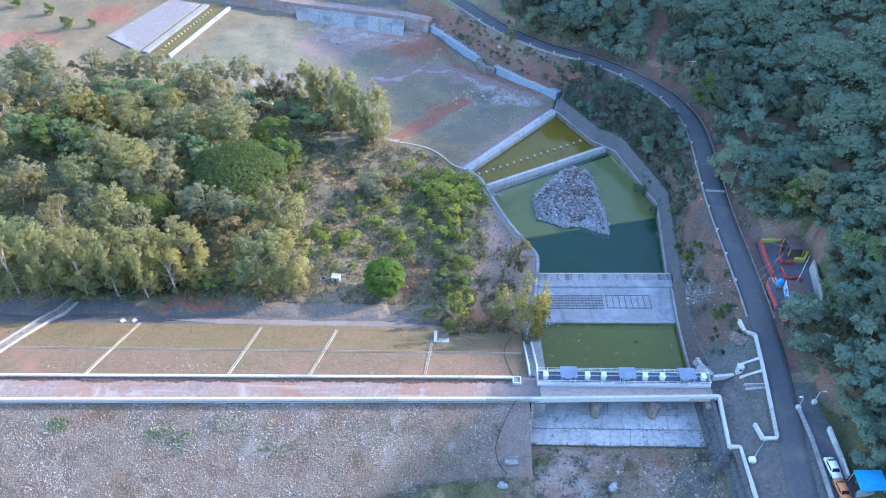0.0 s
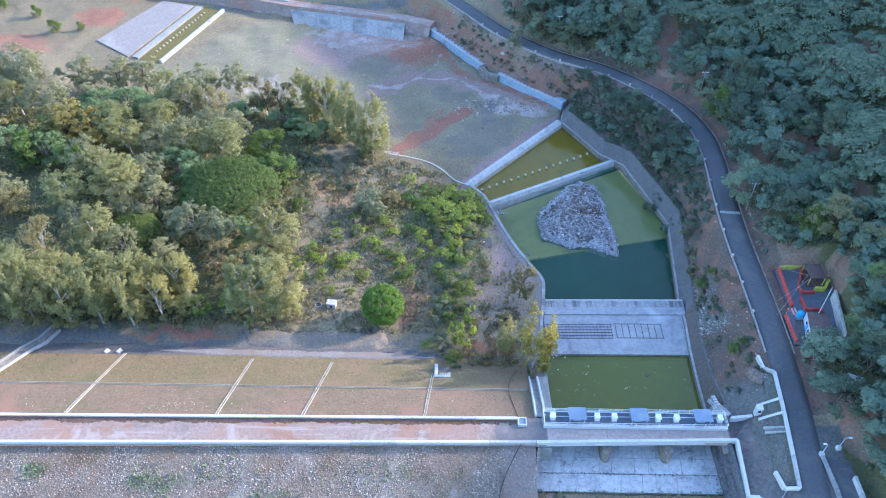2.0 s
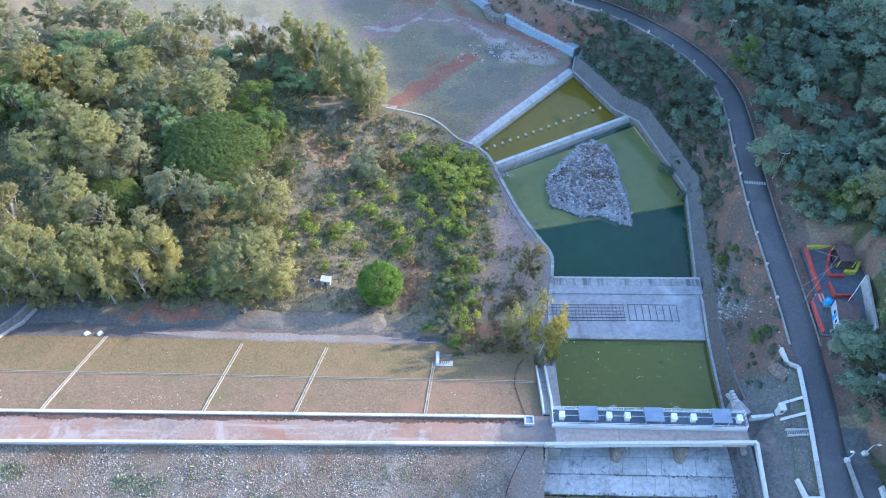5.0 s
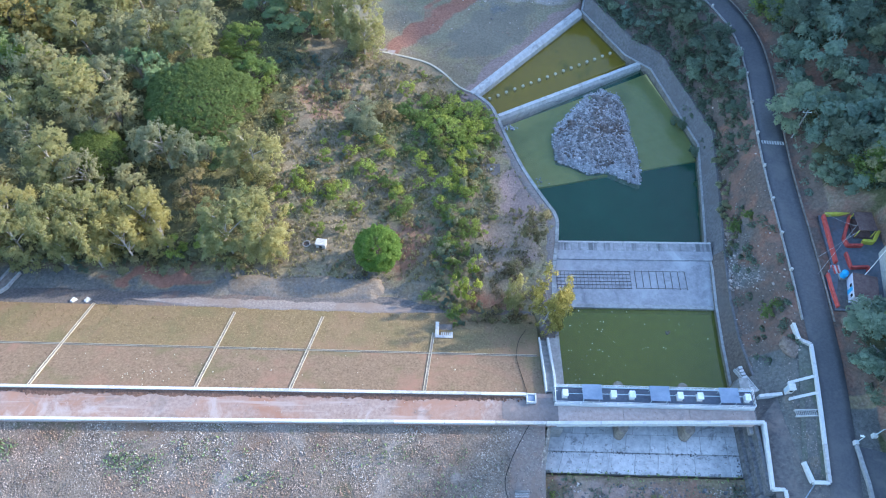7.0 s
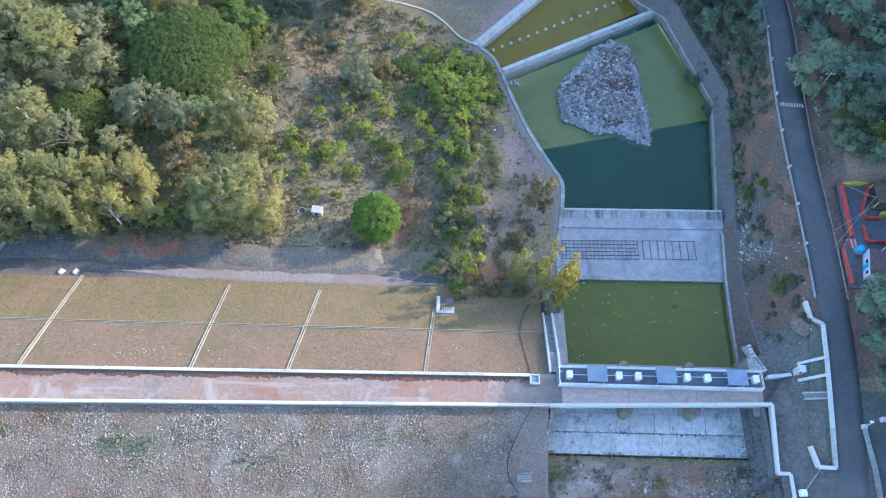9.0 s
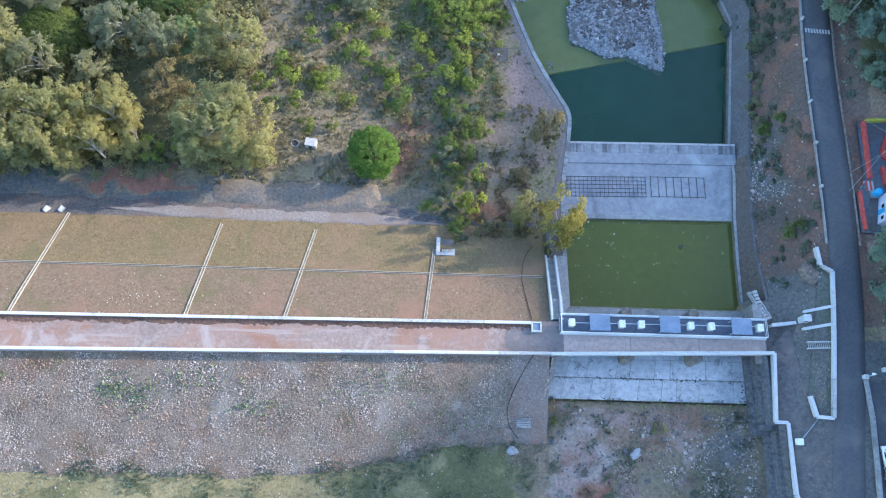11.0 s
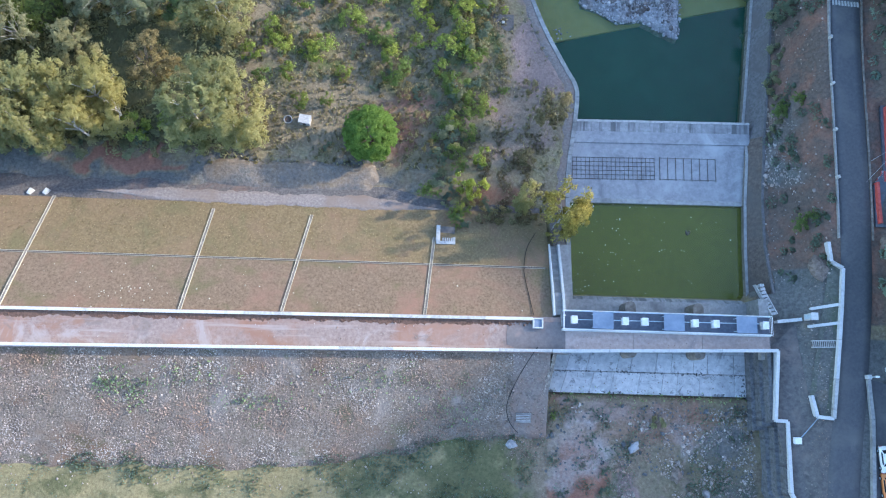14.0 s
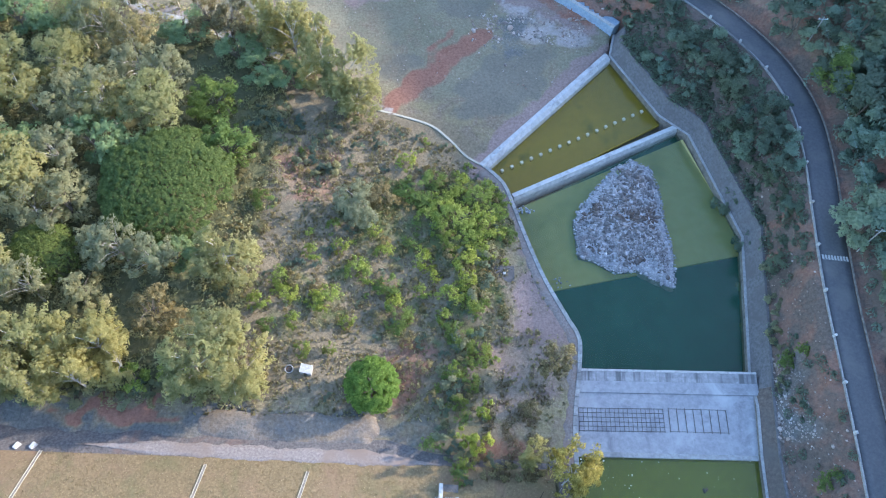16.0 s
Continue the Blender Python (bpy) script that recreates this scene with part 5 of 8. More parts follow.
def road_at(y, off, rise=0.0):
    """A point beside the road, off metres to the left of its middle, at the y of the plan (south of its bend)."""
    k = min(range(len(ROADC)), key=lambda i: abs(ROADC[i][1] - y))
    return (ROADC[k][0] + nr[k].x * off, ROADC[k][1] + nr[k].y * off, ROADC[k][2] + rise)


# low stone edging along the valley side and a drain kerb along the hill side
for off, name, mat, prof, lab in ((2.8, "road_edging", "concrete", [(-0.15, -0.6), (0.15, -0.6), (0.13, 0.3), (-0.13, 0.3)], "low grey stone edging beside the road"),
                                  (-2.75, "road_kerb", "masonry", [(-0.14, -0.4), (0.14, -0.4), (0.14, 0.16), (-0.14, 0.16)], "broken kerb on the hill side of the road")):
    line = [(q[0] + n_.x * off, q[1] + n_.y * off, q[2]) for q, n_ in zip(ROADC, nr) if 96 < q[1] < 300]
    tagged(part(name, sweep(bmesh.new(), line, prof), mat), lab, "kerb", kind="structure")
# short marker stones on the edging
stone = None
for k, (q, n_) in enumerate(zip(ROADC, nr)):
    if 100 < q[1] < 240 and k % 4 == 0:
        m = pose(q[0] + n_.x * 2.8, q[1] + n_.y * 2.8, q[2] + 0.3, 0, 0, k * 13)
        if stone is None:
            stone = part("marker_stone", one_box(-0.2, 0.2, -0.25, 0.25, -0.3, 0.62, 0.05), "old_white")
            stone.matrix_world = m
            tagged(stone, "short whitewashed marker stone on the road edge", "marker stone", "road marker stones")
        else:
            copy_thing(stone, m)
# painted bars across the road
for k in range(9):
    p = road_at(139.5, 2.1 - k * 0.52)
    tagged(part("road_marking", one_box(-0.17, 0.17, -0.45, 0.45, 0, 0.012, m=Matrix.Translation((p[0], p[1], p[2] + 0.135))), "old_white"), "worn white bar painted across the road", "road marking", "painted bars")

# paved yard between the bridge and the road
yard = [(51.2, 80.4), (51.2, 69.8), (53.1, 69.8), (53.1, 58.9), (55.3, 54.6), (57.6, 42), (61, 42), (58.6, 52), (59.0, 62), (59.6, 69.5), (56.2, 70.4), (55.4, 80), (55.2, 84.6), (51.0, 84.6)]
bm = bmesh.new()
vs = [bm.verts.new((x, y, height(x, y) + 0.10)) for x, y in yard]
bmesh.ops.triangulate(bm, faces=[bm.faces.new(vs)])
bmesh.ops.subdivide_edges(bm, edges=bm.edges, cuts=5, use_grid_fill=True)
for v in bm.verts:
    v.co.z = max(v.co.z, height(v.co.x, v.co.y) + 0.08)
bmesh.ops.recalc_face_normals(bm, faces=bm.faces)
tagged(part("paved_yard", bm, "tar"), "dusty paved yard at the bridge's end", "pavement", kind="structure")

# planted island with white walls and cross walls
IS = [(60.0, 94.2), (61.7, 93.2), (61.1, 87.0), (60.5, 82.0), (59.7, 76), (58.9, 70.0), (56.7, 70.2), (56.1, 73.4)]
walled("island_wall", [(x, y, height(x, y)) for x, y in [(60.0, 97.5)] + IS], 0.42, 0.85, "white", "white wall round a wedge-shaped verge", "wall", "verge walls", 6.0)
for (xa, ya), (xb, yb), w in (((57.0, 86.8), (60.9, 87.5), 0.35), ((56.6, 84.0), (60.6, 84.6), 0.35)):
    walled("cross_wall", [(xa, ya, height(xa, ya)), (xb, yb, height(xb, yb))], w, 0.55, "white", "low white wall across the verge", "wall", "verge walls", 5.0)
t = root("drain_grating", (58.4, 81.3, height(58.4, 81.3)))
for o in (-0.5, 0.5):
    bm = one_box(-1.9, 1.9, o - 0.09, o + 0.09, -0.2, 0.42, 0.02)
    part("kerb", bm, "old_white", t)
for k in range(13):
    part("bar", one_box(-1.8 + 0.3 * k - 0.05, -1.8 + 0.3 * k + 0.05, -0.4, 0.4, 0.24, 0.34, 0.01), "old_white", t)
t.rotation_euler = (0, 0, radians(2))
tagged(t, "pale barred drain grating across the verge", "grating")
bm = bmesh.new()
vs = [bm.verts.new((x, y, height(x, y) + 0.16)) for x, y in IS]
bmesh.ops.triangulate(bm, faces=[bm.faces.new(vs)])
bmesh.ops.recalc_face_normals(bm, faces=bm.faces)
tagged(part("verge", bm, "verge_soil"), "dusty wedge of ground inside white walls", "verge", kind="structure")

# guard booth
bo = root("guard_booth", (56.8, 85.5, height(56.8, 85.5)))
part("wall", one_box(-0.5, 0.5, -0.5, 0.5, -0.3, 1.95, 0.03), "white", bo)
part("roof", one_box(-0.58, 0.58, -0.58, 0.58, 1.95, 2.06, 0.03), "white", bo)
part("door", one_box(-0.54, -0.5, -0.3, 0.3, 0.0, 1.8), "steel", bo)
part("window", one_box(-0.25, 0.25, -0.54, -0.5, 1.0, 1.5), "glass_dark", bo)
tagged(bo, "small white guard booth with a flat roof", "booth")

# barrier across the yard
ba = root("barrier_gate", (53.9, 66.5, height(53.9, 66.5)))
part("counterweight", one_box(-0.55, 0.55, -0.5, 0.5, 0.7, 1.5, 0.1), "white_paint", ba)
part("stand", one_box(-0.2, 0.2, -0.2, 0.2, 0, 1.3), "blue_wall", ba)
part("boom", tube(bmesh.new(), [(0.2, 0.2, 1.35), (3.0, 3.4, 1.75)], 0.09, 6), "blue_wall", ba, "blue painted boom")
part("rest_post", tube(bmesh.new(), [(3.0, 3.4, -0.2), (3.0, 3.4, 1.7)], 0.09, 6), "white_paint", ba)
tagged(ba, "blue boom barrier with a white counterweight", "barrier")


def lamp_post(x, y, high, arm, label):
    t = root("street_lamp", (x, y, height(x, y)))
    part("plinth", one_box(-0.35, 0.35, -0.35, 0.35, -0.2, 0.9, 0.05), "white", t)
    part("pole", tube(bmesh.new(), [(0, 0, 0.8), (0, 0, high)], [0.09, 0.06], 6), "steel", t)
    part("arm", tube(bmesh.new(), [(0, 0, high), (arm * 0.5, 0, high + 0.25), (arm, 0, high + 0.3)], 0.045, 5), "steel", t)
    part("lantern", one_box(arm - 0.15, arm + 0.45, -0.15, 0.15, high + 0.2, high + 0.36, 0.04), "white_paint", t)
    return tagged(t, label, "street lamp", "lamps at the yard")


lamp_post(64.7, 76.4, 3.4, -0.7, "grey street lamp on a white plinth")
lamp_post(68.0, 77.6, 3.4, 0.7, "grey street lamp on a white plinth")


def pole(x, y, high, lean=0.0):
    t = root("utility_pole", (x, y, height(x, y)))
    t.rotation_euler = (0, radians(lean), 0)
    part("shaft", tube(bmesh.new(), [(0, 0, -0.5), (0, 0, high)], [0.16, 0.11], 7), "concrete", t)
    part("crossarm", one_box(-0.9, 0.9, -0.05, 0.05, high - 0.6, high - 0.48), "steel", t)
    for sx in (-0.8, 0, 0.8):
        part("insulator", tube(bmesh.new(), [(sx, 0, high - 0.48), (sx, 0, high - 0.25)], 0.06, 5), "white_paint", t)
    return tagged(t, "grey concrete utility pole beside the road", "utility pole", "utility poles")


for x, y in ((69.6, 140.0), (69.0, 186.0), (33.5, 222.5)):
    pole(x, y, 8.0)


def wire(a, b, sag):
    a, b = Vector(a), Vector(b)
    pts = [tuple(a.lerp(b, u) - Vector((0, 0, sag * 4 * u * (1 - u)))) for u in np.linspace(0, 1, 9)]
    return tagged(part("overhead_wire", tube(bmesh.new(), pts, 0.011, 4), "steel"), "thin overhead wire between poles", "wire", "overhead wires")


for (xa, ya), (xb, yb) in (((69.6, 140.0), (69.0, 186.0)),):
    for o in (0.0,):
        wire((xa + o, ya, height(xa, ya) + 7.7), (xb + o, yb, height(xb, yb) + 7.7), 0.7)

# side wall and parking strip on the hill side
walled("roadside_wall", [(x, y, height(x, y)) for x, y in ((64.7, 76), (65.0, 70), (64.6, 62), (64.0, 52), (63, 40))], 0.45, 0.7, "concrete", "grey roadside wall before a parking strip", "wall", "", 6.0)
bm = bmesh.new()
vs = [bm.verts.new((x, y, height(x, y) + 0.10)) for x, y in ((65.3, 76), (69.2, 75), (69.2, 62), (68.2, 42), (63.6, 42), (64.9, 62))]
bmesh.ops.triangulate(bm, faces=[bm.faces.new(vs)])
bmesh.ops.recalc_face_normals(bm, faces=bm.faces)
tagged(part("parking_strip", bm, "asphalt"), "dark asphalt parking strip", "pavement", kind="structure")
walled("compound_wall", [(x, y, height(x, y)) for x, y in ((68.5, 72.0), (68.5, 66), (68.3, 62.6))], 0.35, 1.3, "white", "pale bluish compound wall with posts", "wall", "", 3.0)


def car(x, y, turn, paint, label):
    t = root("car", (x, y, height(x, y) + 0.11), turn)
    prof = [(-1.95, 0.25), (-1.95, 0.72), (-1.85, 0.86), (-0.95, 0.95), (-0.45, 1.42), (0.85, 1.45), (1.45, 1.0), (1.9, 0.9), (1.97, 0.6), (1.95, 0.25)]
    bm = bmesh.new()
    a = [bm.verts.new((-0.82 + (0.12 if z > 1.2 else 0), y_, z)) for y_, z in prof]
    b = [bm.verts.new((0.82 - (0.12 if z > 1.2 else 0), y_, z)) for y_, z in prof]
    bm.faces.new(a), bm.faces.new(b[::-1])
    for i in range(len(prof)):
        bm.faces.new((a[i], a[(i + 1) % len(a)], b[(i + 1) % len(b)], b[i]))
    bmesh.ops.recalc_face_normals(bm, faces=bm.faces)
    bmesh.ops.bevel(bm, geom=list(bm.edges), offset=0.05, segments=2, affect="EDGES")
    part("body", bm, paint, t, smooth=True)
    g1 = bmesh.new()
    g1.faces.new([g1.verts.new(p) for p in ((-0.66, -0.96, 0.99), (0.66, -0.96, 0.99), (0.6, -0.52, 1.41), (-0.6, -0.52, 1.41))])
    part("windscreen", g1, "glass_dark", t)
    g1 = bmesh.new()
    g1.faces.new([g1.verts.new(p) for p in ((-0.6, 0.95, 1.42), (0.6, 0.95, 1.42), (0.66, 1.42, 1.06), (-0.66, 1.42, 1.06))])
    part("rear_window", g1, "glass_dark", t)
    for sx in (-1, 1):
        part("side_window", one_box(sx * 0.80 - 0.02, sx * 0.80 + 0.02, -0.7, 1.1, 1.0, 1.3), "glass_dark", t)
        for sy in (-1.25, 1.25):
            w = part("wheel", tube(bmesh.new(), [(sx * 0.70, sy, 0.3), (sx * 0.86, sy, 0.3)], 0.31, 12), "rubber", t)
            part("rim", tube(bmesh.new(), [(sx * 0.84, sy, 0.3), (sx * 0.875, sy, 0.3)], 0.19, 10), "steel", w)
        part("headlight", one_box(sx * 0.6 - 0.18, sx * 0.6 + 0.18, -1.97, -1.9, 0.62, 0.76), "white_paint", t)
        part("tail_light", one_box(sx * 0.62 - 0.15, sx * 0.62 + 0.15, 1.93, 1.985, 0.66, 0.84), "red", t)
    return tagged(t, label, "car", "parked cars")


car(66.4, 64.2, 4, "white_paint", "white hatchback parked on the dark strip")
car(66.5, 60.2, 3, "orange_paint", "orange hatchback parked on the dark strip")

# stall with a blue sheet roof
sx, sy = 70.4, 60.6
st2 = root("roadside_stall", (sx, sy, height(sx, sy)))
zr = 2.7
part("roof", prism(bmesh.new(), [(-2.4, -1.9), (2.2, -1.7), (2.5, 1.9), (-2.2, 1.8)], zr, zr + 0.08), "blue", st2, "bright blue sheet roof")
for a in (-2.0, 1.9):
    for b in (-1.5, 1.6):
        part("post", tube(bmesh.new(), [(a, b, -1.5), (a, b, zr)], 0.06, 5), "steel", st2)
part("counter", one_box(-1.7, 1.6, -1.3, -0.7, -0.6, 0.9), "old_white", st2)
tagged(st2, "roadside stall under a bright blue sheet roof", "stall")

# small white house among the trees
hx, hy = 73.0, 88.2
ho = root("white_house", (hx, hy, height(hx, hy)), -25)
part("wall", one_box(-1.2, 1.2, -1.0, 1.0, -1.6, 2.0, 0.03), "old_white", ho)
part("roof", one_box(-1.35, 1.35, -1.15, 1.15, 2.0, 2.15, 0.03), "old_white", ho)
part("parapet", one_box(-1.35, 1.35, -1.15, -1.0, 2.15, 2.35), "white", ho)
part("door", one_box(-0.4, 0.4, -1.04, -1.0, -0.4, 1.5), "blue_wall", ho)
part("window", one_box(-1.23, -1.2, -0.4, 0.4, 0.7, 1.5), "glass_dark", ho)
tagged(ho, "small weathered white house among hillside trees", "house")
walled("terrace_wall", [(x, y, height(x, y)) for x, y in ((70.6, 92.2), (71.6, 89.8), (72.0, 87.4))], 0.5, 1.0, "old_white", "rough pale terrace wall beside a small house", "wall", "", 2.0)

# shrine yard on a terrace: painted walls, steps, flat floors
terr = [(70.3, 120.8), (80.2, 121.4), (80.8, 114), (79.4, 106), (77.2, 99.6), (67.8, 100.2), (68.0, 107), (69.8, 109.4)]
zt = 2.9
tagged(part("terrace", prism(bmesh.new(), terr, 1.0, zt), "yard_paving"), "blue-grey paved terrace cut into the hillside", "terrace", kind="structure")


def painted_wall(line, thick, high, mat, label, group="shrine yard walls"):
    return walled("painted_wall", [(x, y, zt) for x, y in line], thick, high, mat, label, "wall", group, 3.2, 0.04)


painted_wall([(70.9, 120.4), (70.6, 114.0), (70.4, 109.8)], 0.45, 0.9, "red", "faded red yard wall beside the road")
painted_wall([(68.3, 107.4), (68.2, 104.0), (68.3, 100.6)], 0.35, 0.8, "red", "faded red yard wall below the steps")
painted_wall([(71.2, 120.6), (75.9, 121.0)], 0.35, 1.0, "yellow", "yellow painted end wall of the yard")
painted_wall([(75.9, 120.4), (73.3, 115.2), (73.6, 113.6), (76.4, 113.7)], 0.35, 0.9, "red", "red painted inner wall of the yard")
painted_wall([(76.6, 114.6), (78.5, 114.4), (80.2, 116.8)], 0.5, 1.1, "yellow", "yellow painted wall behind the shrine floor")
painted_wall([(72.8, 112.0), (72.9, 108.8), (76.0, 109.0), (75.9, 108.2)], 0.3, 0.9, "red", "low red wall with a white top")
painted_wall([(79.4, 112.4), (78.2, 106.2), (77.0, 100.2)], 0.4, 2.6, "old_white", "worn pale wall at the back of the yard")
sh = root("blue_shed", (72.2, 103.4, zt), -12)
part("side_wall", one_box(-1.2, -1.05, -2.0, 3.0, 0, 2.3, 0.02), "pale_blue", sh)
part("side_wall", one_box(2.85, 3.0, -2.0, 3.0, 0, 2.3, 0.02), "pale_blue", sh)
part("end_wall", one_box(-1.04, 2.84, -2.0, -1.85, 0, 2.3, 0.02), "pale_blue", sh, "lilac end wall")
part("end_wall", one_box(-1.04, 2.84, 2.85, 3.0, 0, 2.3, 0.02), "pale_blue", sh)
for wy in (-1.2, 0.9):
    part("window", one_box(-1.23, -1.2, wy - 0.3, wy + 0.3, 1.0, 1.7), "glass_dark", sh)
part("sign_board", one_box(0.4, 1.6, -2.03, -2.0, 1.2, 1.8), "grey_blue", sh)
part("roof", prism(bmesh.new(), [(-1.2, -2.0), (3.0, -2.0), (3.0, 3.0), (-1.2, 3.0)], 2.3, 2.4), "brown_floor", sh, "flat red-brown roof")
part("lower_floor", prism(bmesh.new(), [(-3.4, -3.4), (-1.25, -3.4), (-1.25, 3.2), (-2.6, 3.2)], -0.1, 0.03), "tar", sh)
part("door", one_box(-1.24, -1.2, -0.4, 0.5, 0, 1.9), "blue", sh)
tagged(sh, "pale blue-white shed with a flat red-brown roof", "shed")
wt = root("water_tank", (70.9, 107.0, zt))
bmt = tube(bmesh.new(), [(0, 0, 0.5), (0, 0, 1.6), (0, 0, 1.85), (0, 0, 1.95)], [0.62, 0.62, 0.45, 0.2], 14)
part("barrel", bmt, "blue", wt)
part("stand", one_box(-0.6, 0.6, -0.6, 0.6, 0, 0.5), "concrete", wt)
tagged(wt, "bright blue plastic water tank on a stand", "water tank")
sf = root("shrine_floor", (77.0, 117.6, zt))
part("plinth", one_box(-1.6, 1.8, -2.0, 2.2, 0, 0.4, 0.03), "brown_floor", sf)
for a in (-1.4, 1.6):
    for b in (-1.8, 2.0):
        part("post", tube(bmesh.new(), [(a, b, 0.4), (a, b, 2.6)], 0.08, 6), "yellow", sf)
part("roof", one_box(-1.6, 1.8, -2.0, 2.2, 2.6, 2.72, 0.02), "brown_floor", sf)
tagged(sf, "open roofed shrine with a brown plinth", "shrine")
fl = root("flag_pole", (73.6, 106.0, zt))
part("pole", tube(bmesh.new(), [(0, 0, 0), (0.5, 0.6, 4.5), (1.1, 1.5, 8.6)], [0.07, 0.06, 0.04], 6), "white_paint", fl)
part("foot", one_box(-0.3, 0.3, -0.3, 0.3, 0, 0.3, 0.03), "old_white", fl)
tagged(fl, "leaning white flag pole in the shrine yard", "flag pole")
for (xa, ya, za), (xb, yb, zb) in (((76.0, 116.0, 5.6), (67.6, 111.0, 3.4)), ((76.4, 118.0, 5.6), (66.6, 107.4, 3.2)), ((70.9, 120.4, 4.2), (75.2, 116.6, 5.5))):
    a_, b_ = Vector((xa, ya, za)), Vector((xb, yb, zb))
    tagged(part("rope", tube(bmesh.new(), [tuple(a_.lerp(b_, u) - Vector((0, 0, 1.2 * u * (1 - u)))) for u in np.linspace(0, 1, 7)], 0.035, 4), "old_white"), "pale rope stretched over the shrine yard", "rope", "shrine yard ropes")
ys = root("yard_steps", (68.6, 108.6, 2.6))
for k in range(9):
    part("step", one_box(-0.3 + k * 0.3, 0.0 + k * 0.3, -0.9, 0.9, -0.4, 0.06 * (k + 1)), "red" if k % 2 else "old_white", ys)
tagged(ys, "steps with red and pale treads up to the terrace", "steps")

# ---------------------------------------------------------------- the field beyond
# blue-grey wall of the field, in two lengths with a rounded bay between
for ln, lab in (([(34.6, 201.5), (22.6, 211.6), (15.5, 218.4)], "blue-grey wall with a pale coping beside the field"), ([(10.5, 223.6), (-6.6, 247), (-9, 250.4)], "blue-grey wall with a pale coping climbing to the bank")):
    t = root("field_wall", (ln[0][0], ln[0][1], -10))
    bm = sweep(bmesh.new(), [(x, y, -10) for x, y in ln], [(-2.2, -2), (1.5, -2), (1.3, 0.0), (0.7, 2.6), (-1.9, 2.6)])
    bm.transform(t.matrix_world.inverted())
    part("wall_face", bm, "blue_wall", t)
    bm = sweep(bmesh.new(), [(x, y, -10) for x, y in ln], [(0.05, 2.6), (0.8, 2.6), (0.8, 2.85), (0.05, 2.85)])
    bm.transform(t.matrix_world.inverted())
    part("coping", bm, "old_white", t)
    tagged(t, lab, "wall", kind="structure")
bay = [(15.5, 218.4), (14.6, 217.2), (12.2, 217.6), (10.6, 219.6), (9.8, 222), (10.5, 223.6)]
tagged(part("field_wall", sweep(bmesh.new(), [(x, y, -10) for x, y in bay], [(-1.2, -2), (1.0, -2), (0.8, 2.4), (-1.2, 2.4)]), "masonry"), "rounded grey bay in the field wall", "wall", kind="structure")

# sloping concrete revetment on the far bank, in panels
rv = root("revetment", (-36, 258, -10))
A, B, C, Dd = Vector((-57, 254, -10.0)), Vector((-17, 244, -10.0)), Vector((-16.5, 252.5, -5.6)), Vector((-60, 263.5, -5.6))
for i in range(9):
    for j in range(2):
        q = []
        for u, v in ((i / 9, j / 2), ((i + 1) / 9, j / 2), ((i + 1) / 9, (j + 1) / 2), (i / 9, (j + 1) / 2)):
            u = u + (0.001 if u == i / 9 else -0.001)
            q.append(A.lerp(B, u).lerp(Dd.lerp(C, u), v))
        bm = bmesh.new()
        hi = [bm.verts.new(p + Vector((0, 0, 0.1))) for p in q]
        lo = [bm.verts.new(p + Vector((0, 0, -1.2))) for p in q]
        bm.faces.new(hi), bm.faces.new(lo[::-1])
        for a in range(4):
            bm.faces.new((lo[a], lo[(a + 1) % 4], hi[(a + 1) % 4], hi[a]))
        bmesh.ops.recalc_face_normals(bm, faces=bm.faces)
        bm.transform(rv.matrix_world.inverted())
        part("panel", bm, "concrete", rv)
tagged(rv, "sloping pale concrete lining on the far bank", "revetment", kind="structure")
bank = bmesh.new()
sweep(bank, [(-175, 290, -10), (-90, 276, -10), (-60, 265.5, -10), (-16, 254.5, -10), (-6, 250, -10)], [(-7, -3), (1.2, -1), (0.2, 4.3), (-4, 4.3)])
tagged(part("far_bank", bank, "crest"), "earth bank behind the concrete lining", "embankment", kind="structure")
walled("field_parapet", [(-78, 268, -6.2), (-60, 264.5, -5.9)], 0.8, 0.6, "concrete", "grey concrete wall on the far bank", "wall", "", 9.0)

# channel with pale walls and blocks, a pale paved apron beside it
ax, ay = Vector((-84.9, 264, -9.6)), Vector((-97, 226, -9.6))
for off, w, hgt, mat, nm in ((0, 0.9, 1.0, "old_white", "pale wall along the field channel"), (10.0, 2.2, 0.5, "concrete", "broad pale sill along the field channel")):
    dvec = (ay - ax).normalized()
    nn = Vector((dvec.y, -dvec.x, 0))
    a, b = ax + nn * off, ay + nn * off
    line = [tuple(a), tuple(b)] if off else [tuple(a), tuple(b)]
    tagged(part("channel_wall", sweep(bmesh.new(), line, [(-w / 2, -1), (w / 2, -1), (w / 2, hgt), (-w / 2, hgt)]), mat), nm, "wall", kind="structure")
cw_ = [(ax + nn * 1.0), (ay + nn * 1.0), (ay + nn * 8.2), (ax + nn * 8.2)]
bm = bmesh.new()
bm.faces.new([bm.verts.new((p.x, p.y, -9.5)) for p in cw_])
bmesh.ops.recalc_face_normals(bm, faces=bm.faces)
tagged(part("channel_water", bm, "water_top"), "shallow ochre water in the field channel", "water", kind="structure")
pad = [(ax + nn * 13), (ay + nn * 13), (ay + nn * 30 + dvec * -6), (ax + nn * 26)]
tagged(part("paved_apron", prism(bmesh.new(), [(p.x, p.y) for p in pad], -10.5, -9.35), "pad"), "pale paved apron beside the channel", "pavement", kind="structure")
for k in range(16):
    p = ax.lerp(ay, 0.1 + k * 0.05) + nn * 5.6
    copy_thing(first, pose(p.x, p.y, -9.6, 0, 0, 20 + k * 3))

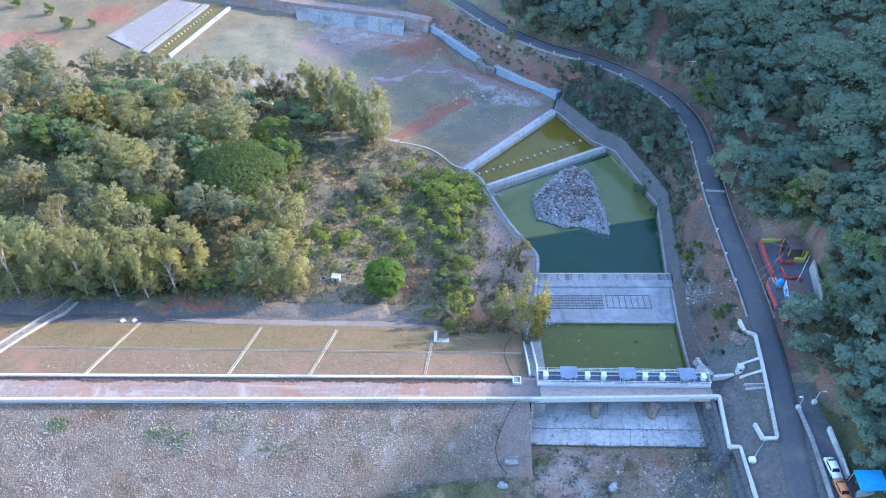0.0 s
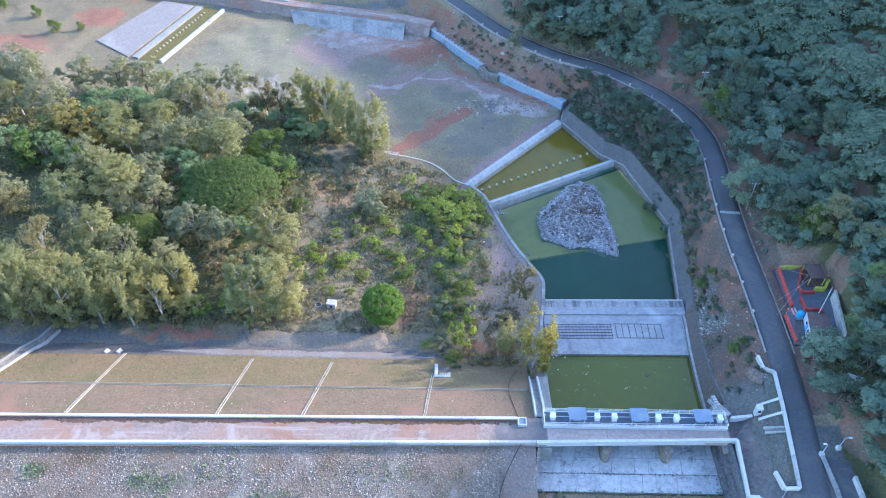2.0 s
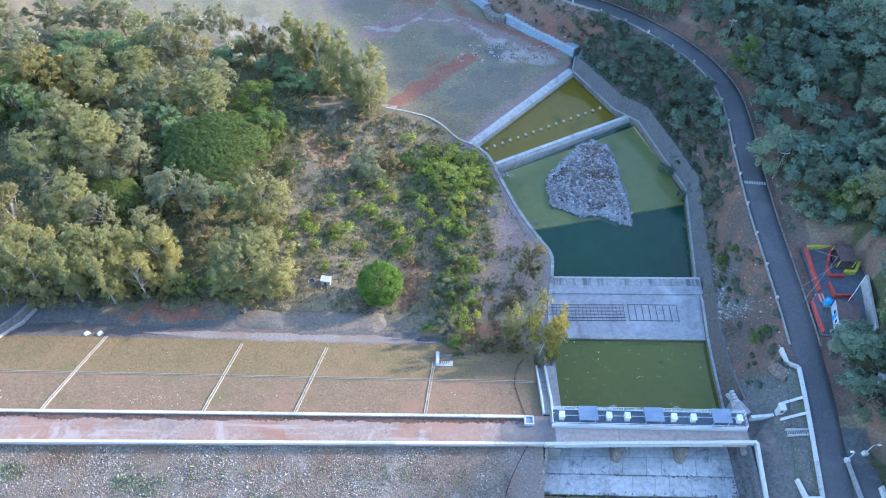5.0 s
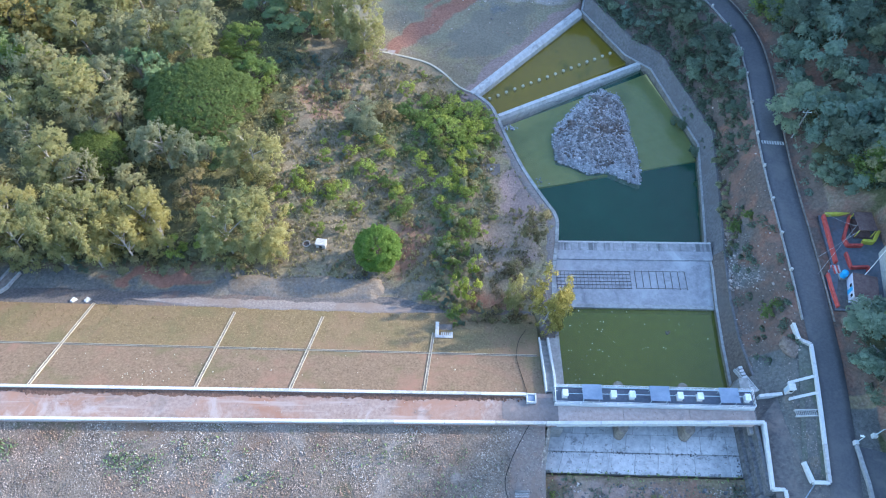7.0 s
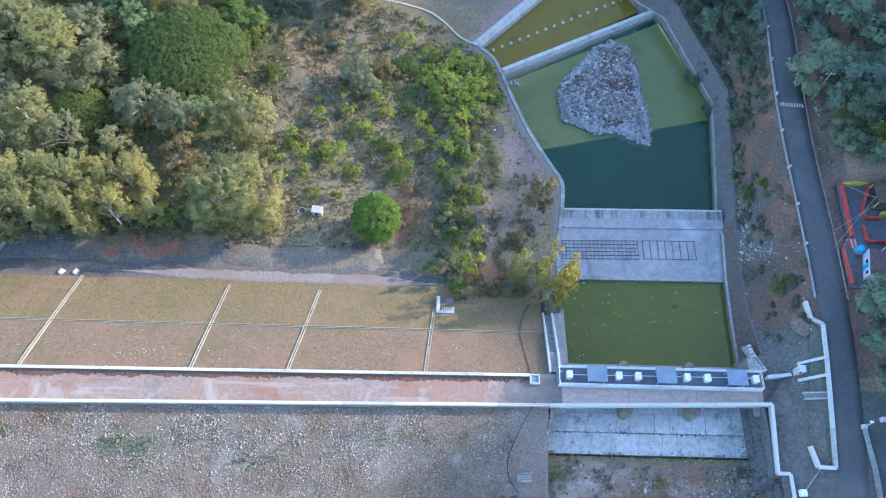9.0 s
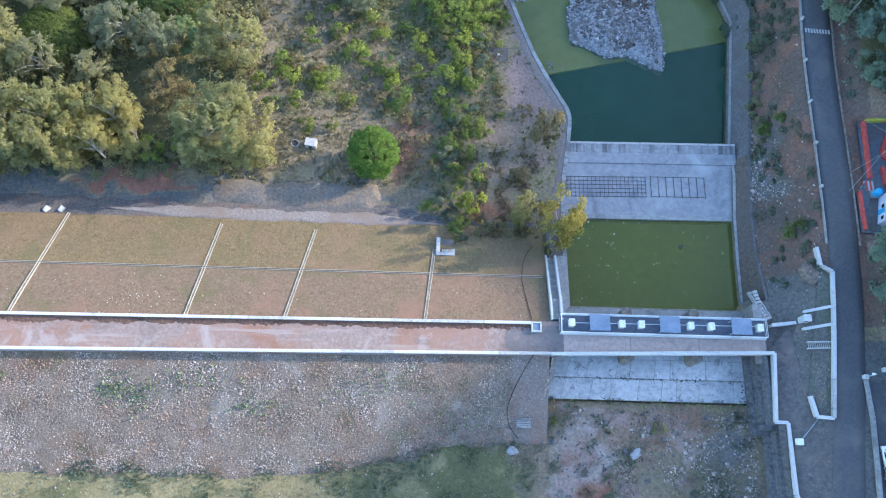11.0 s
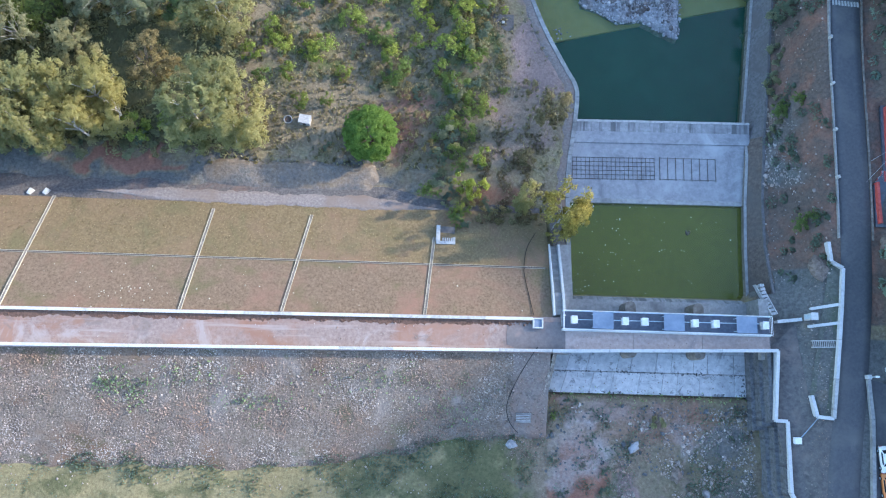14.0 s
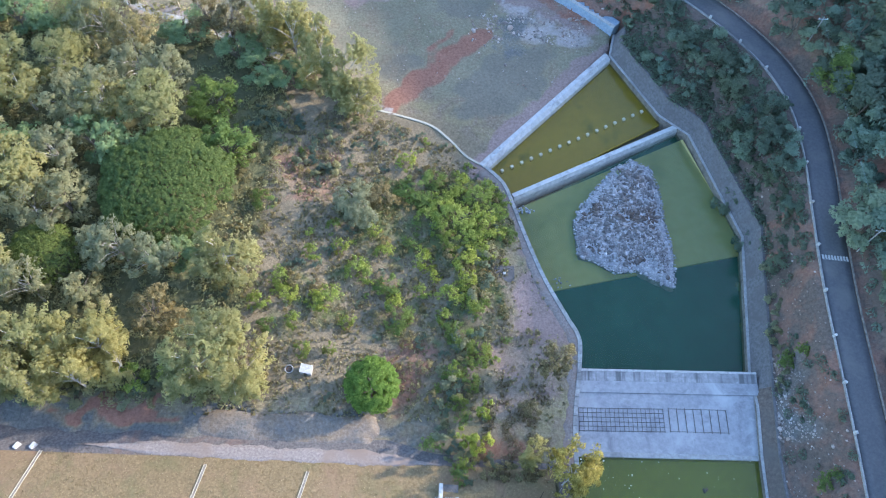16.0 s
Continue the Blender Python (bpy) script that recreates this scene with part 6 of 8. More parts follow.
# winding footpath across the field edge
fp = curve_through([(-78, 205, -9.9), (-70, 201.5, -9.9), (-60, 198.5, -9.9), (-50, 194, -9.9), (-40, 190, -9.9)], 2)
tagged(part("footpath", sweep(bmesh.new(), [(x, y, height(x, y) + 0.02) for x, y, z in fp], [(-1.0, -0.4), (1.0, -0.4), (0.9, 0.1), (-0.9, 0.1)]), "old_white"), "pale trodden footpath at the field's edge", "path", kind="structure")

# ---------------------------------------------------------------- small things in the scrub and the pit
ht = root("valve_hut", (-25.9, 118.4, height(-25.9, 118.4)), -8)
part("wall", one_box(-1.0, 1.0, -0.7, 0.7, -0.3, 1.2, 0.03), "old_white", ht)
part("roof", one_box(-1.08, 1.08, -0.8, 0.8, 1.2, 1.34, 0.04), "old_white", ht)
part("hatch", one_box(-0.3, 0.3, -0.74, -0.7, 0.2, 0.9), "dark_steel", ht)
tagged(ht, "small white valve hut in the dry scrub", "hut")
we = root("well_ring", (-29.0, 118.6, height(-29, 118.6)))
bm = bmesh.new()
for r0, r1, z0, z1 in ((0.62, 0.78, 0.3, 0.3), (0.78, 0.78, 0.3, -0.3), (0.62, 0.62, 0.3, -1.6)):
    a = [bm.verts.new((r0 * math.cos(i * math.pi / 9), r0 * math.sin(i * math.pi / 9), z0)) for i in range(18)]
    b = [bm.verts.new((r1 * math.cos(i * math.pi / 9), r1 * math.sin(i * math.pi / 9), z1)) for i in range(18)]
    for i in range(18):
        bm.faces.new((a[i], a[(i + 1) % 18], b[(i + 1) % 18], b[i]))
part("ring", bm, "concrete", we)
part("cover", tube(bmesh.new(), [(0, 0, 0.02), (0, 0, 0.08)], 0.62, 16), "dark_steel", we)
tagged(we, "concrete well ring with a dark opening", "well")
for k, (x, y) in enumerate(((-71.2, 103.6), (-68.6, 103.7))):
    s_ = root("marker_slab", (x, y, slope_z(y)), -30)
    part("slab", one_box(-0.32, 0.32, -0.5, 0.5, -0.2, 0.4, 0.05), "white", s_)
    part("foot", one_box(-0.4, 0.4, -0.58, 0.58, -0.5, 0.06), "old_white", s_)
    tagged(s_, "white marker block at the foot of the slope", "block", "marker blocks")
mp = root("concrete_pad", (8.6, 137.8, height(8.6, 137.8)))
part("pad", one_box(-1.9, 1.9, -1.6, 1.6, -0.4, 0.1), "tar", mp)
part("stub", one_box(-0.25, 0.25, -0.25, 0.25, 0.1, 0.45, 0.04), "old_white", mp)
tagged(mp, "square dusty pad with a pale stub", "pad")
ob_ = root("outlet_box", (12.4, 68.6, -4.2))
part("side", one_box(-1.2, 1.2, 0.5, 0.75, -1.4, 0.7), "concrete", ob_)
part("side", one_box(-1.2, 1.2, -0.75, -0.5, -1.4, 0.5), "concrete", ob_)
for k in range(4):
    part("slat", one_box(-1.15, 1.15, -0.5 + k * 0.26, -0.36 + k * 0.26, 0.3, 0.42), "old_white", ob_)
tagged(ob_, "small concrete outlet box with a slatted top", "outlet box")
hose = curve_through([(14.0, 79.6, 0.1), (12.6, 77.4, -0.55), (10.6, 73.6, -1.75), (9.6, 70.4, -2.85), (10.2, 67.8, -3.8), (11.6, 66.2, -4.4)], 0.8)
tagged(part("hose", tube(bmesh.new(), [(x, y, z + 0.12) for x, y, z in hose], 0.07, 5), "rubber"), "black hose lying down the stone pitching", "hose")
hose = curve_through([(13.4, 84.6, -0.2), (12.8, 88, -1.6), (12.2, 92, -3.0), (12.8, 96, -4.5), (14.4, 99, -5.5)], 0.8)
tagged(part("hose", tube(bmesh.new(), [(x, y, slope_z(y) + 0.1) for x, y, z in hose], 0.05, 5), "rubber"), "black hose lying down the grassy slope", "hose")
# small steps on the right bank
sb = root("bank_steps", (52.1, 85.9, -0.5), 14)
for k in range(9):
    part("step", one_box(-0.38, 0.38, k * 0.6, k * 0.6 + 0.42, -1.0, 0.1 - k * 0.28), "edge", sb)
for sx in (-0.46, 0.46):
    part("stringer", sweep(bmesh.new(), [(sx, 0, 0.2), (sx, 5.4, -2.3)], [(-0.07, -0.7), (0.07, -0.7), (0.07, 0.2), (-0.07, 0.2)]), "edge", sb)
tagged(sb, "narrow pale steps down the stony bank", "steps")

# ---------------------------------------------------------------- trees
def leaves(g, centres, radii, count, size, out=0.55, droop=0.0, fill=0.55, heart=None, slim=1.0):
    """Leaf clumps, each a small blade, scattered through the outer part of many small puffs. Arrays of corners and faces."""
    k = g.integers(0, len(centres), count)
    d = g.normal(size=(count, 3))
    d /= np.linalg.norm(d, axis=1)[:, None]
    d[:, 2] = np.where(d[:, 2] < -0.35, -d[:, 2] * 0.6, d[:, 2])
    r = g.uniform(fill, 1.0, count) ** 0.7
    p = centres[k] + d * radii[k] * r[:, None]
    nrm = d * out + g.normal(size=(count, 3)) * (1 - out) + np.array([0, 0, 0.55])
    nrm /= np.linalg.norm(nrm, axis=1)[:, None]
    a = np.cross(nrm, g.normal(size=(count, 3)))
    a /= np.linalg.norm(a, axis=1)[:, None] + 1e-9
    b = np.cross(nrm, a)
    s = size * g.uniform(0.55, 1.35, count)[:, None]
    w = g.uniform(0.45, 0.8, count)[:, None] * slim
    tip = np.array([0, 0, -droop])
    v = np.stack([p - a * s + b * s * w * 0.6, p - a * s * 0.2 - b * s * w, p + a * s * 1.1 + tip * s], 1)
    soft = d * 0.45 + (0 if heart is None else (p - heart[0]) / heart[1] * 0.75) + np.array([0, 0, 0.6]) + g.normal(size=(count, 3)) * 0.25
    soft /= np.linalg.norm(soft, axis=1)[:, None]
    turn = (np.cross(v[:, 1] - v[:, 0], v[:, 2] - v[:, 0]) * soft).sum(1) < 0
    v[turn] = v[turn][:, ::-1]
    return v.reshape(-1, 3), np.arange(count * 3).reshape(-1, 3), np.repeat(soft, 3, 0)


def leaf_mesh(name, v, f, n):
    """A mesh of leaf clumps shaded as the round mass they make up."""
    me = raw_mesh(name, v, f)
    me.polygons.foreach_set("use_smooth", [True] * len(me.polygons))
    me.normals_split_custom_set_from_vertices(n.tolist())
    return me


def puffs(g, n, rx, ry, rz, z0, puff, shape="dome"):
    """Centres and sizes of the small sprays that make up a crown, gathered on boughs."""
    out = []
    if shape in ("umbrella", "ball"):
        while len(out) < n:
            p = g.normal(size=3)
            p /= np.linalg.norm(p)
            if shape == "umbrella":
                r = math.sqrt((len(out) + 0.5) / n)
                a = len(out) * 2.39996 + g.uniform(-0.1, 0.1)
                edge = 1 + 0.07 * math.sin(a * 5 + 1) + 0.05 * math.sin(a * 9)
                p = np.array([r * edge * math.cos(a), r * edge * math.sin(a), max(-0.12, (1 - r ** 2.6) ** 0.6 + g.normal() * 0.06 - (0.25 * g.uniform() if r > 0.9 else 0))])
            else:
                p = p * g.uniform(0.78, 0.93)
            out.append(p * (rx, ry, rz) + (0, 0, z0))
    else:
        heads = []
        while len(heads) < max(4, n // 11):
            p = g.uniform(-1, 1, 3)
            q = np.linalg.norm(p)
            if q > 1 or q < 0.45 or (shape == "lobes" and p[2] < -0.2):
                continue
            if shape == "tall" and np.hypot(p[0], p[1]) > 0.95 - 0.4 * max(0, p[2]):
                continue
            heads.append((p, g.uniform(0.55, 1.25)))
        while len(out) < n:
            p, size = heads[int(g.integers(len(heads)))]
            sway = g.normal(size=3) * (0.17, 0.17, 0.15) * size
            if shape == "tall":
                sway[2] *= 1.7
            q = p + sway
            if np.linalg.norm(q) < 1.12:
                out.append(q * (rx, ry, rz) + (0, 0, z0))
    c = np.array(out)
    r = puff * g.uniform(0.5, 1.4, n)
    return c, np.stack([r, r, r * (1.05 if shape == "tall" else 0.8)], 1)


def tree_kind(name, seed, high, rx, rz, n_puff, puff, n_leaf, leaf, leaf_m, bark_m, shape="dome", trunk_r=0.22, lean=0.04, label="", category="tree", out=0.55, droop=0.0, slim=1.0, limbs=14):
    """One tree with its trunk and limbs and its crown, at the origin."""
    g = np.random.default_rng(seed)
    t = root(name, (0, 0, -500))
    t.location = (0, 0, 0)
    cz = high - rz
    c, r = puffs(g, n_puff, rx, rx * g.uniform(0.88, 1.12), rz, cz, puff, shape)
    c[:, :2] += g.normal(size=2) * lean * high
    v, f, nn = leaves(g, c, r, n_leaf, leaf, out, droop, 0.45, (np.array([0, 0, cz - rz * 0.2]), np.array([rx, rx, rz])), slim)
    t["spread"], t["rise"] = float(np.percentile(np.hypot(v[:, 0], v[:, 1]), 95)), float(np.percentile(v[:, 2], 99))
    crown = leaf_mesh("crown", v, f, nn)
    bm = bmesh.new()
    top = Vector((lean * high * g.normal(), lean * high * g.normal(), cz + rz * 0.3))
    mid = top * 0.5 + Vector((g.normal() * 0.25, g.normal() * 0.25, 0))
    tube(bm, [(0, 0, -0.6), (mid.x * 0.3, mid.y * 0.3, mid.z * 0.35), tuple(mid), tuple(top)], [trunk_r * 1.35, trunk_r, trunk_r * 0.75, trunk_r * 0.25], 7)
    for k in g.choice(len(c), min(len(c), limbs), replace=False):
        u = g.uniform(0.35, 0.95)
        s = Vector((0, 0, 0)).lerp(mid, u / 0.6) if u < 0.6 else mid.lerp(top, (u - 0.6) / 0.4)
        e = Vector(c[k])
        if e.z < s.z:
            s = s * max(0.3, e.z / max(s.z, 0.1) * 0.8)
        q = s.lerp(e, 0.5) + Vector((0, 0, 0.12 * (e - s).length))
        tube(bm, [tuple(s), tuple(q), tuple(e)], [trunk_r * 0.45, trunk_r * 0.28, trunk_r * 0.08], 5)
    part("trunk", bm, bark_m, t)
    mesh_part("crown", crown, leaf_m, t)
    tagged(t, label, category)
    return t


KIND = {}
EUC = "tall gum tree with a thin olive crown and pale trunk"
for i in range(5):
    KIND[f"gum{i}"] = tree_kind("gum_tree", 100 + i, 15.0 + i % 3, 5.0 + 0.5 * (i % 2), 5.8, 230, 0.72, 6200, 0.30, ("leaf_olive", "leaf_grey", "leaf_olive", "leaf_grey", "leaf_tan")[i], "pale_bark", "tall", 0.22, 0.04, label=EUC, droop=0.7, slim=0.72)
for i in range(3):
    KIND[f"broad{i}"] = tree_kind("broad_tree", 200 + i, 11.0 + i, 5.4, 4.9, 190, 0.8, 5200, 0.29, ("leaf_green", "leaf_grey", "leaf_deep")[i], "bark", "dome", 0.26, 0.04, label="broad leafy tree with a rounded crown")
KIND["lowgum"] = tree_kind("gum_tree", 120, 14.5, 4.8, 6.9, 280, 0.72, 7400, 0.29, "leaf_olive", "pale_bark", "dome", 0.24, 0.04, label="tall gum tree with olive branches hanging to the ground", droop=0.6, slim=0.75)
KIND["dome"] = tree_kind("umbrella_tree", 301, 10.0, 12.6, 4.6, 1300, 0.62, 40000, 0.27, "leaf_dome", "bark", "umbrella", 0.5, 0.0, label="great umbrella tree with a smooth dark green dome", out=0.7)
KIND["rust"] = tree_kind("rusty_tree", 303, 11, 5.4, 4.2, 170, 0.8, 5600, 0.29, "leaf_rust", "bark", "dome", 0.26, 0.03, label="tree with rust and yellow leaves")
KIND["lime"] = tree_kind("lime_tree", 304, 7.5, 3.6, 3.2, 110, 0.62, 3400, 0.23, "leaf_lime", "bark", "dome", 0.18, 0.03, label="small tree with bright yellow-green leaves")
KIND["yellow"] = tree_kind("yellowing_tree", 305, 9.5, 3.6, 5.2, 240, 0.55, 7600, 0.22, "leaf_yellow", "pale_bark", "tall", 0.13, 0.05, label="slender tree with thin yellowing leaves", droop=0.4, slim=0.8)
KIND["thin"] = tree_kind("thin_tree", 306, 9.0, 4.0, 4.0, 150, 0.55, 5000, 0.23, "leaf_thin", "bark", "dome", 0.13, 0.05, label="thin half-bare tree on the bank", droop=0.3, slim=0.7, limbs=30)
KIND["round"] = tree_kind("round_tree", 307, 8.6, 4.2, 4.2, 520, 0.52, 20000, 0.2, "leaf_round", "bark", "ball", 0.22, 0.0, label="dense round tree with bright green leaves", out=0.75)
for i in range(4):
    KIND[f"hill{i}"] = tree_kind("hill_tree", 400 + i, 5.2 + 0.7 * i, 3.0 + 0.3 * i, 2.6 + 0.25 * i, 84, 0.70, 2700, 0.25, ("leaf_hill", "leaf_hill", "leaf_bank", "leaf_hill")[i], "bark", "dome", 0.15, 0.04, label="dark green tree on the shaded hillside", limbs=6, out=0.8)
for i in range(4):
    KIND[f"shrub{i}"] = tree_kind("shrub", 500 + i, 1.7 + 0.2 * i, 1.7 + 0.2 * i, 0.85 + 0.1 * i, 40, 0.32, 760, 0.155, ("leaf_lime", "leaf_green", "leaf_bank", "leaf_scrub")[i], "bark", "lobes", 0.05, 0.02, label=("yellow-green shrub in the dry scrub", "bright green shrub in the dry scrub", "dull green shrub in the dry scrub", "grey-olive shrub in the dry scrub")[i], category="shrub", limbs=3)
KIND["thicket"] = tree_kind("thicket", 510, 2.6, 3.4, 1.5, 130, 0.42, 2600, 0.17, "leaf_lime", "bark", "lobes", 0.07, 0.02, label="spreading thicket of yellow-green leaves in the scrub", category="shrub", limbs=6)
KIND["brake"] = tree_kind("thicket", 511, 2.6, 3.4, 1.5, 130, 0.42, 2600, 0.17, "leaf_green", "bark", "lobes", 0.07, 0.02, label="spreading thicket of fresh green leaves in the scrub", category="shrub", limbs=6)
KIND["bush"] = tree_kind("bush", 520, 2.8, 1.9, 1.5, 60, 0.42, 1300, 0.19, "leaf_grey", "bark", "dome", 0.06, 0.02, label="grey-green bush in the hollow by the steps", category="shrub", limbs=4)
placed = {}


def plant(kind, x, y, scale=1.0, turn=0.0, group="", label="", sink=0.1, high=None):
    m = pose(x, y, height(x, y) - sink, 0, 0, turn)
    if kind not in placed:
        placed[kind] = ob = KIND[kind]
        ob.matrix_world = m
    else:
        ob = copy_thing(KIND[kind], m)
    ob.scale = (scale, scale, high or scale)
    if group:
        ob["group"] = group
    if label:
        ob["label"] = label
    return ob


g = random.Random(5)
WOODS = "woods below the dam"
taken = []


def wood(kind, x, y, radius, high):
    """A tree of the woods with its crown's radius and its height in metres."""
    taken.append((x, y, radius))
    k = KIND[kind]
    plant(kind, x, y, radius / k["spread"], g.uniform(0, 360), WOODS, high=high / k["rise"])


# the trees that stand out
wood("dome", -55.8, 152.0, 12.4, 10.5)
for k, x, y, r, h in (("broad0", -46, 161.4, 6.6, 8.5), ("broad0", -50, 173, 5.8, 8), ("lowgum", -42.4, 137.4, 6.6, 12.5), ("broad2", -51, 137.4, 4.4, 8), ("gum3", -60.8, 137.6, 5.0, 13), ("gum1", -55, 136.6, 4.4, 12),
                      ("broad1", -72.4, 147.2, 6.4, 11.5), ("dome", -75, 136.6, 6.3, 8.5), ("gum2", -83, 133.4, 6.8, 14), ("gum0", -86.5, 120, 6.2, 14.5), ("lowgum", -78.5, 118.4, 6.0, 14), ("lowgum", -71.6, 119.6, 6.6, 14.5), ("lowgum", -65.4, 117.6, 5.4, 13.5),
                      ("lowgum", -60, 119.8, 6.2, 14), ("thin", -52.4, 125.4, 5.0, 10), ("lowgum", -43.4, 116.2, 6.6, 16), ("lowgum", -36.6, 115.6, 6.4, 15), ("gum2", -39.6, 122.6, 5.4, 13), ("lime", -47.5, 116.6, 3.0, 6), ("lime", -54.4, 115.6, 2.8, 5),
                      ("gum0", -84.5, 151, 7.4, 14.5), ("gum1", -79, 146.6, 5.0, 12), ("gum2", -94.4, 147.4, 6.4, 14), ("broad2", -70.6, 160.5, 6.2, 10.5), ("gum0", -62, 168.6, 6.6, 14), ("gum3", -71, 171.6, 6.2, 14), ("gum1", -77.4, 169.6, 6.0, 13.5), ("gum2", -88.3, 172.6, 7.0, 14),
                      ("gum3", -94.2, 163, 6.8, 14), ("broad2", -84, 159, 5.4, 10), ("rust", -106, 176, 6.8, 14.5), ("rust", -98.5, 175, 5.4, 13), ("lime", -112, 177, 4.6, 9.5), ("broad0", -114, 167, 6.6, 11.5), ("broad2", -107, 166, 5.8, 11), ("broad0", -98, 163.6, 6.0, 11), ("broad2", -120, 170, 6.2, 11),
                      ("gum0", -92.4, 178.6, 6.8, 14), ("gum2", -80, 190, 5.8, 17), ("gum3", -75, 188.4, 6.0, 16.5), ("gum4", -69.6, 187, 5.0, 14), ("broad1", -102, 206, 6.4, 11), ("broad1", -94.6, 206.4, 5.8, 11), ("gum1", -133.4, 208, 7.0, 14), ("gum3", -126.6, 203, 6.4, 14), ("broad1", -113, 205, 6.4, 12), ("gum1", -118, 190, 6.6, 13),
                      ("broad2", -103, 194.6, 6.4, 8), ("broad2", -95, 193, 6.0, 8), ("broad2", -87, 193.4, 5.4, 8), ("broad2", -61.4, 193.4, 5.6, 7), ("thin", -54.4, 194.6, 5.2, 13), ("thin", -50.4, 192.4, 4.6, 12), ("lowgum", -42, 192, 6.0, 16.5), ("lowgum", -36, 189.4, 6.2, 17.5), ("lowgum", -29.6, 183.6, 6.0, 17), ("lowgum", -24.6, 178.6, 6.4, 17), ("lowgum", -21.6, 174.6, 4.8, 12),
                      ("broad2", -41.7, 183.4, 5.2, 6.5), ("broad2", -47.5, 187, 5.0, 6.5), ("broad2", -35.4, 181, 4.4, 6), ("gum2", -70.3, 168.6, 5.2, 13), ("gum1", -60.6, 178.6, 5.0, 12), ("gum0", -81, 178.6, 6.0, 13.5), ("gum3", -137, 198.6, 7.0, 11.5), ("broad1", -108.6, 198, 5.2, 8), ("gum4", -93, 129, 6.2, 14), ("gum0", -98.6, 120, 6.2, 14.5), ("broad1", -66, 130, 4.6, 9), ("broad0", -62, 146, 3.6, 8), ("broad2", -60, 160.6, 4.2, 8.5),
                      ("broad1", -66.6, 139.6, 3.6, 9)):
    wood(k, x, y, r, h)
for x, y, r, h in ((-83, 113.0, 5.4, 17), (-75.4, 112.4, 5.4, 17.5), (-68.6, 112.2, 5.4, 17), (-62.4, 113.8, 4.8, 14), (-56.8, 117.2, 4.0, 10), (-91, 113.2, 5.6, 17), (-99, 113.2, 5.6, 17)):
    wood("lowgum", x, y, r, h)
# the rest of the woods between them
tries = 0
while tries < 2200 and len(taken) < 132:
    tries += 1
    x, y = g.uniform(-170, -60), g.uniform(113, 206)
    if all(math.hypot(x - a, y - b) > 2.2 + 0.62 * r for a, b, r in taken):
        wood(g.choice(["gum0", "gum1", "gum2", "gum3", "gum4", "broad1", "broad2", "gum3", "broad0"]), x, y, g.uniform(3.8, 5.8), g.uniform(10, 13.5))
for k in range(24):
    plant("bush", -36 + 13 * math.sin(k * 2.1) + 0.2 * k, 185.5 - 0.62 * (13 * math.sin(k * 2.1)) + 3.4 * math.sin(k * 5.3), 0.9 + 0.5 * ((k * 3) % 5) / 4, k * 47, "wood edge bushes", "dense grey-green bush under tall trees")
for k in range(22):
    plant(("bush", "shrub2", "bush", "shrub3")[k % 4], -90 + 2.1 * k + 0.8 * math.sin(k * 3.3), 113.6 + 1.6 * math.sin(k * 1.9), 0.7 + 0.45 * ((k * 7) % 5) / 4, k * 61, "wood edge bushes", "low grey-green bush at the edge of the woods")
for k in range(20):
    plant(("bush", "shrub2")[k % 2], -34 + 9 * math.sin(k * 2.3), 167 + 5.5 * math.sin(k * 4.1) - 0.4 * 9 * math.sin(k * 2.3), 0.6 + 0.5 * ((k * 3) % 5) / 4, k * 47, "wood edge bushes", "dull green bush in the shade of the woods")
# trees between scrub and spillway
plant("round", -14.0, 115.0, 1.12, 20, label="dense round bright green tree alone in the scrub")
def bank_tree(kind, x, y, radius, high, turn, label="", on_slope=False):
    k = KIND[kind]
    ob = plant(kind, x, y, radius / k["spread"], turn, "trees on the bank", label, high=high / k["rise"])
    if on_slope:
        ob.location.z = slope_z(y) - 0.15
    return ob


bank_tree("yellow", 17.6, 100.4, 3.9, 14.5, 0, "tall slender yellow-leaved tree leaning over the basin wall", True).rotation_euler = (radians(-9), radians(4), 0)
bank_tree("lowgum", 11.7, 104.0, 2.6, 11.5, 40, "slender olive tree on the bank below the slope", True)
bank_tree("lime", 3.8, 105.6, 2.1, 9.0, 10, "", True)
bank_tree("lime", 4.8, 111.0, 1.6, 6.5, 60)
bank_tree("lime", 1.8, 106.6, 1.6, 6.5, 140)
bank_tree("thin", 16.0, 119.8, 3.6, 11.5, 80)
bank_tree("thin", 12.6, 112.4, 2.0, 3.6, 20)
plant("gum3", -18.6, 151.6, 0.95, 30, "trees on the bank", "olive tree standing in the scrub", high=0.42)
plant("thin", -16.0, 154.0, 0.9, 30, "trees on the bank", "grey-olive tree standing in the scrub", high=0.6)
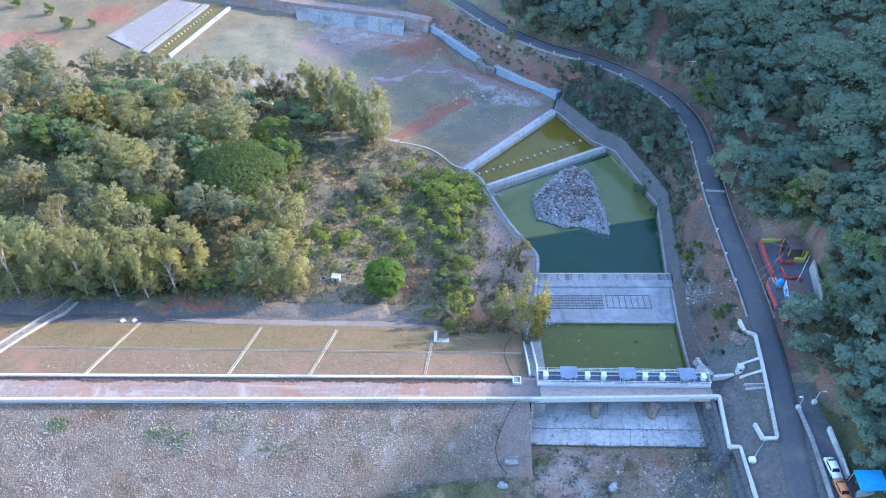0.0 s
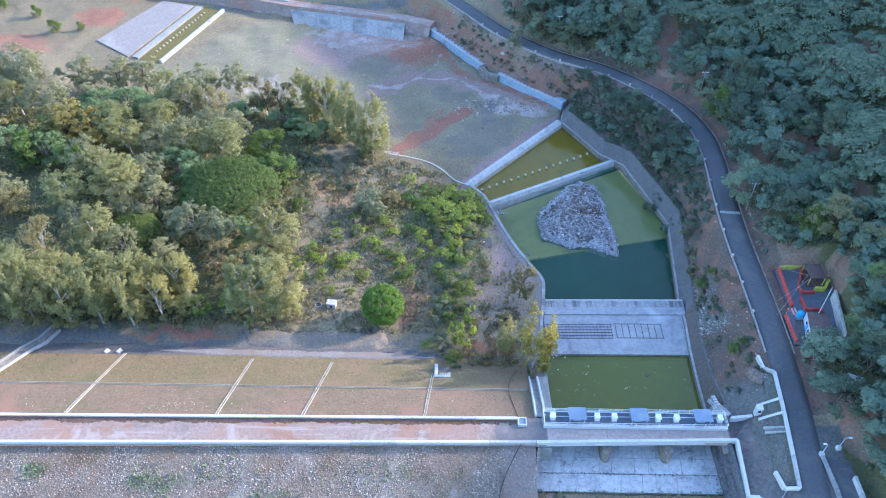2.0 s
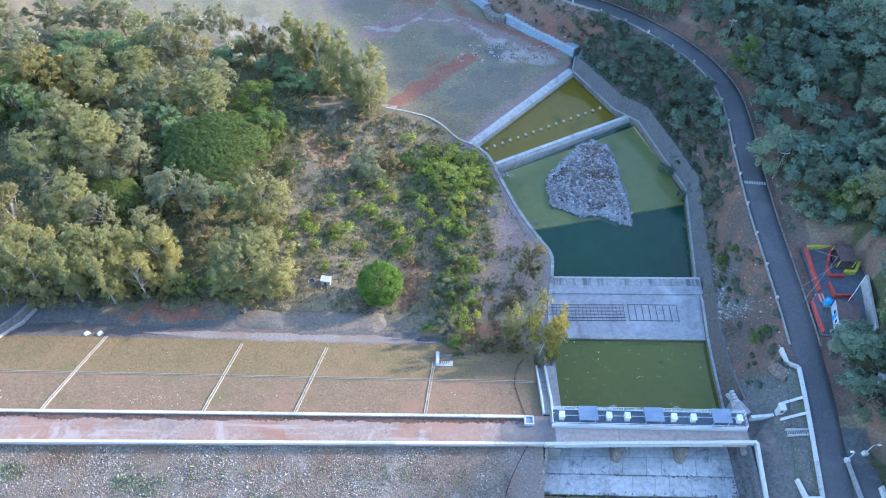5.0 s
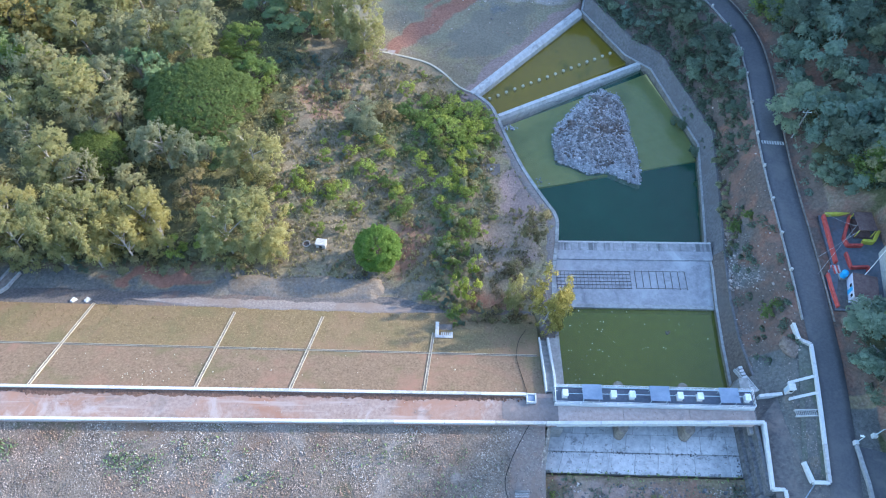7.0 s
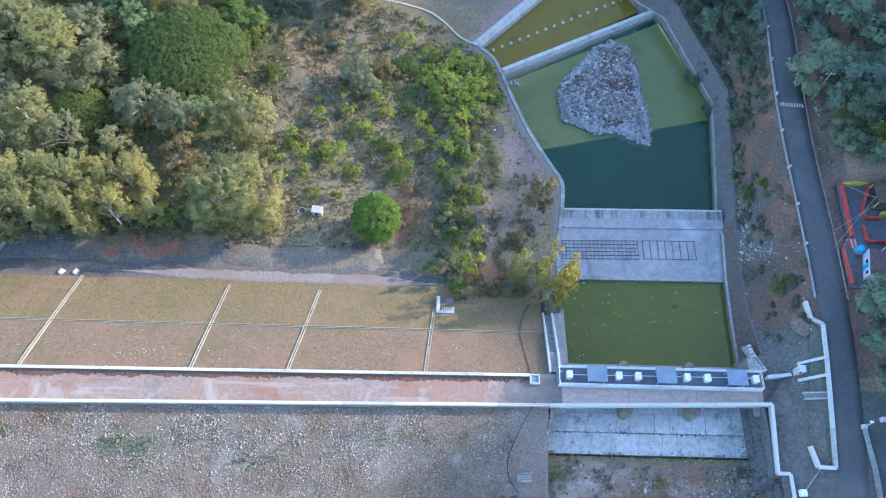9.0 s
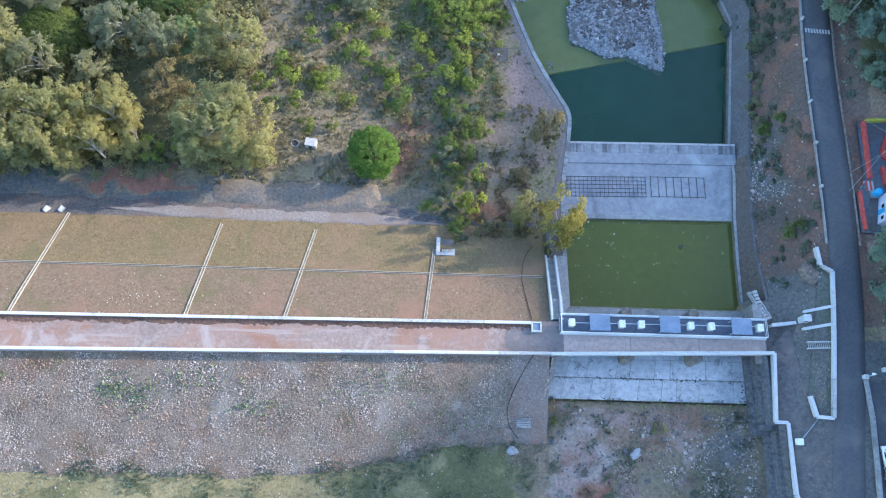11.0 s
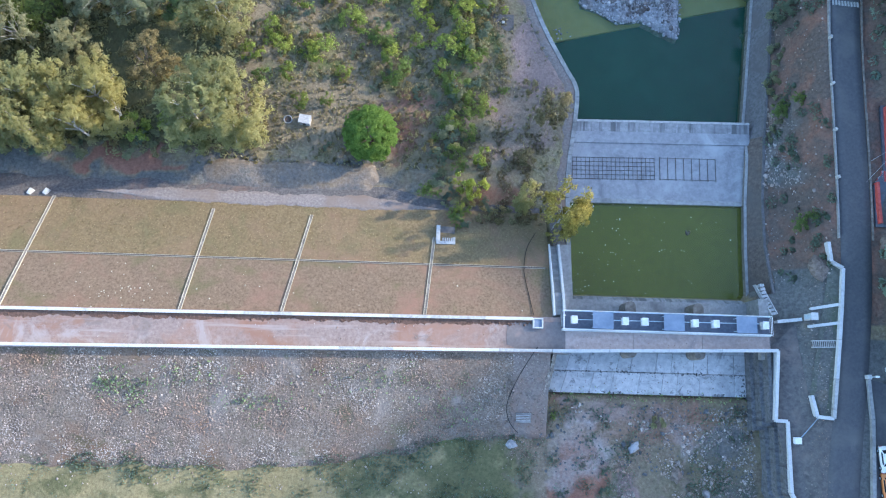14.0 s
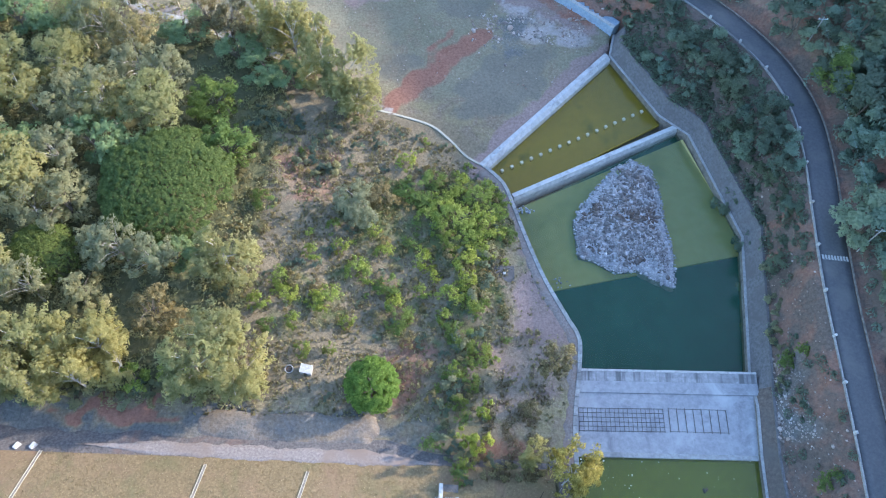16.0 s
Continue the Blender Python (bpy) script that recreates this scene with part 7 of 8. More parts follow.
# thickets in the scrub
for k, (x, y, r, green) in enumerate(((-8.4, 156.2, 4.8, 1), (-5.2, 158.4, 2.6, 1), (-19.1, 138.4, 2.5, 0), (-16.8, 136.6, 2.0, 0), (-22.2, 143.1, 1.9, 0), (-13.0, 135.1, 2.7, 1), (-10.8, 128.4, 3.3, 1), (-11.6, 131.4, 2.0, 0), (-25.2, 131.2, 2.4, 0), (-19.6, 127.7, 1.6, 0), (-33.0, 136.0, 2.2, 0), (-31.4, 132.6, 2.5, 0),
                                      (-23.5, 132.0, 2.8, 0), (-27.4, 141.2, 2.0, 0), (-38.2, 152.6, 2.7, 1), (-6.6, 140.4, 2.6, 0), (0.0, 148.8, 4.6, 0), (-3.4, 151.8, 3.4, 0), (5.4, 147.3, 3.6, 0), (3.8, 154.1, 3.3, 0), (0.4, 157.4, 2.6, 0), (-0.9, 132.8, 3.0, 0), (1.4, 139.6, 3.2, 0), (4.6, 141.6, 2.4, 0), (0.4, 125.5, 3.0, 1), (-0.7, 118.5, 2.2, 1), (3.9, 121.3, 2.6, 1),
                                      (9.0, 145.4, 2.2, 1), (8.4, 154.4, 2.0, 0), (-10.8, 162.6, 2.4, 0), (-22.4, 122.3, 1.4, 1), (-27.1, 121.8, 1.8, 1), (-2.4, 128.6, 1.8, 0), (-6.4, 133.6, 1.7, 0), (-1.6, 143.8, 2.4, 1), (2.6, 130.8, 2.0, 0), (2.6, 116.2, 1.9, 1), (0.6, 112.6, 1.8, 1), (-3.0, 146.4, 2.4, 0), (2.8, 144.6, 2.6, 0), (7.2, 150.6, 2.2, 0), (-6.2, 150.0, 2.4, 0), (-1.2, 154.2, 2.4, 0), (5.8, 157.2, 1.8, 0), (1.8, 135.4, 2.2, 0), (-4.4, 136.8, 1.6, 0), (-14.0, 142.0, 2.0, 0), (-29.4, 127.4, 1.8, 0), (-36.0, 131.0, 2.2, 0), (-34.0, 126.6, 1.8, 1), (-16.6, 146.4, 1.8, 0), (-24.0, 147.4, 1.6, 0))):
    plant("brake" if green else "thicket", x, y, r / KIND["thicket"]["spread"], k * 73, "scrub thickets", high=0.75 + 0.1 * r / 2)

for k in range(34):
    plant(("bush", "shrub2", "shrub1", "shrub2")[k % 4], float(np.interp(k, [0, 10, 34], [-1.6, -0.6, 3.6])) + 2.4 * math.sin(k * 2.4), 103.4 + k * 1.2, 0.6 + 0.5 * ((k * 7) % 5) / 4, k * 51, "hollow bushes", "dull green bush in the hollow along the bank")
for kind, x, y, s in (("shrub1", 0.6, 100.8, 0.9), ("shrub1", 1.6, 102.2, 1.0), ("bush", 0.9, 103.4, 0.7), ("shrub2", 2.4, 101.0, 0.8), ("bush", 2.6, 103.8, 0.7), ("shrub3", 5.6, 101.6, 0.8), ("shrub3", 8.0, 102.4, 0.9), ("shrub2", 6.8, 104.0, 0.8), ("shrub3", 10.8, 101.8, 0.8), ("shrub3", 13.2, 103.0, 0.9), ("shrub3", 4.2, 104.4, 0.7)):
    plant(kind, x, y, s, x * 77, "thicket at the slope's foot").location.z = slope_z(y) - 0.12
# shrubs in the scrub
spots = []
while len(spots) < 190:
    x, y = g.uniform(-44, 20), g.uniform(111, 172)
    if y > 176 - 0.55 * (x + 18) or (9 < x and y < 150 and g.random() < 0.9) or x > 21 - max(0, y - 124) * 0.33 - 2.5 or (x < -30 and y < 124):
        continue
    dense = 1.0 if (-10 < x < 9 and y > 136) else (0.5 if (-1 < x < 7 and y > 109) else (0.6 if y > 124 else 0.25))
    if g.random() > dense or math.hypot(x + 14, y - 115.4) < 5 or math.hypot(x + 25.9, y - 118.4) < 2.5:
        continue
    if all(math.hypot(x - a, y - b) > 1.1 for a, b in spots):
        spots.append((x, y))
        plant(g.choice(["shrub0", "shrub2", "shrub2", "shrub2", "shrub1", "shrub3", "shrub3", "shrub3"]), x, y, g.uniform(0.3, 0.85), g.uniform(0, 360), "scrub shrubs")

# bushes in the pit
for x, y, s, kind in ((34.0, 68.4, 0.62, "bush"), (19.4, 71.8, 0.35, "shrub2"), (20.8, 71.4, 0.3, "shrub2"), (25.9, 60.4, 0.5, "shrub2"), (25.6, 57.4, 0.55, "shrub2"), (26.0, 54.6, 0.5, "shrub2"), (46, 66, 0.4, "shrub2"), (17.5, 69.0, 0.4, "shrub1"), (13.6, 67.4, 0.4, "shrub1")):
    plant(kind, x, y, s, x * 31, "pit bushes", "dark low bush on the pit floor")
plant("shrub1", 33.2, 163.2, 0.62, 40, "", "green weeds growing on the rubble heap").location.z = -11.2
# hillside trees
HILL = "hillside trees"
hill = []


def on_hill(kind, x, y, s):
    hill.append((x, y, s))
    plant(kind, x, y, s, g.uniform(0, 360), HILL)


for k, x, y, s in (("broad1", 84.0, 117.0, 0.75), ("broad0", 78.0, 125.6, 0.7), ("broad0", 71.8, 175.2, 0.8), ("broad1", 80.5, 125.0, 0.9), ("hill3", 84.0, 111.6, 1.4), ("hill2", 77.5, 150, 1.2), ("hill3", 93, 164, 1.5), ("broad2", 82.0, 104.0, 0.8), ("hill2", 79.4, 91, 1.5), ("hill1", 74.6, 75.0, 1.4),
                   ("hill2", 78.4, 80, 1.3), ("hill3", 73.2, 70.4, 1.1), ("broad2", 74.0, 96.0, 0.62), ("hill2", 75.8, 133.6, 1.2), ("hill3", 71.8, 126.5, 0.8)):
    on_hill(k, x, y, s)
for x, y, sc in ((73.5, 124.6, 0.8), (77.2, 124.4, 0.9), (84.6, 121, 1.2), (86, 115.6, 1.3), (84.6, 106.6, 1.2), (83, 100.6, 1.2), (71.6, 129.6, 0.7), (82.4, 113.4, 0.8), (82.2, 117.6, 0.8), (81.6, 109.2, 0.7), (80.4, 104.8, 0.7), (79.6, 101.4, 0.7)):
    on_hill("hill1", x, y, sc)
tries = 0
spare = []
while len(hill) < 560 and tries < 34000:
    tries += 1
    y = g.uniform(48, 262)
    x = g.uniform(20, 150)
    d, s, _ = near(ROAD, np.array([x]), np.array([y]))
    if math.hypot(x - 65, y - 211) < 6 or math.hypot(x - 61.5, y - 201) < 4 or math.hypot(x - 78, y - 214) < 2 or s[0] < 0 or d[0] < 4.9 + (4.9 if y < 82 else 0) or d[0] > 62 or (67 < x < 82 and 98 < y < 122) or (66 < x < 74 and 56 < y < 66) or (70 < x < 75 and 85 < y < 92):
        continue
    if rough(np.array([x]), np.array([y]), 24, 311)[0] > 0.22 and g.random() < 0.75:
        continue
    if all(math.hypot(x - a, y - b) > 1.6 + 1.5 * r for a, b, r in hill):
        sc = g.choice([g.uniform(0.8, 1.2), g.uniform(1.1, 1.75)])
        if d[0] < 24:
            on_hill(g.choice(["hill0", "hill1", "hill2", "hill3", "hill0", "hill1"]), x, y, sc)
        else:
            hill.append((x, y, sc))
            spare.append((x, y, sc))
# higher up the hill nobody could count them: their crowns in one mass
gh = np.random.default_rng(9)
cs, rs, wt_ = [], [], []
for x, y, sc in spare:
    z0 = height(x, y)
    for k in range(15):
        a, u = k * 2.4 + x, (k + 0.5) / 15
        rr = 3.0 * sc * math.sqrt(u) * gh.uniform(0.8, 1.1)
        cs.append((x + rr * math.cos(a), y + rr * math.sin(a), z0 + sc * (2.6 + 2.6 * math.sqrt(max(0, 1 - u)) * gh.uniform(0.8, 1.15))))
        rs.append(1.15 * sc * gh.uniform(0.7, 1.2))
cs, rs = np.array(cs), np.array(rs)[:, None] * (1, 1, 0.85)
far_wood = mesh_part("hillside_wood", leaf_mesh("hillside_wood", *leaves(gh, cs, rs, 900 * len(spare), 0.38, 0.8)), "leaf_hill")
tagged(far_wood, "dense dark woods covering the shaded hillside", "woods", kind="stuff")
# trees and bushes on the bank between wall and road
bank_spots = []
for x, y, s in ((58, 165.6, 1.1), (54.6, 157.6, 0.9), (55, 177, 0.9), (57.5, 172, 0.8), (57, 148.5, 0.75), (60.6, 158, 0.8), (60, 170, 0.9), (50, 186, 0.9), (46, 191, 0.8), (52.6, 183, 0.8), (44, 197, 0.7), (40.6, 203, 0.7), (58.6, 140, 0.6), (61, 150, 0.6)):
    plant("hill2", x, y, s, g.uniform(0, 360), "bank trees", "dark bushy tree on the bank above the wall")
tries = 0
while len(bank_spots) < 30 and tries < 4000:
    tries += 1
    x, y = g.uniform(34, 66), g.uniform(139, 214)
    d, s, _ = near(ROAD, np.array([x]), np.array([y]))
    dw, sw, _ = near(RIGHT, np.array([x]), np.array([y]))
    if s[0] < 0 and sw[0] > 0 and d[0] > 4.6 and dw[0] > 3.2 and all(math.hypot(x - a, y - b) > 2.6 for a, b in bank_spots):
        bank_spots.append((x, y))
        plant(g.choice(["hill0", "hill2", "hill1"]), x, y, g.uniform(0.4, 0.85), g.uniform(0, 360), "bank trees", "dark bushy tree on the bank above the wall")
for k in range(18):
    plant("bush", 55.6 + 0.05 * k + 1.3 * math.sin(k * 2.7), 117.5 + 1.35 * k, 0.55 + 0.3 * ((k * 7) % 5) / 4, k * 53, "bank bushes", "dark grey-green bush on the stony bank")
for x, y, s in ((57.4, 100.6, 0.85), (58.6, 101.6, 0.6), (56.8, 121.2, 0.95), (58.6, 122.4, 0.75)):
    plant("shrub1", x, y, s * 1.3, g.uniform(0, 360), "bank trees", "green bush on the stony bank")
for x, y, s in ((28, 226, 0.7), (36, 219, 0.6), (20, 222, 0.5), (-139, 244.7, 0.45), (-131, 247, 0.3), (-150, 256, 0.4), (-165, 262, 0.5)):
    plant("broad1" if x > 0 else "broad0", x, y, s, g.uniform(0, 360), "far trees", "small green tree beyond the field")
for k in KIND.values():
    if k not in placed.values():
        for o in (*k.children_recursive, k):
            bpy.data.objects.remove(o)


def undergrowth(name, pts, size, count, leaf, mat, label, category, seed):
    """Low growth scattered over the ground, as one mesh."""
    gg = np.random.default_rng(seed)
    pts = np.asarray(pts)
    z = terrain(pts[:, 0], pts[:, 1])
    c = np.stack([pts[:, 0], pts[:, 1], z + size * 0.25], 1)
    r = np.repeat((size * gg.uniform(0.5, 1.4, len(c)))[:, None], 3, 1) * (1, 1, 0.7)
    ob = mesh_part(name, leaf_mesh(name, *leaves(gg, c, r, count, leaf, 0.5)), mat)
    return tagged(ob, label, category, kind="stuff")


gg = np.random.default_rng(77)
P = gg.uniform((18, 46), (150, 270), (9000, 2))
d, s, _ = near(ROAD, P[:, 0], P[:, 1])
ok = (s > 0) & (d > 4.2 + 5.1 * (P[:, 1] < 82)) & (d < 62) & ~((P[:, 0] > 67) & (P[:, 0] < 81.5) & (P[:, 1] > 98.5) & (P[:, 1] < 122))
undergrowth("hill_undergrowth", P[ok & (np.hypot(P[:, 0] - 65, P[:, 1] - 211) > 5) & (rough(P[:, 0], P[:, 1], 24, 311) < 0.22)][:3200], 1.4, 76000, 0.36, "leaf_hill", "dark bushes covering the shaded hillside", "undergrowth", 1)
P = gg.uniform((-46, 110), (20, 175), (5000, 2))
ok = (P[:, 1] < 175 - 0.55 * (P[:, 0] + 18)) & (P[:, 0] < 19 - np.clip(P[:, 1] - 124, 0, None) * 0.33) & (np.hypot(P[:, 0] + 25.9, P[:, 1] - 118.4) > 2)
thin = gg.uniform(size=len(P)) < np.where((P[:, 0] > 9.5) & (P[:, 1] < 143), 0.25, np.where(P[:, 1] > 122, 1.0, 0.45))
ok &= thin & (rough(P[:, 0], P[:, 1], 8, 40) + gg.normal(size=len(P)) * 0.3 > -0.25)
undergrowth("scrub", P[ok][:1500], 0.4, 30000, 0.16, "leaf_brush", "low olive scrub on the dry ground", "scrub", 2)
undergrowth("dry_scrub", P[ok][1500:2300], 0.32, 16000, 0.14, "leaf_dry", "dry brown brush between the shrubs", "scrub", 3)
P = gg.uniform((-168, 111), (-36, 206), (3000, 2))
undergrowth("wood_floor_growth", P[:2200], 1.2, 60000, 0.32, "leaf_grey", "dark low growth under the trees", "undergrowth", 4)
P = gg.uniform((0, 92), (64, 245), (12000, 2))
d, s, _ = near(ROAD, P[:, 0], P[:, 1])
dw, sw, _ = near(RIGHT, P[:, 0], P[:, 1])
ok = (s < 0) & (sw > 0) & (d > 3.8) & (dw > 2.2)
undergrowth("bank_growth", P[ok & (((P[:, 1] > 138) & ((P[:, 1] < 206) | (gg.uniform(size=len(P)) < 0.3))) | (gg.uniform(size=len(P)) < 0.3 * (rough(P[:, 0], P[:, 1], 9, 37) > -0.1)))][:820], 1.0, 36000, 0.26, "leaf_bank", "dark bushes on the stony bank", "undergrowth", 5)

# ---------------------------------------------------------------- stones and small growth
ph = (1 + 5 ** 0.5) / 2
ICO_V = np.array([(-1, ph, 0), (1, ph, 0), (-1, -ph, 0), (1, -ph, 0), (0, -1, ph), (0, 1, ph), (0, -1, -ph), (0, 1, -ph), (ph, 0, -1), (ph, 0, 1), (-ph, 0, -1), (-ph, 0, 1)], float) / math.hypot(1, ph)
ICO_F = np.array([(0, 11, 5), (0, 5, 1), (0, 1, 7), (0, 7, 10), (0, 10, 11), (1, 5, 9), (5, 11, 4), (11, 10, 2), (10, 7, 6), (7, 1, 8), (3, 9, 4), (3, 4, 2), (3, 2, 6), (3, 6, 8), (3, 8, 9), (4, 9, 5), (2, 4, 11), (6, 2, 10), (8, 6, 7), (9, 8, 1)])


OCT_V = np.array([(1, 0, 0), (-1, 0, 0), (0, 1, 0), (0, -1, 0), (0, 0, 1), (0, 0, -1)], float)
OCT_F = np.array([(0, 2, 4), (2, 1, 4), (1, 3, 4), (3, 0, 4), (2, 0, 5), (1, 2, 5), (3, 1, 5), (0, 3, 5)])


def stones(name, P, sizes, material, label, category, seed, flat=0.65, kind="stuff", small=False):
    """Broken stones, each a rough lump of its own, joined into one mesh."""
    gg = np.random.default_rng(seed)
    n = len(P)
    SV, SF = (OCT_V, OCT_F) if small else (ICO_V, ICO_F)
    m = len(SV)
    v = SV[None] * gg.uniform(0.7, 1.25, (n, m, 1)) * sizes[:, None, None] * np.stack([gg.uniform(0.7, 1.3, n), gg.uniform(0.7, 1.3, n), gg.uniform(flat * 0.7, flat * 1.3, n)], 1)[:, None]
    a = gg.uniform(0, 6.283, n)
    c, s = np.cos(a)[:, None], np.sin(a)[:, None]
    v = np.stack([v[..., 0] * c - v[..., 1] * s, v[..., 0] * s + v[..., 1] * c, v[..., 2]], -1) + P[:, None]
    f = (SF[None] + m * np.arange(n)[:, None, None]).reshape(-1, 3)
    ob = mesh_part(name, raw_mesh(name, v.reshape(-1, 3), f), material)
    return tagged(ob, label, category, kind=kind)


gg = np.random.default_rng(12)


def face_z(x, y):
    top = upstream_line(x) - 0.25
    return -0.55 - (top - y) * (13.05 / (top - 40))


P = gg.uniform((-88, 56), (10.6, 78.6), (44000, 2))
keep = rough(P[:, 0], P[:, 1], 16, 31) + 0.5 * rough(P[:, 0], P[:, 1], 5, 32) + gg.normal(size=len(P)) * 0.7 > -0.3
P = P[keep]
bare = (face_z(P[:, 0], P[:, 1]) > terrain(P[:, 0], P[:, 1]) + 0.05) | (gg.uniform(size=len(P)) < 0.05)
P = P[bare]
z = np.maximum(face_z(P[:, 0], P[:, 1]), terrain(P[:, 0], P[:, 1]))
stones("pitching_stones", np.column_stack([P, z + 0.02]), gg.uniform(0.07, 0.17, len(P)) * np.where(gg.uniform(size=len(P)) < 0.015, 1.7, 1), "stone", "loose grey and pinkish stones on the dam face", "stones", 5, 0.75, small=True)

P = gg.uniform((10.5, 62), (15.8, 78.6), (700, 2))
top_ = upstream_line(P[:, 0]) - 0.25
stones("ramp_stones", np.column_stack([P, np.maximum(-0.55 - (top_ - P[:, 1]) * (6.45 / (top_ - 60)), terrain(P[:, 0], P[:, 1])) + 0.03]), gg.uniform(0.05, 0.15, len(P)), "stone", "loose pale stones on the earth ramp", "stones", 8, 0.7, small=True)
P = np.column_stack([16.9 - 1.5 * np.linspace(0, 1, 26) + gg.normal(size=26) * 0.08, 79 - 6.6 * np.linspace(0, 1, 26)])
stones("edge_stones", np.column_stack([P, -0.35 - 0.36 * (79 - P[:, 1]) - 0.1 + gg.normal(size=26) * 0.03]), gg.uniform(0.16, 0.28, 26), "stone", "row of rough stones edging the floor", "stones", 9)

# rubble island in the middle pool
ISLE = [(23.2, 151.9), (25.2, 156), (28.2, 160), (32.1, 165.0), (36.2, 167.4), (39.4, 166.0), (41.0, 161.4), (41.4, 152), (42.4, 145), (41.6, 138.4), (38.4, 139.8), (34.6, 141.8), (30.6, 141.2), (26.8, 143.4), (23.8, 144.2), (23.6, 148)]
xs, ys = np.meshgrid(np.arange(21.5, 44, 0.4), np.arange(136.5, 169, 0.4))
dI, _, _ = near([(x, y, 0) for x, y in ISLE + ISLE[:1]], xs, ys)
dI = np.where(inside(ISLE, xs, ys), dI, -dI)
zI = -11.3 + np.where(dI > 0, 2.6 * (1 - np.exp(-dI / 3.0)), dI * 2.6) + 0.28 * rough(xs, ys, 4, 41) + 0.2 * rough(xs, ys, 1.3, 42) * (dI > 0.3)
isle = mesh_part("rubble_island", grid_mesh("rubble_island", xs, ys, zI), "rock")
tagged(isle, "heap of pale grey rubble standing in the water", "rubble heap")
P = gg.uniform((22, 137), (43, 168), (16000, 2))
dP, _, _ = near([(x, y, 0) for x, y in ISLE + ISLE[:1]], P[:, 0], P[:, 1])
ok = inside(ISLE, P[:, 0], P[:, 1]) | (dP < 0.35)
P, dP = P[ok][:5200], dP[ok][:5200]
zP = -11.27 + 2.6 * (1 - np.exp(-dP / 3.0)) + 0.28 * rough(P[:, 0], P[:, 1], 4, 41)
size = gg.uniform(0.10, 0.30, len(P)) * np.where(gg.uniform(size=len(P)) < 0.10, 1.9, 1)
core = dP + gg.normal(size=len(P)) * 0.5 + 0.9 * rough(P[:, 0], P[:, 1], 7, 43) > 1.7
stones("island_rubble", np.column_stack([P, zP])[core], size[core], "rubble_dark", "loose brown-grey rubble covering the heap", "rubble", 6)
stones("island_rim_stones", np.column_stack([P, zP])[~core], size[~core] * 0.8, "rock", "pale stones round the heap's edge", "rubble", 7)

# loose stones in the pit, on the bank and on the field
def scatter(name, lo, hi, n, s0, s1, mat, label, seed, test=None):
    g2 = np.random.default_rng(seed)
    P = g2.uniform(lo, hi, (n * 3, 2))
    if test is not None:
        P = P[test(P[:, 0], P[:, 1])]
    P = P[:n]
    s = g2.uniform(s0, s1, len(P)) * np.where(g2.uniform(size=len(P)) < 0.07, 2.0, 1)
    stones(name, np.column_stack([P, terrain(P[:, 0], P[:, 1]) + s * 0.15]), s, mat, label, "stones", seed)


scatter("pit_stones", (14, 46), (50, 71), 2600, 0.05, 0.19, "stone", "scattered pale stones on the pit floor", 61, lambda x, y: rough(x, y, 6, 36) + 0.05 * (x - 36) > 0.05)
onbank = lambda x, y: (near(ROAD, x, y)[1] < 0) & (near(ROAD, x, y)[0] > 3.6) & (near(RIGHT, x, y)[1] > 0) & (near(RIGHT, x, y)[0] > 1.6)
scatter("ridge_stones", (26.6, 52.4), (29.8, 63), 420, 0.04, 0.13, "stone", "pale gravel heaped in a low ridge", 68)
scatter("pit_clods", (14, 60), (50, 71.5), 420, 0.06, 0.22, "dark_masonry", "dark clods of earth on the pit floor", 69)
scatter("bank_stones", (50, 90), (66, 205), 700, 0.06, 0.20, "stone", "scattered pale stones on the bank", 62, onbank)
scatter("verge_stones", (-14, 204), (46, 250), 420, 0.12, 0.4, "stone", "loose stones on the brown earth bank", 67, onbank)
scatter("bank_rubble", (53, 108), (58, 122), 500, 0.08, 0.22, "stone", "patch of pale rubble on the bank", 63, onbank)
scatter("field_stones", (-80, 184), (30, 246), 420, 0.08, 0.24, "stone", "scattered stones on the field", 64, lambda x, y: (near(RIGHT, x, y)[1] < 0) & (y > 180 - 0.3 * x))
scatter("rubble_stones", (2, 197), (28, 206), 420, 0.10, 0.34, "stone", "pale rubble strewn over the field's corner", 59, lambda x, y: (near(RIGHT, x, y)[1] < 0) & (near(RIGHT, x, y)[0] > 1.5) & (rough(x, y, 7, 58) > -0.1))
scatter("slope_stones", (-80, 96), (10, 106), 10, 0.1, 0.2, "stone", "a few pale stones at the slope's foot", 65)


P = gg.uniform((-80, 85), (14, 92), (90, 2))
P[:40] = gg.normal(size=(40, 2)) * (3.5, 1.0) + (-52, 86.2)
stones("slope_pebbles", np.column_stack([P, np.interp(P[:, 1], [84, 92.7, 102], [0.02, -3.18, -6.6])]), gg.uniform(0.05, 0.14, len(P)), "cream", "pale stones lying on the slope", "stones", 66)


def boulder(x, y, r, seed, label):
    gg = np.random.default_rng(seed)
    bm = bmesh.new()
    bmesh.ops.create_icosphere(bm, subdivisions=3, radius=r)
    for v in bm.verts:
        d = v.co.normalized()
        k = 1 + 0.5 * noise.noise(d * 1.3 + Vector((seed, 0, 0))) + 0.3 * abs(noise.noise(d * 2.6 + Vector((0, seed, 0)))) + 0.12 * noise.noise(d * 5 + Vector((0, 0, seed)))
        v.co = Vector((v.co.x * k * 1.2, v.co.y * k * 0.9, v.co.z * k * 0.62))
    ob = part("boulder", bm, "rock" if label.startswith("pale") else "boulder", smooth=False)
    ob.matrix_world = pose(x, y, height(x, y) + r * 0.15, 0, 0, seed * 40)
    return tagged(ob, label, "boulder", "boulders")


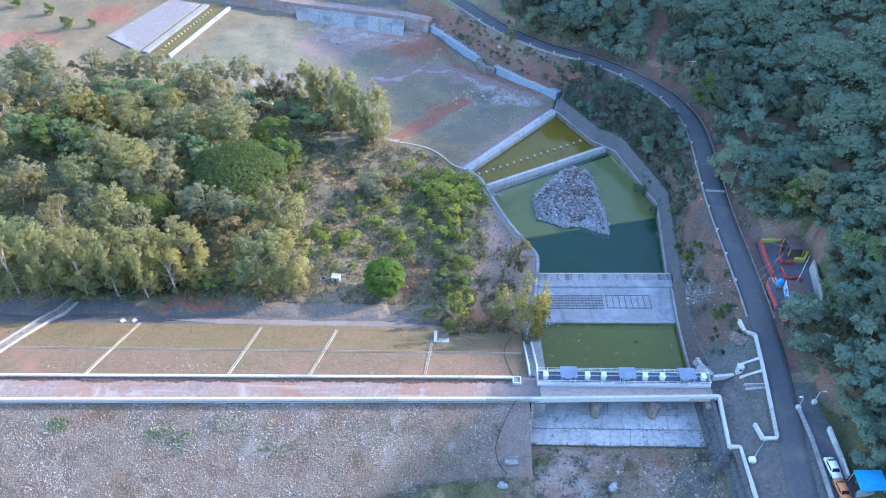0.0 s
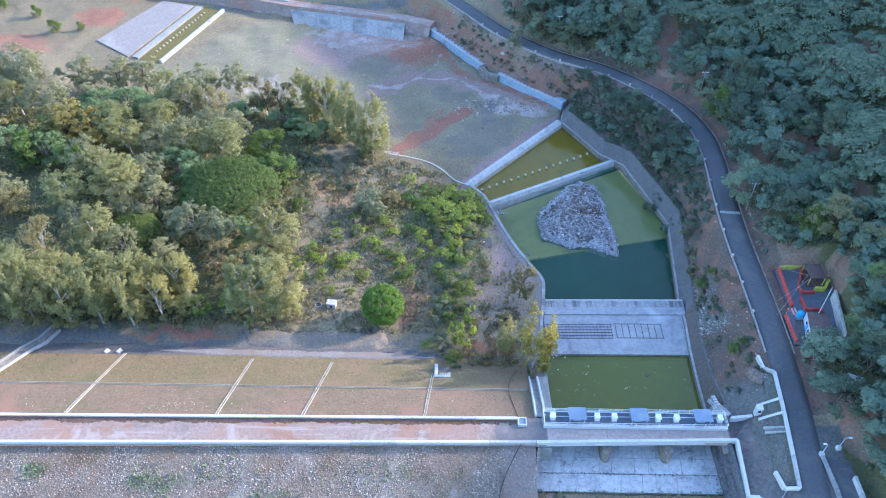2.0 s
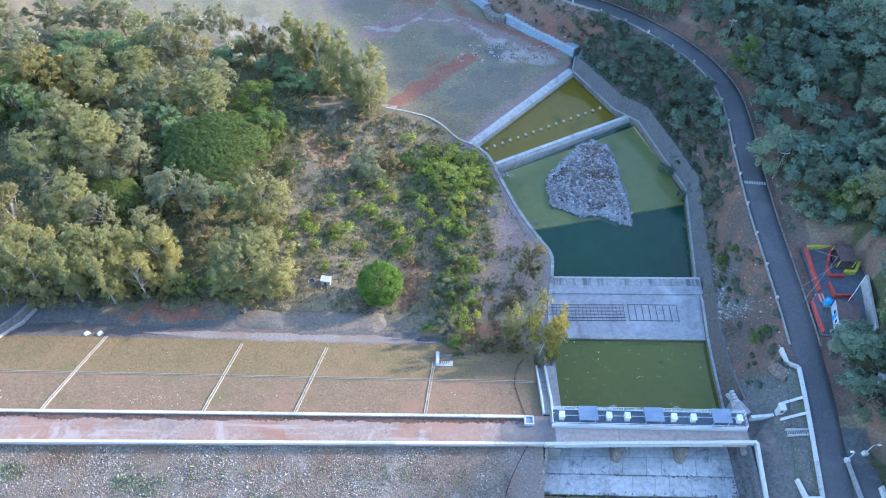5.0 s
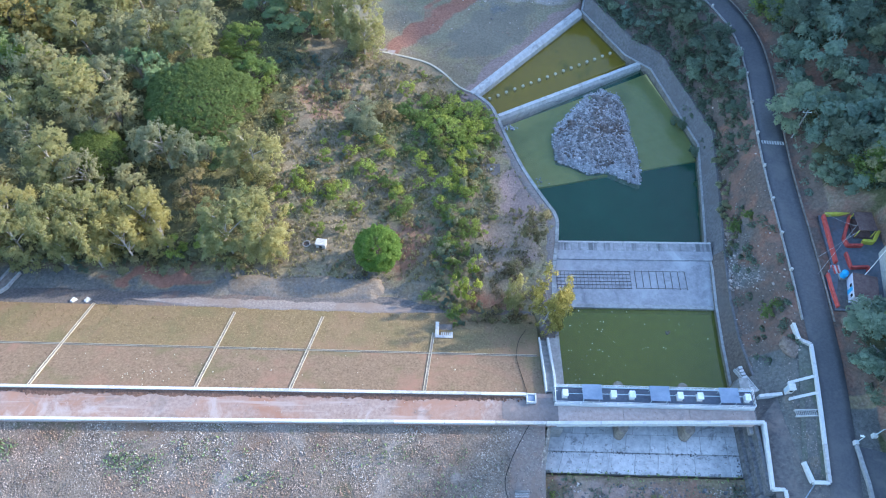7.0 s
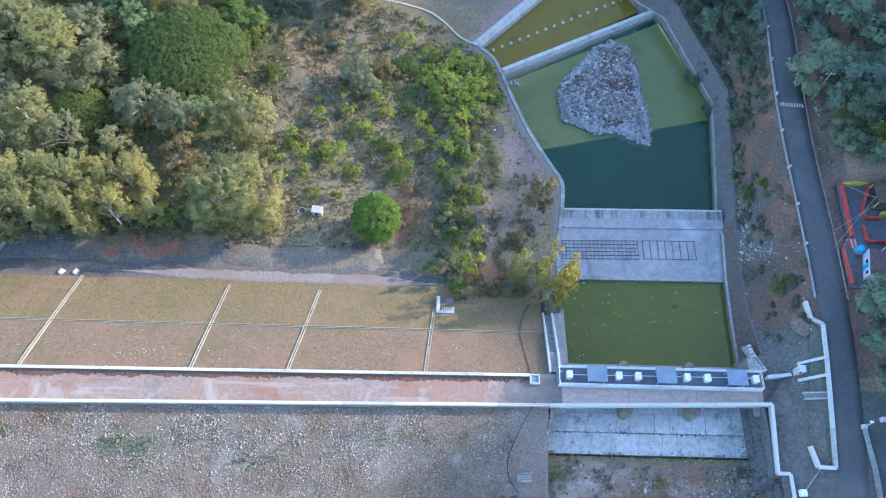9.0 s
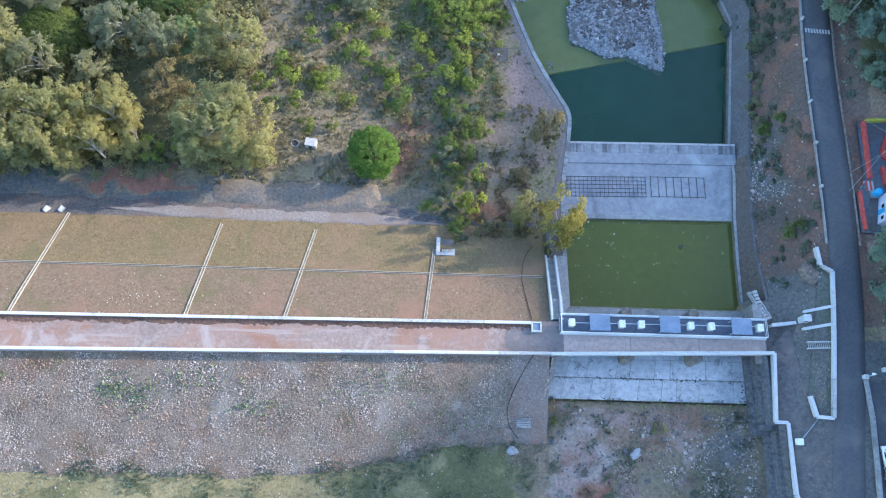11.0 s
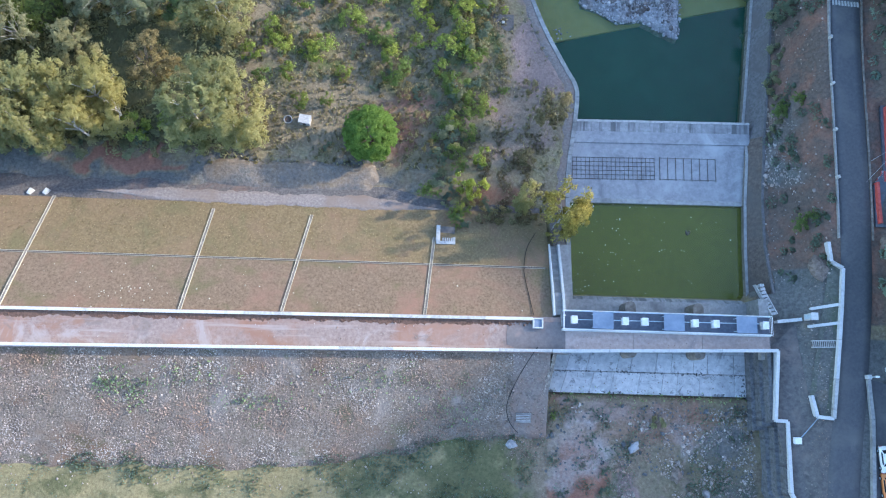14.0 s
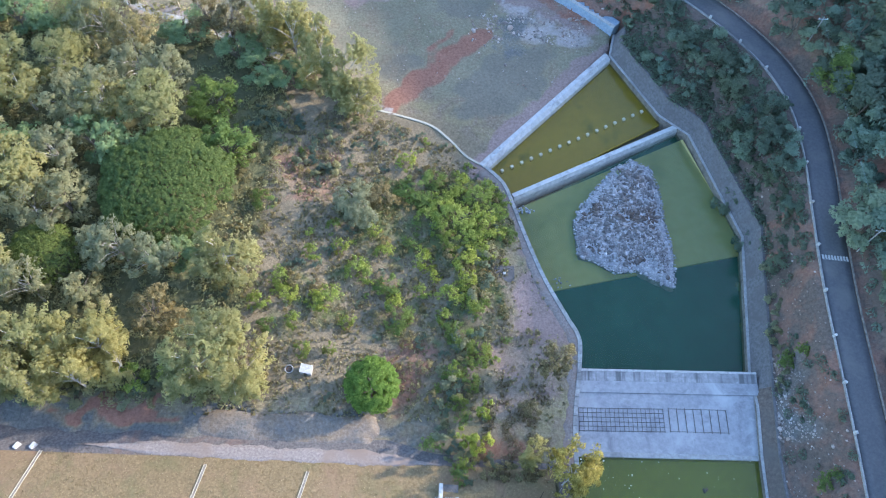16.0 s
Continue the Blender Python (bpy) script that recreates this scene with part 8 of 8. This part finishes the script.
boulder(58.6, 93.4, 1.5, 3, "large brown boulder on the bank by the verge")
boulder(69.6, 97.6, 1.3, 5, "brown boulder at the hill's foot")
boulder(71.0, 96.0, 1.0, 6, "brown boulder at the hill's foot")
boulder(70.4, 90.2, 1.2, 7, "grey-brown boulder below the small house")
boulder(71.6, 86.0, 1.2, 8, "grey-brown boulder below the small house")
boulder(10.7, 64.4, 0.7, 9, "pale boulder at the foot of the pitching")
boulder(30.4, 64.4, 0.75, 10, "pale grey rock on the pit floor")
boulder(37.1, 60.3, 0.9, 11, "red-brown rock on the pit floor")
boulder(42.0, 57.5, 0.6, 12, "pale flat rock on the pit floor")

# grass on the slope and the meadow
def tufts(name, P, z, size, mat, label, seed):
    g2 = np.random.default_rng(seed)
    n = len(P)
    a = g2.uniform(0, 6.283, n)
    w, h = size * g2.uniform(0.5, 1.2, n), size * g2.uniform(0.6, 1.4, n)
    d = np.stack([np.cos(a), np.sin(a), np.zeros(n)], 1)
    lean = g2.normal(size=(n, 3)) * 0.5 * size
    base = np.column_stack([P, z])
    v = np.stack([base - d * w[:, None] * 0.5, base + d * w[:, None] * 0.5, base + lean + d * w[:, None] * 0.35 + np.array([0, 0, 1]) * h[:, None], base + lean - d * w[:, None] * 0.35 + np.array([0, 0, 1]) * h[:, None]], 1).reshape(-1, 3)
    ob = mesh_part(name, raw_mesh(name, v, np.arange(4 * n).reshape(-1, 4)), mat)
    return tagged(ob, label, "grass", kind="stuff")


P = gg.uniform((-100, 84.6), (16, 103), (15000, 2))
zz = np.interp(P[:, 1], [84, 92.7, 102, 106], [0, -3.2, -6.6, -8.0])
P, zz = P[P[:, 1] > 92.9], zz[P[:, 1] > 92.9]
tufts("slope_grass", P, zz, 0.13, "leaf_straw", "short dry grass on the slope", 71)
P = gg.uniform((-90, 44), (14, 67), (40000, 2))
rim = face_z(P[:, 0], P[:, 1]) - terrain(P[:, 0], P[:, 1])
patch = rough(P[:, 0], P[:, 1], 11, 34) + gg.normal(size=len(P)) * 0.35 + 0.9 * np.exp(-((P[:, 0] + 9) / 8) ** 2 - ((P[:, 1] - 61.5) / 4) ** 2) + 0.75 * np.exp(-(rim / 0.3) ** 2)
P = P[(patch > 0.6) & (rim < 0.5)]
tufts("meadow_grass", P, np.maximum(terrain(P[:, 0], P[:, 1]), face_z(P[:, 0], P[:, 1])), 0.25, "leaf_bank", "green meadow grass at the foot of the pitching", 73)
P = gg.uniform((12, 46), (51, 71), (8000, 2))
P = P[rough(P[:, 0], P[:, 1], 9, 35) > 0.1]
Q = np.concatenate([gg.normal(size=(70, 2)) * 0.7 + (x, y) for x, y in gg.uniform((15, 52), (50, 71), (26, 2))])
tufts("pit_weeds", Q, terrain(Q[:, 0], Q[:, 1]), 0.24, "leaf_bank", "dark clumps of weeds on the pit floor", 76)
tufts("pit_grass", P, terrain(P[:, 0], P[:, 1]), 0.22, "leaf_bank", "sparse grass on the pit floor", 74)
Q = np.random.default_rng(78).uniform((4.6, 100.4), (16, 117), (5200, 2))
Q = Q[(rough(Q[:, 0], Q[:, 1], 6, 41) + 0.5 * rough(Q[:, 0], Q[:, 1], 2, 42) > 0.08)]
tufts("bank_weeds", Q, np.maximum(terrain(Q[:, 0], Q[:, 1]), np.where(Q[:, 1] < 106, np.interp(Q[:, 1], [92.7, 102, 106], [-3.2, -6.6, -8.0]), -99)), 0.24, "leaf_straw", "dry brown weeds on the bank below the slope", 77)
P = gg.uniform((-44, 110), (20, 175), (22000, 2))
P = P[(P[:, 0] < 19 - np.clip(P[:, 1] - 124, 0, None) * 0.33) & (P[:, 1] < 175 - 0.55 * (P[:, 0] + 18)) & ((P[:, 0] < 9.5) | (P[:, 1] > 143) | (gg.uniform(size=len(P)) < 0.25))]
P = P[rough(P[:, 0], P[:, 1], 9, 38) + 0.4 * rough(P[:, 0], P[:, 1], 3, 39) + gg.normal(size=len(P)) * 0.25 > -0.1]
tufts("scrub_grass", P, terrain(P[:, 0], P[:, 1]), 0.34, "leaf_brush", "dry grey-olive grass in the scrub", 75)

P = np.concatenate([gg.uniform((51.6, 56), (58.6, 84), (420, 2)), gg.uniform((18.6, 79.8), (50.6, 82.6), (150, 2)), gg.uniform((56.8, 71), (60.4, 93), (260, 2))])
P = P[(P[:, 1] > 70) | (P[:, 0] > 53.4 + 0.1 * (70 - P[:, 1]))]
stones("yard_grit", np.column_stack([P, np.maximum(terrain(P[:, 0], P[:, 1]) + 0.12, np.where(P[:, 0] < 51, 0.06, -9))]), gg.uniform(0.03, 0.09, len(P)), "stone", "grit and small stones lying on the pavement", "grit", 94, 0.5)
P = gg.uniform((16.6, 73), (50, 79), (260, 2))
stones("floor_debris", np.column_stack([P, np.full(260, -4.96)]), gg.uniform(0.03, 0.1, 260), "masonry", "dark silt lumps and stones on the floor panels", "debris", 95, 0.4)
gj = np.random.default_rng(97)
# two groups follow the joints, the third darkens the floor's right end
P = np.concatenate([np.column_stack([np.repeat(gj.uniform(16.8, 50, 40), 6) + gj.normal(size=240) * 0.5, 76.26 + gj.normal(size=240) * 0.13]), np.column_stack([np.repeat(gj.uniform(16, 50, 20), 5) + gj.normal(size=100) * 0.4, 72.95 + gj.normal(size=100) * 0.12]), np.column_stack([49.9 - np.abs(gj.normal(size=150)) * 0.9, gj.uniform(73, 79.4, 150)])])
stones("joint_grit", np.column_stack([P, np.full(len(P), -4.98)]), gj.uniform(0.04, 0.14, len(P)), "dark_masonry", "dark grit in the floor's joints and along its right end", "debris", 98, 0.3)
P = np.column_stack([gg.uniform(16, 50, 220), 72.4 + gg.normal(size=220) * 0.5])
tufts("floor_edge_weeds", P, np.maximum(terrain(P[:, 0], P[:, 1]), -5.1), 0.3, "leaf_deep", "dark weeds along the edge of the floor", 96)
# dirt piled against the parapets, weeds on the pitching
P = np.column_stack([gg.uniform(-100, 13, 900), np.zeros(900)])
P[:, 1] = D(P[:, 0]) - 0.25 - np.abs(gg.normal(size=900)) * 0.28
stones("crest_dirt", np.column_stack([P, np.full(900, 0.12)]), gg.uniform(0.06, 0.2, 900), "dirt", "brown clods of earth along the parapet", "earth", 91, 0.5)
P = np.column_stack([gg.uniform(-100, 7, 160), np.zeros(160)])
P[:, 1] = U(P[:, 0]) + gg.uniform(0.3, 4.2, 160)
stones("crest_stones", np.column_stack([P, np.full(160, 0.06)]), gg.uniform(0.04, 0.12, 160), "stone", "small loose stones on the crest track", "stones", 92, 0.6)
P = np.concatenate([gg.normal(size=(130, 2)) * s_ + c_ for c_, s_ in (((-53, 72.4), (1.4, 1.0)), ((-48.6, 71.4), (1.4, 1.6)), ((-72, 73.4), (1.6, 0.9)), ((-42, 73.6), (5, 1.2)), ((-30, 70), (4, 0.8)), ((-14, 74), (5, 1.4)), ((2, 70), (4, 2)))])
P = P[(P[:, 1] < 78.4) & (P[:, 0] < 10)]
tufts("pitching_weeds", P, np.maximum(face_z(P[:, 0], P[:, 1]), terrain(P[:, 0], P[:, 1])), 0.3, "leaf_deep", "patches of weeds growing between the stones", 93)

# leaves and litter afloat on the stilling basin
P = gg.uniform((21, 88), (50, 106), (95, 2))
P[:40] = gg.uniform((20.8, 89), (30, 105.6), (40, 2))
n = len(P)
s, a = gg.uniform(0.03, 0.10, n)[:, None], gg.uniform(0, 6.283, n)
d1, d2 = np.stack([np.cos(a), np.sin(a), 0 * a], 1) * s, np.stack([-np.sin(a), np.cos(a), 0 * a], 1) * s * 0.7
b = np.column_stack([P, np.full(n, -8.385)])
v = np.stack([b - d1 - d2, b + d1 - d2, b + d1 + d2, b - d1 + d2], 1).reshape(-1, 3)
tagged(mesh_part("floating_leaves", raw_mesh("floating_leaves", v, np.arange(4 * n).reshape(-1, 4)), "old_white"), "pale leaves and litter floating on the green water", "litter", kind="stuff")
P = gg.normal(size=(60, 2)) * (1.0, 0.4) + (23.6, 105.7)
stones("litter_heap", np.column_stack([P, np.full(60, -8.2)]), gg.uniform(0.06, 0.2, 60), "white_paint", "heap of white litter caught at the apron's edge", "litter", 81, 0.6)
P = gg.normal(size=(8, 2)) * 0.25 + (41.6, 100.6)
stones("floating_debris", np.column_stack([P, np.full(8, -8.38)]), gg.uniform(0.12, 0.3, 8), "dark_steel", "dark lump of debris floating in the basin", "debris", 82, 0.3)
P = gg.normal(size=(14, 2)) * 0.7 + (19.8, 138.8)
stones("waterside_rubble", np.column_stack([P, np.full(14, -11.3)]), gg.uniform(0.1, 0.24, 14), "rock", "small stones at the pool's edge", "rubble", 83, 0.5)
P = gg.normal(size=(26, 2)) * (0.9, 0.4) + (13.2, 154.4)
stones("waterside_rubble", np.column_stack([P, np.full(26, -11.2)]), gg.uniform(0.12, 0.34, 26), "rock", "small stones below the cross wall", "rubble", 84, 0.5)
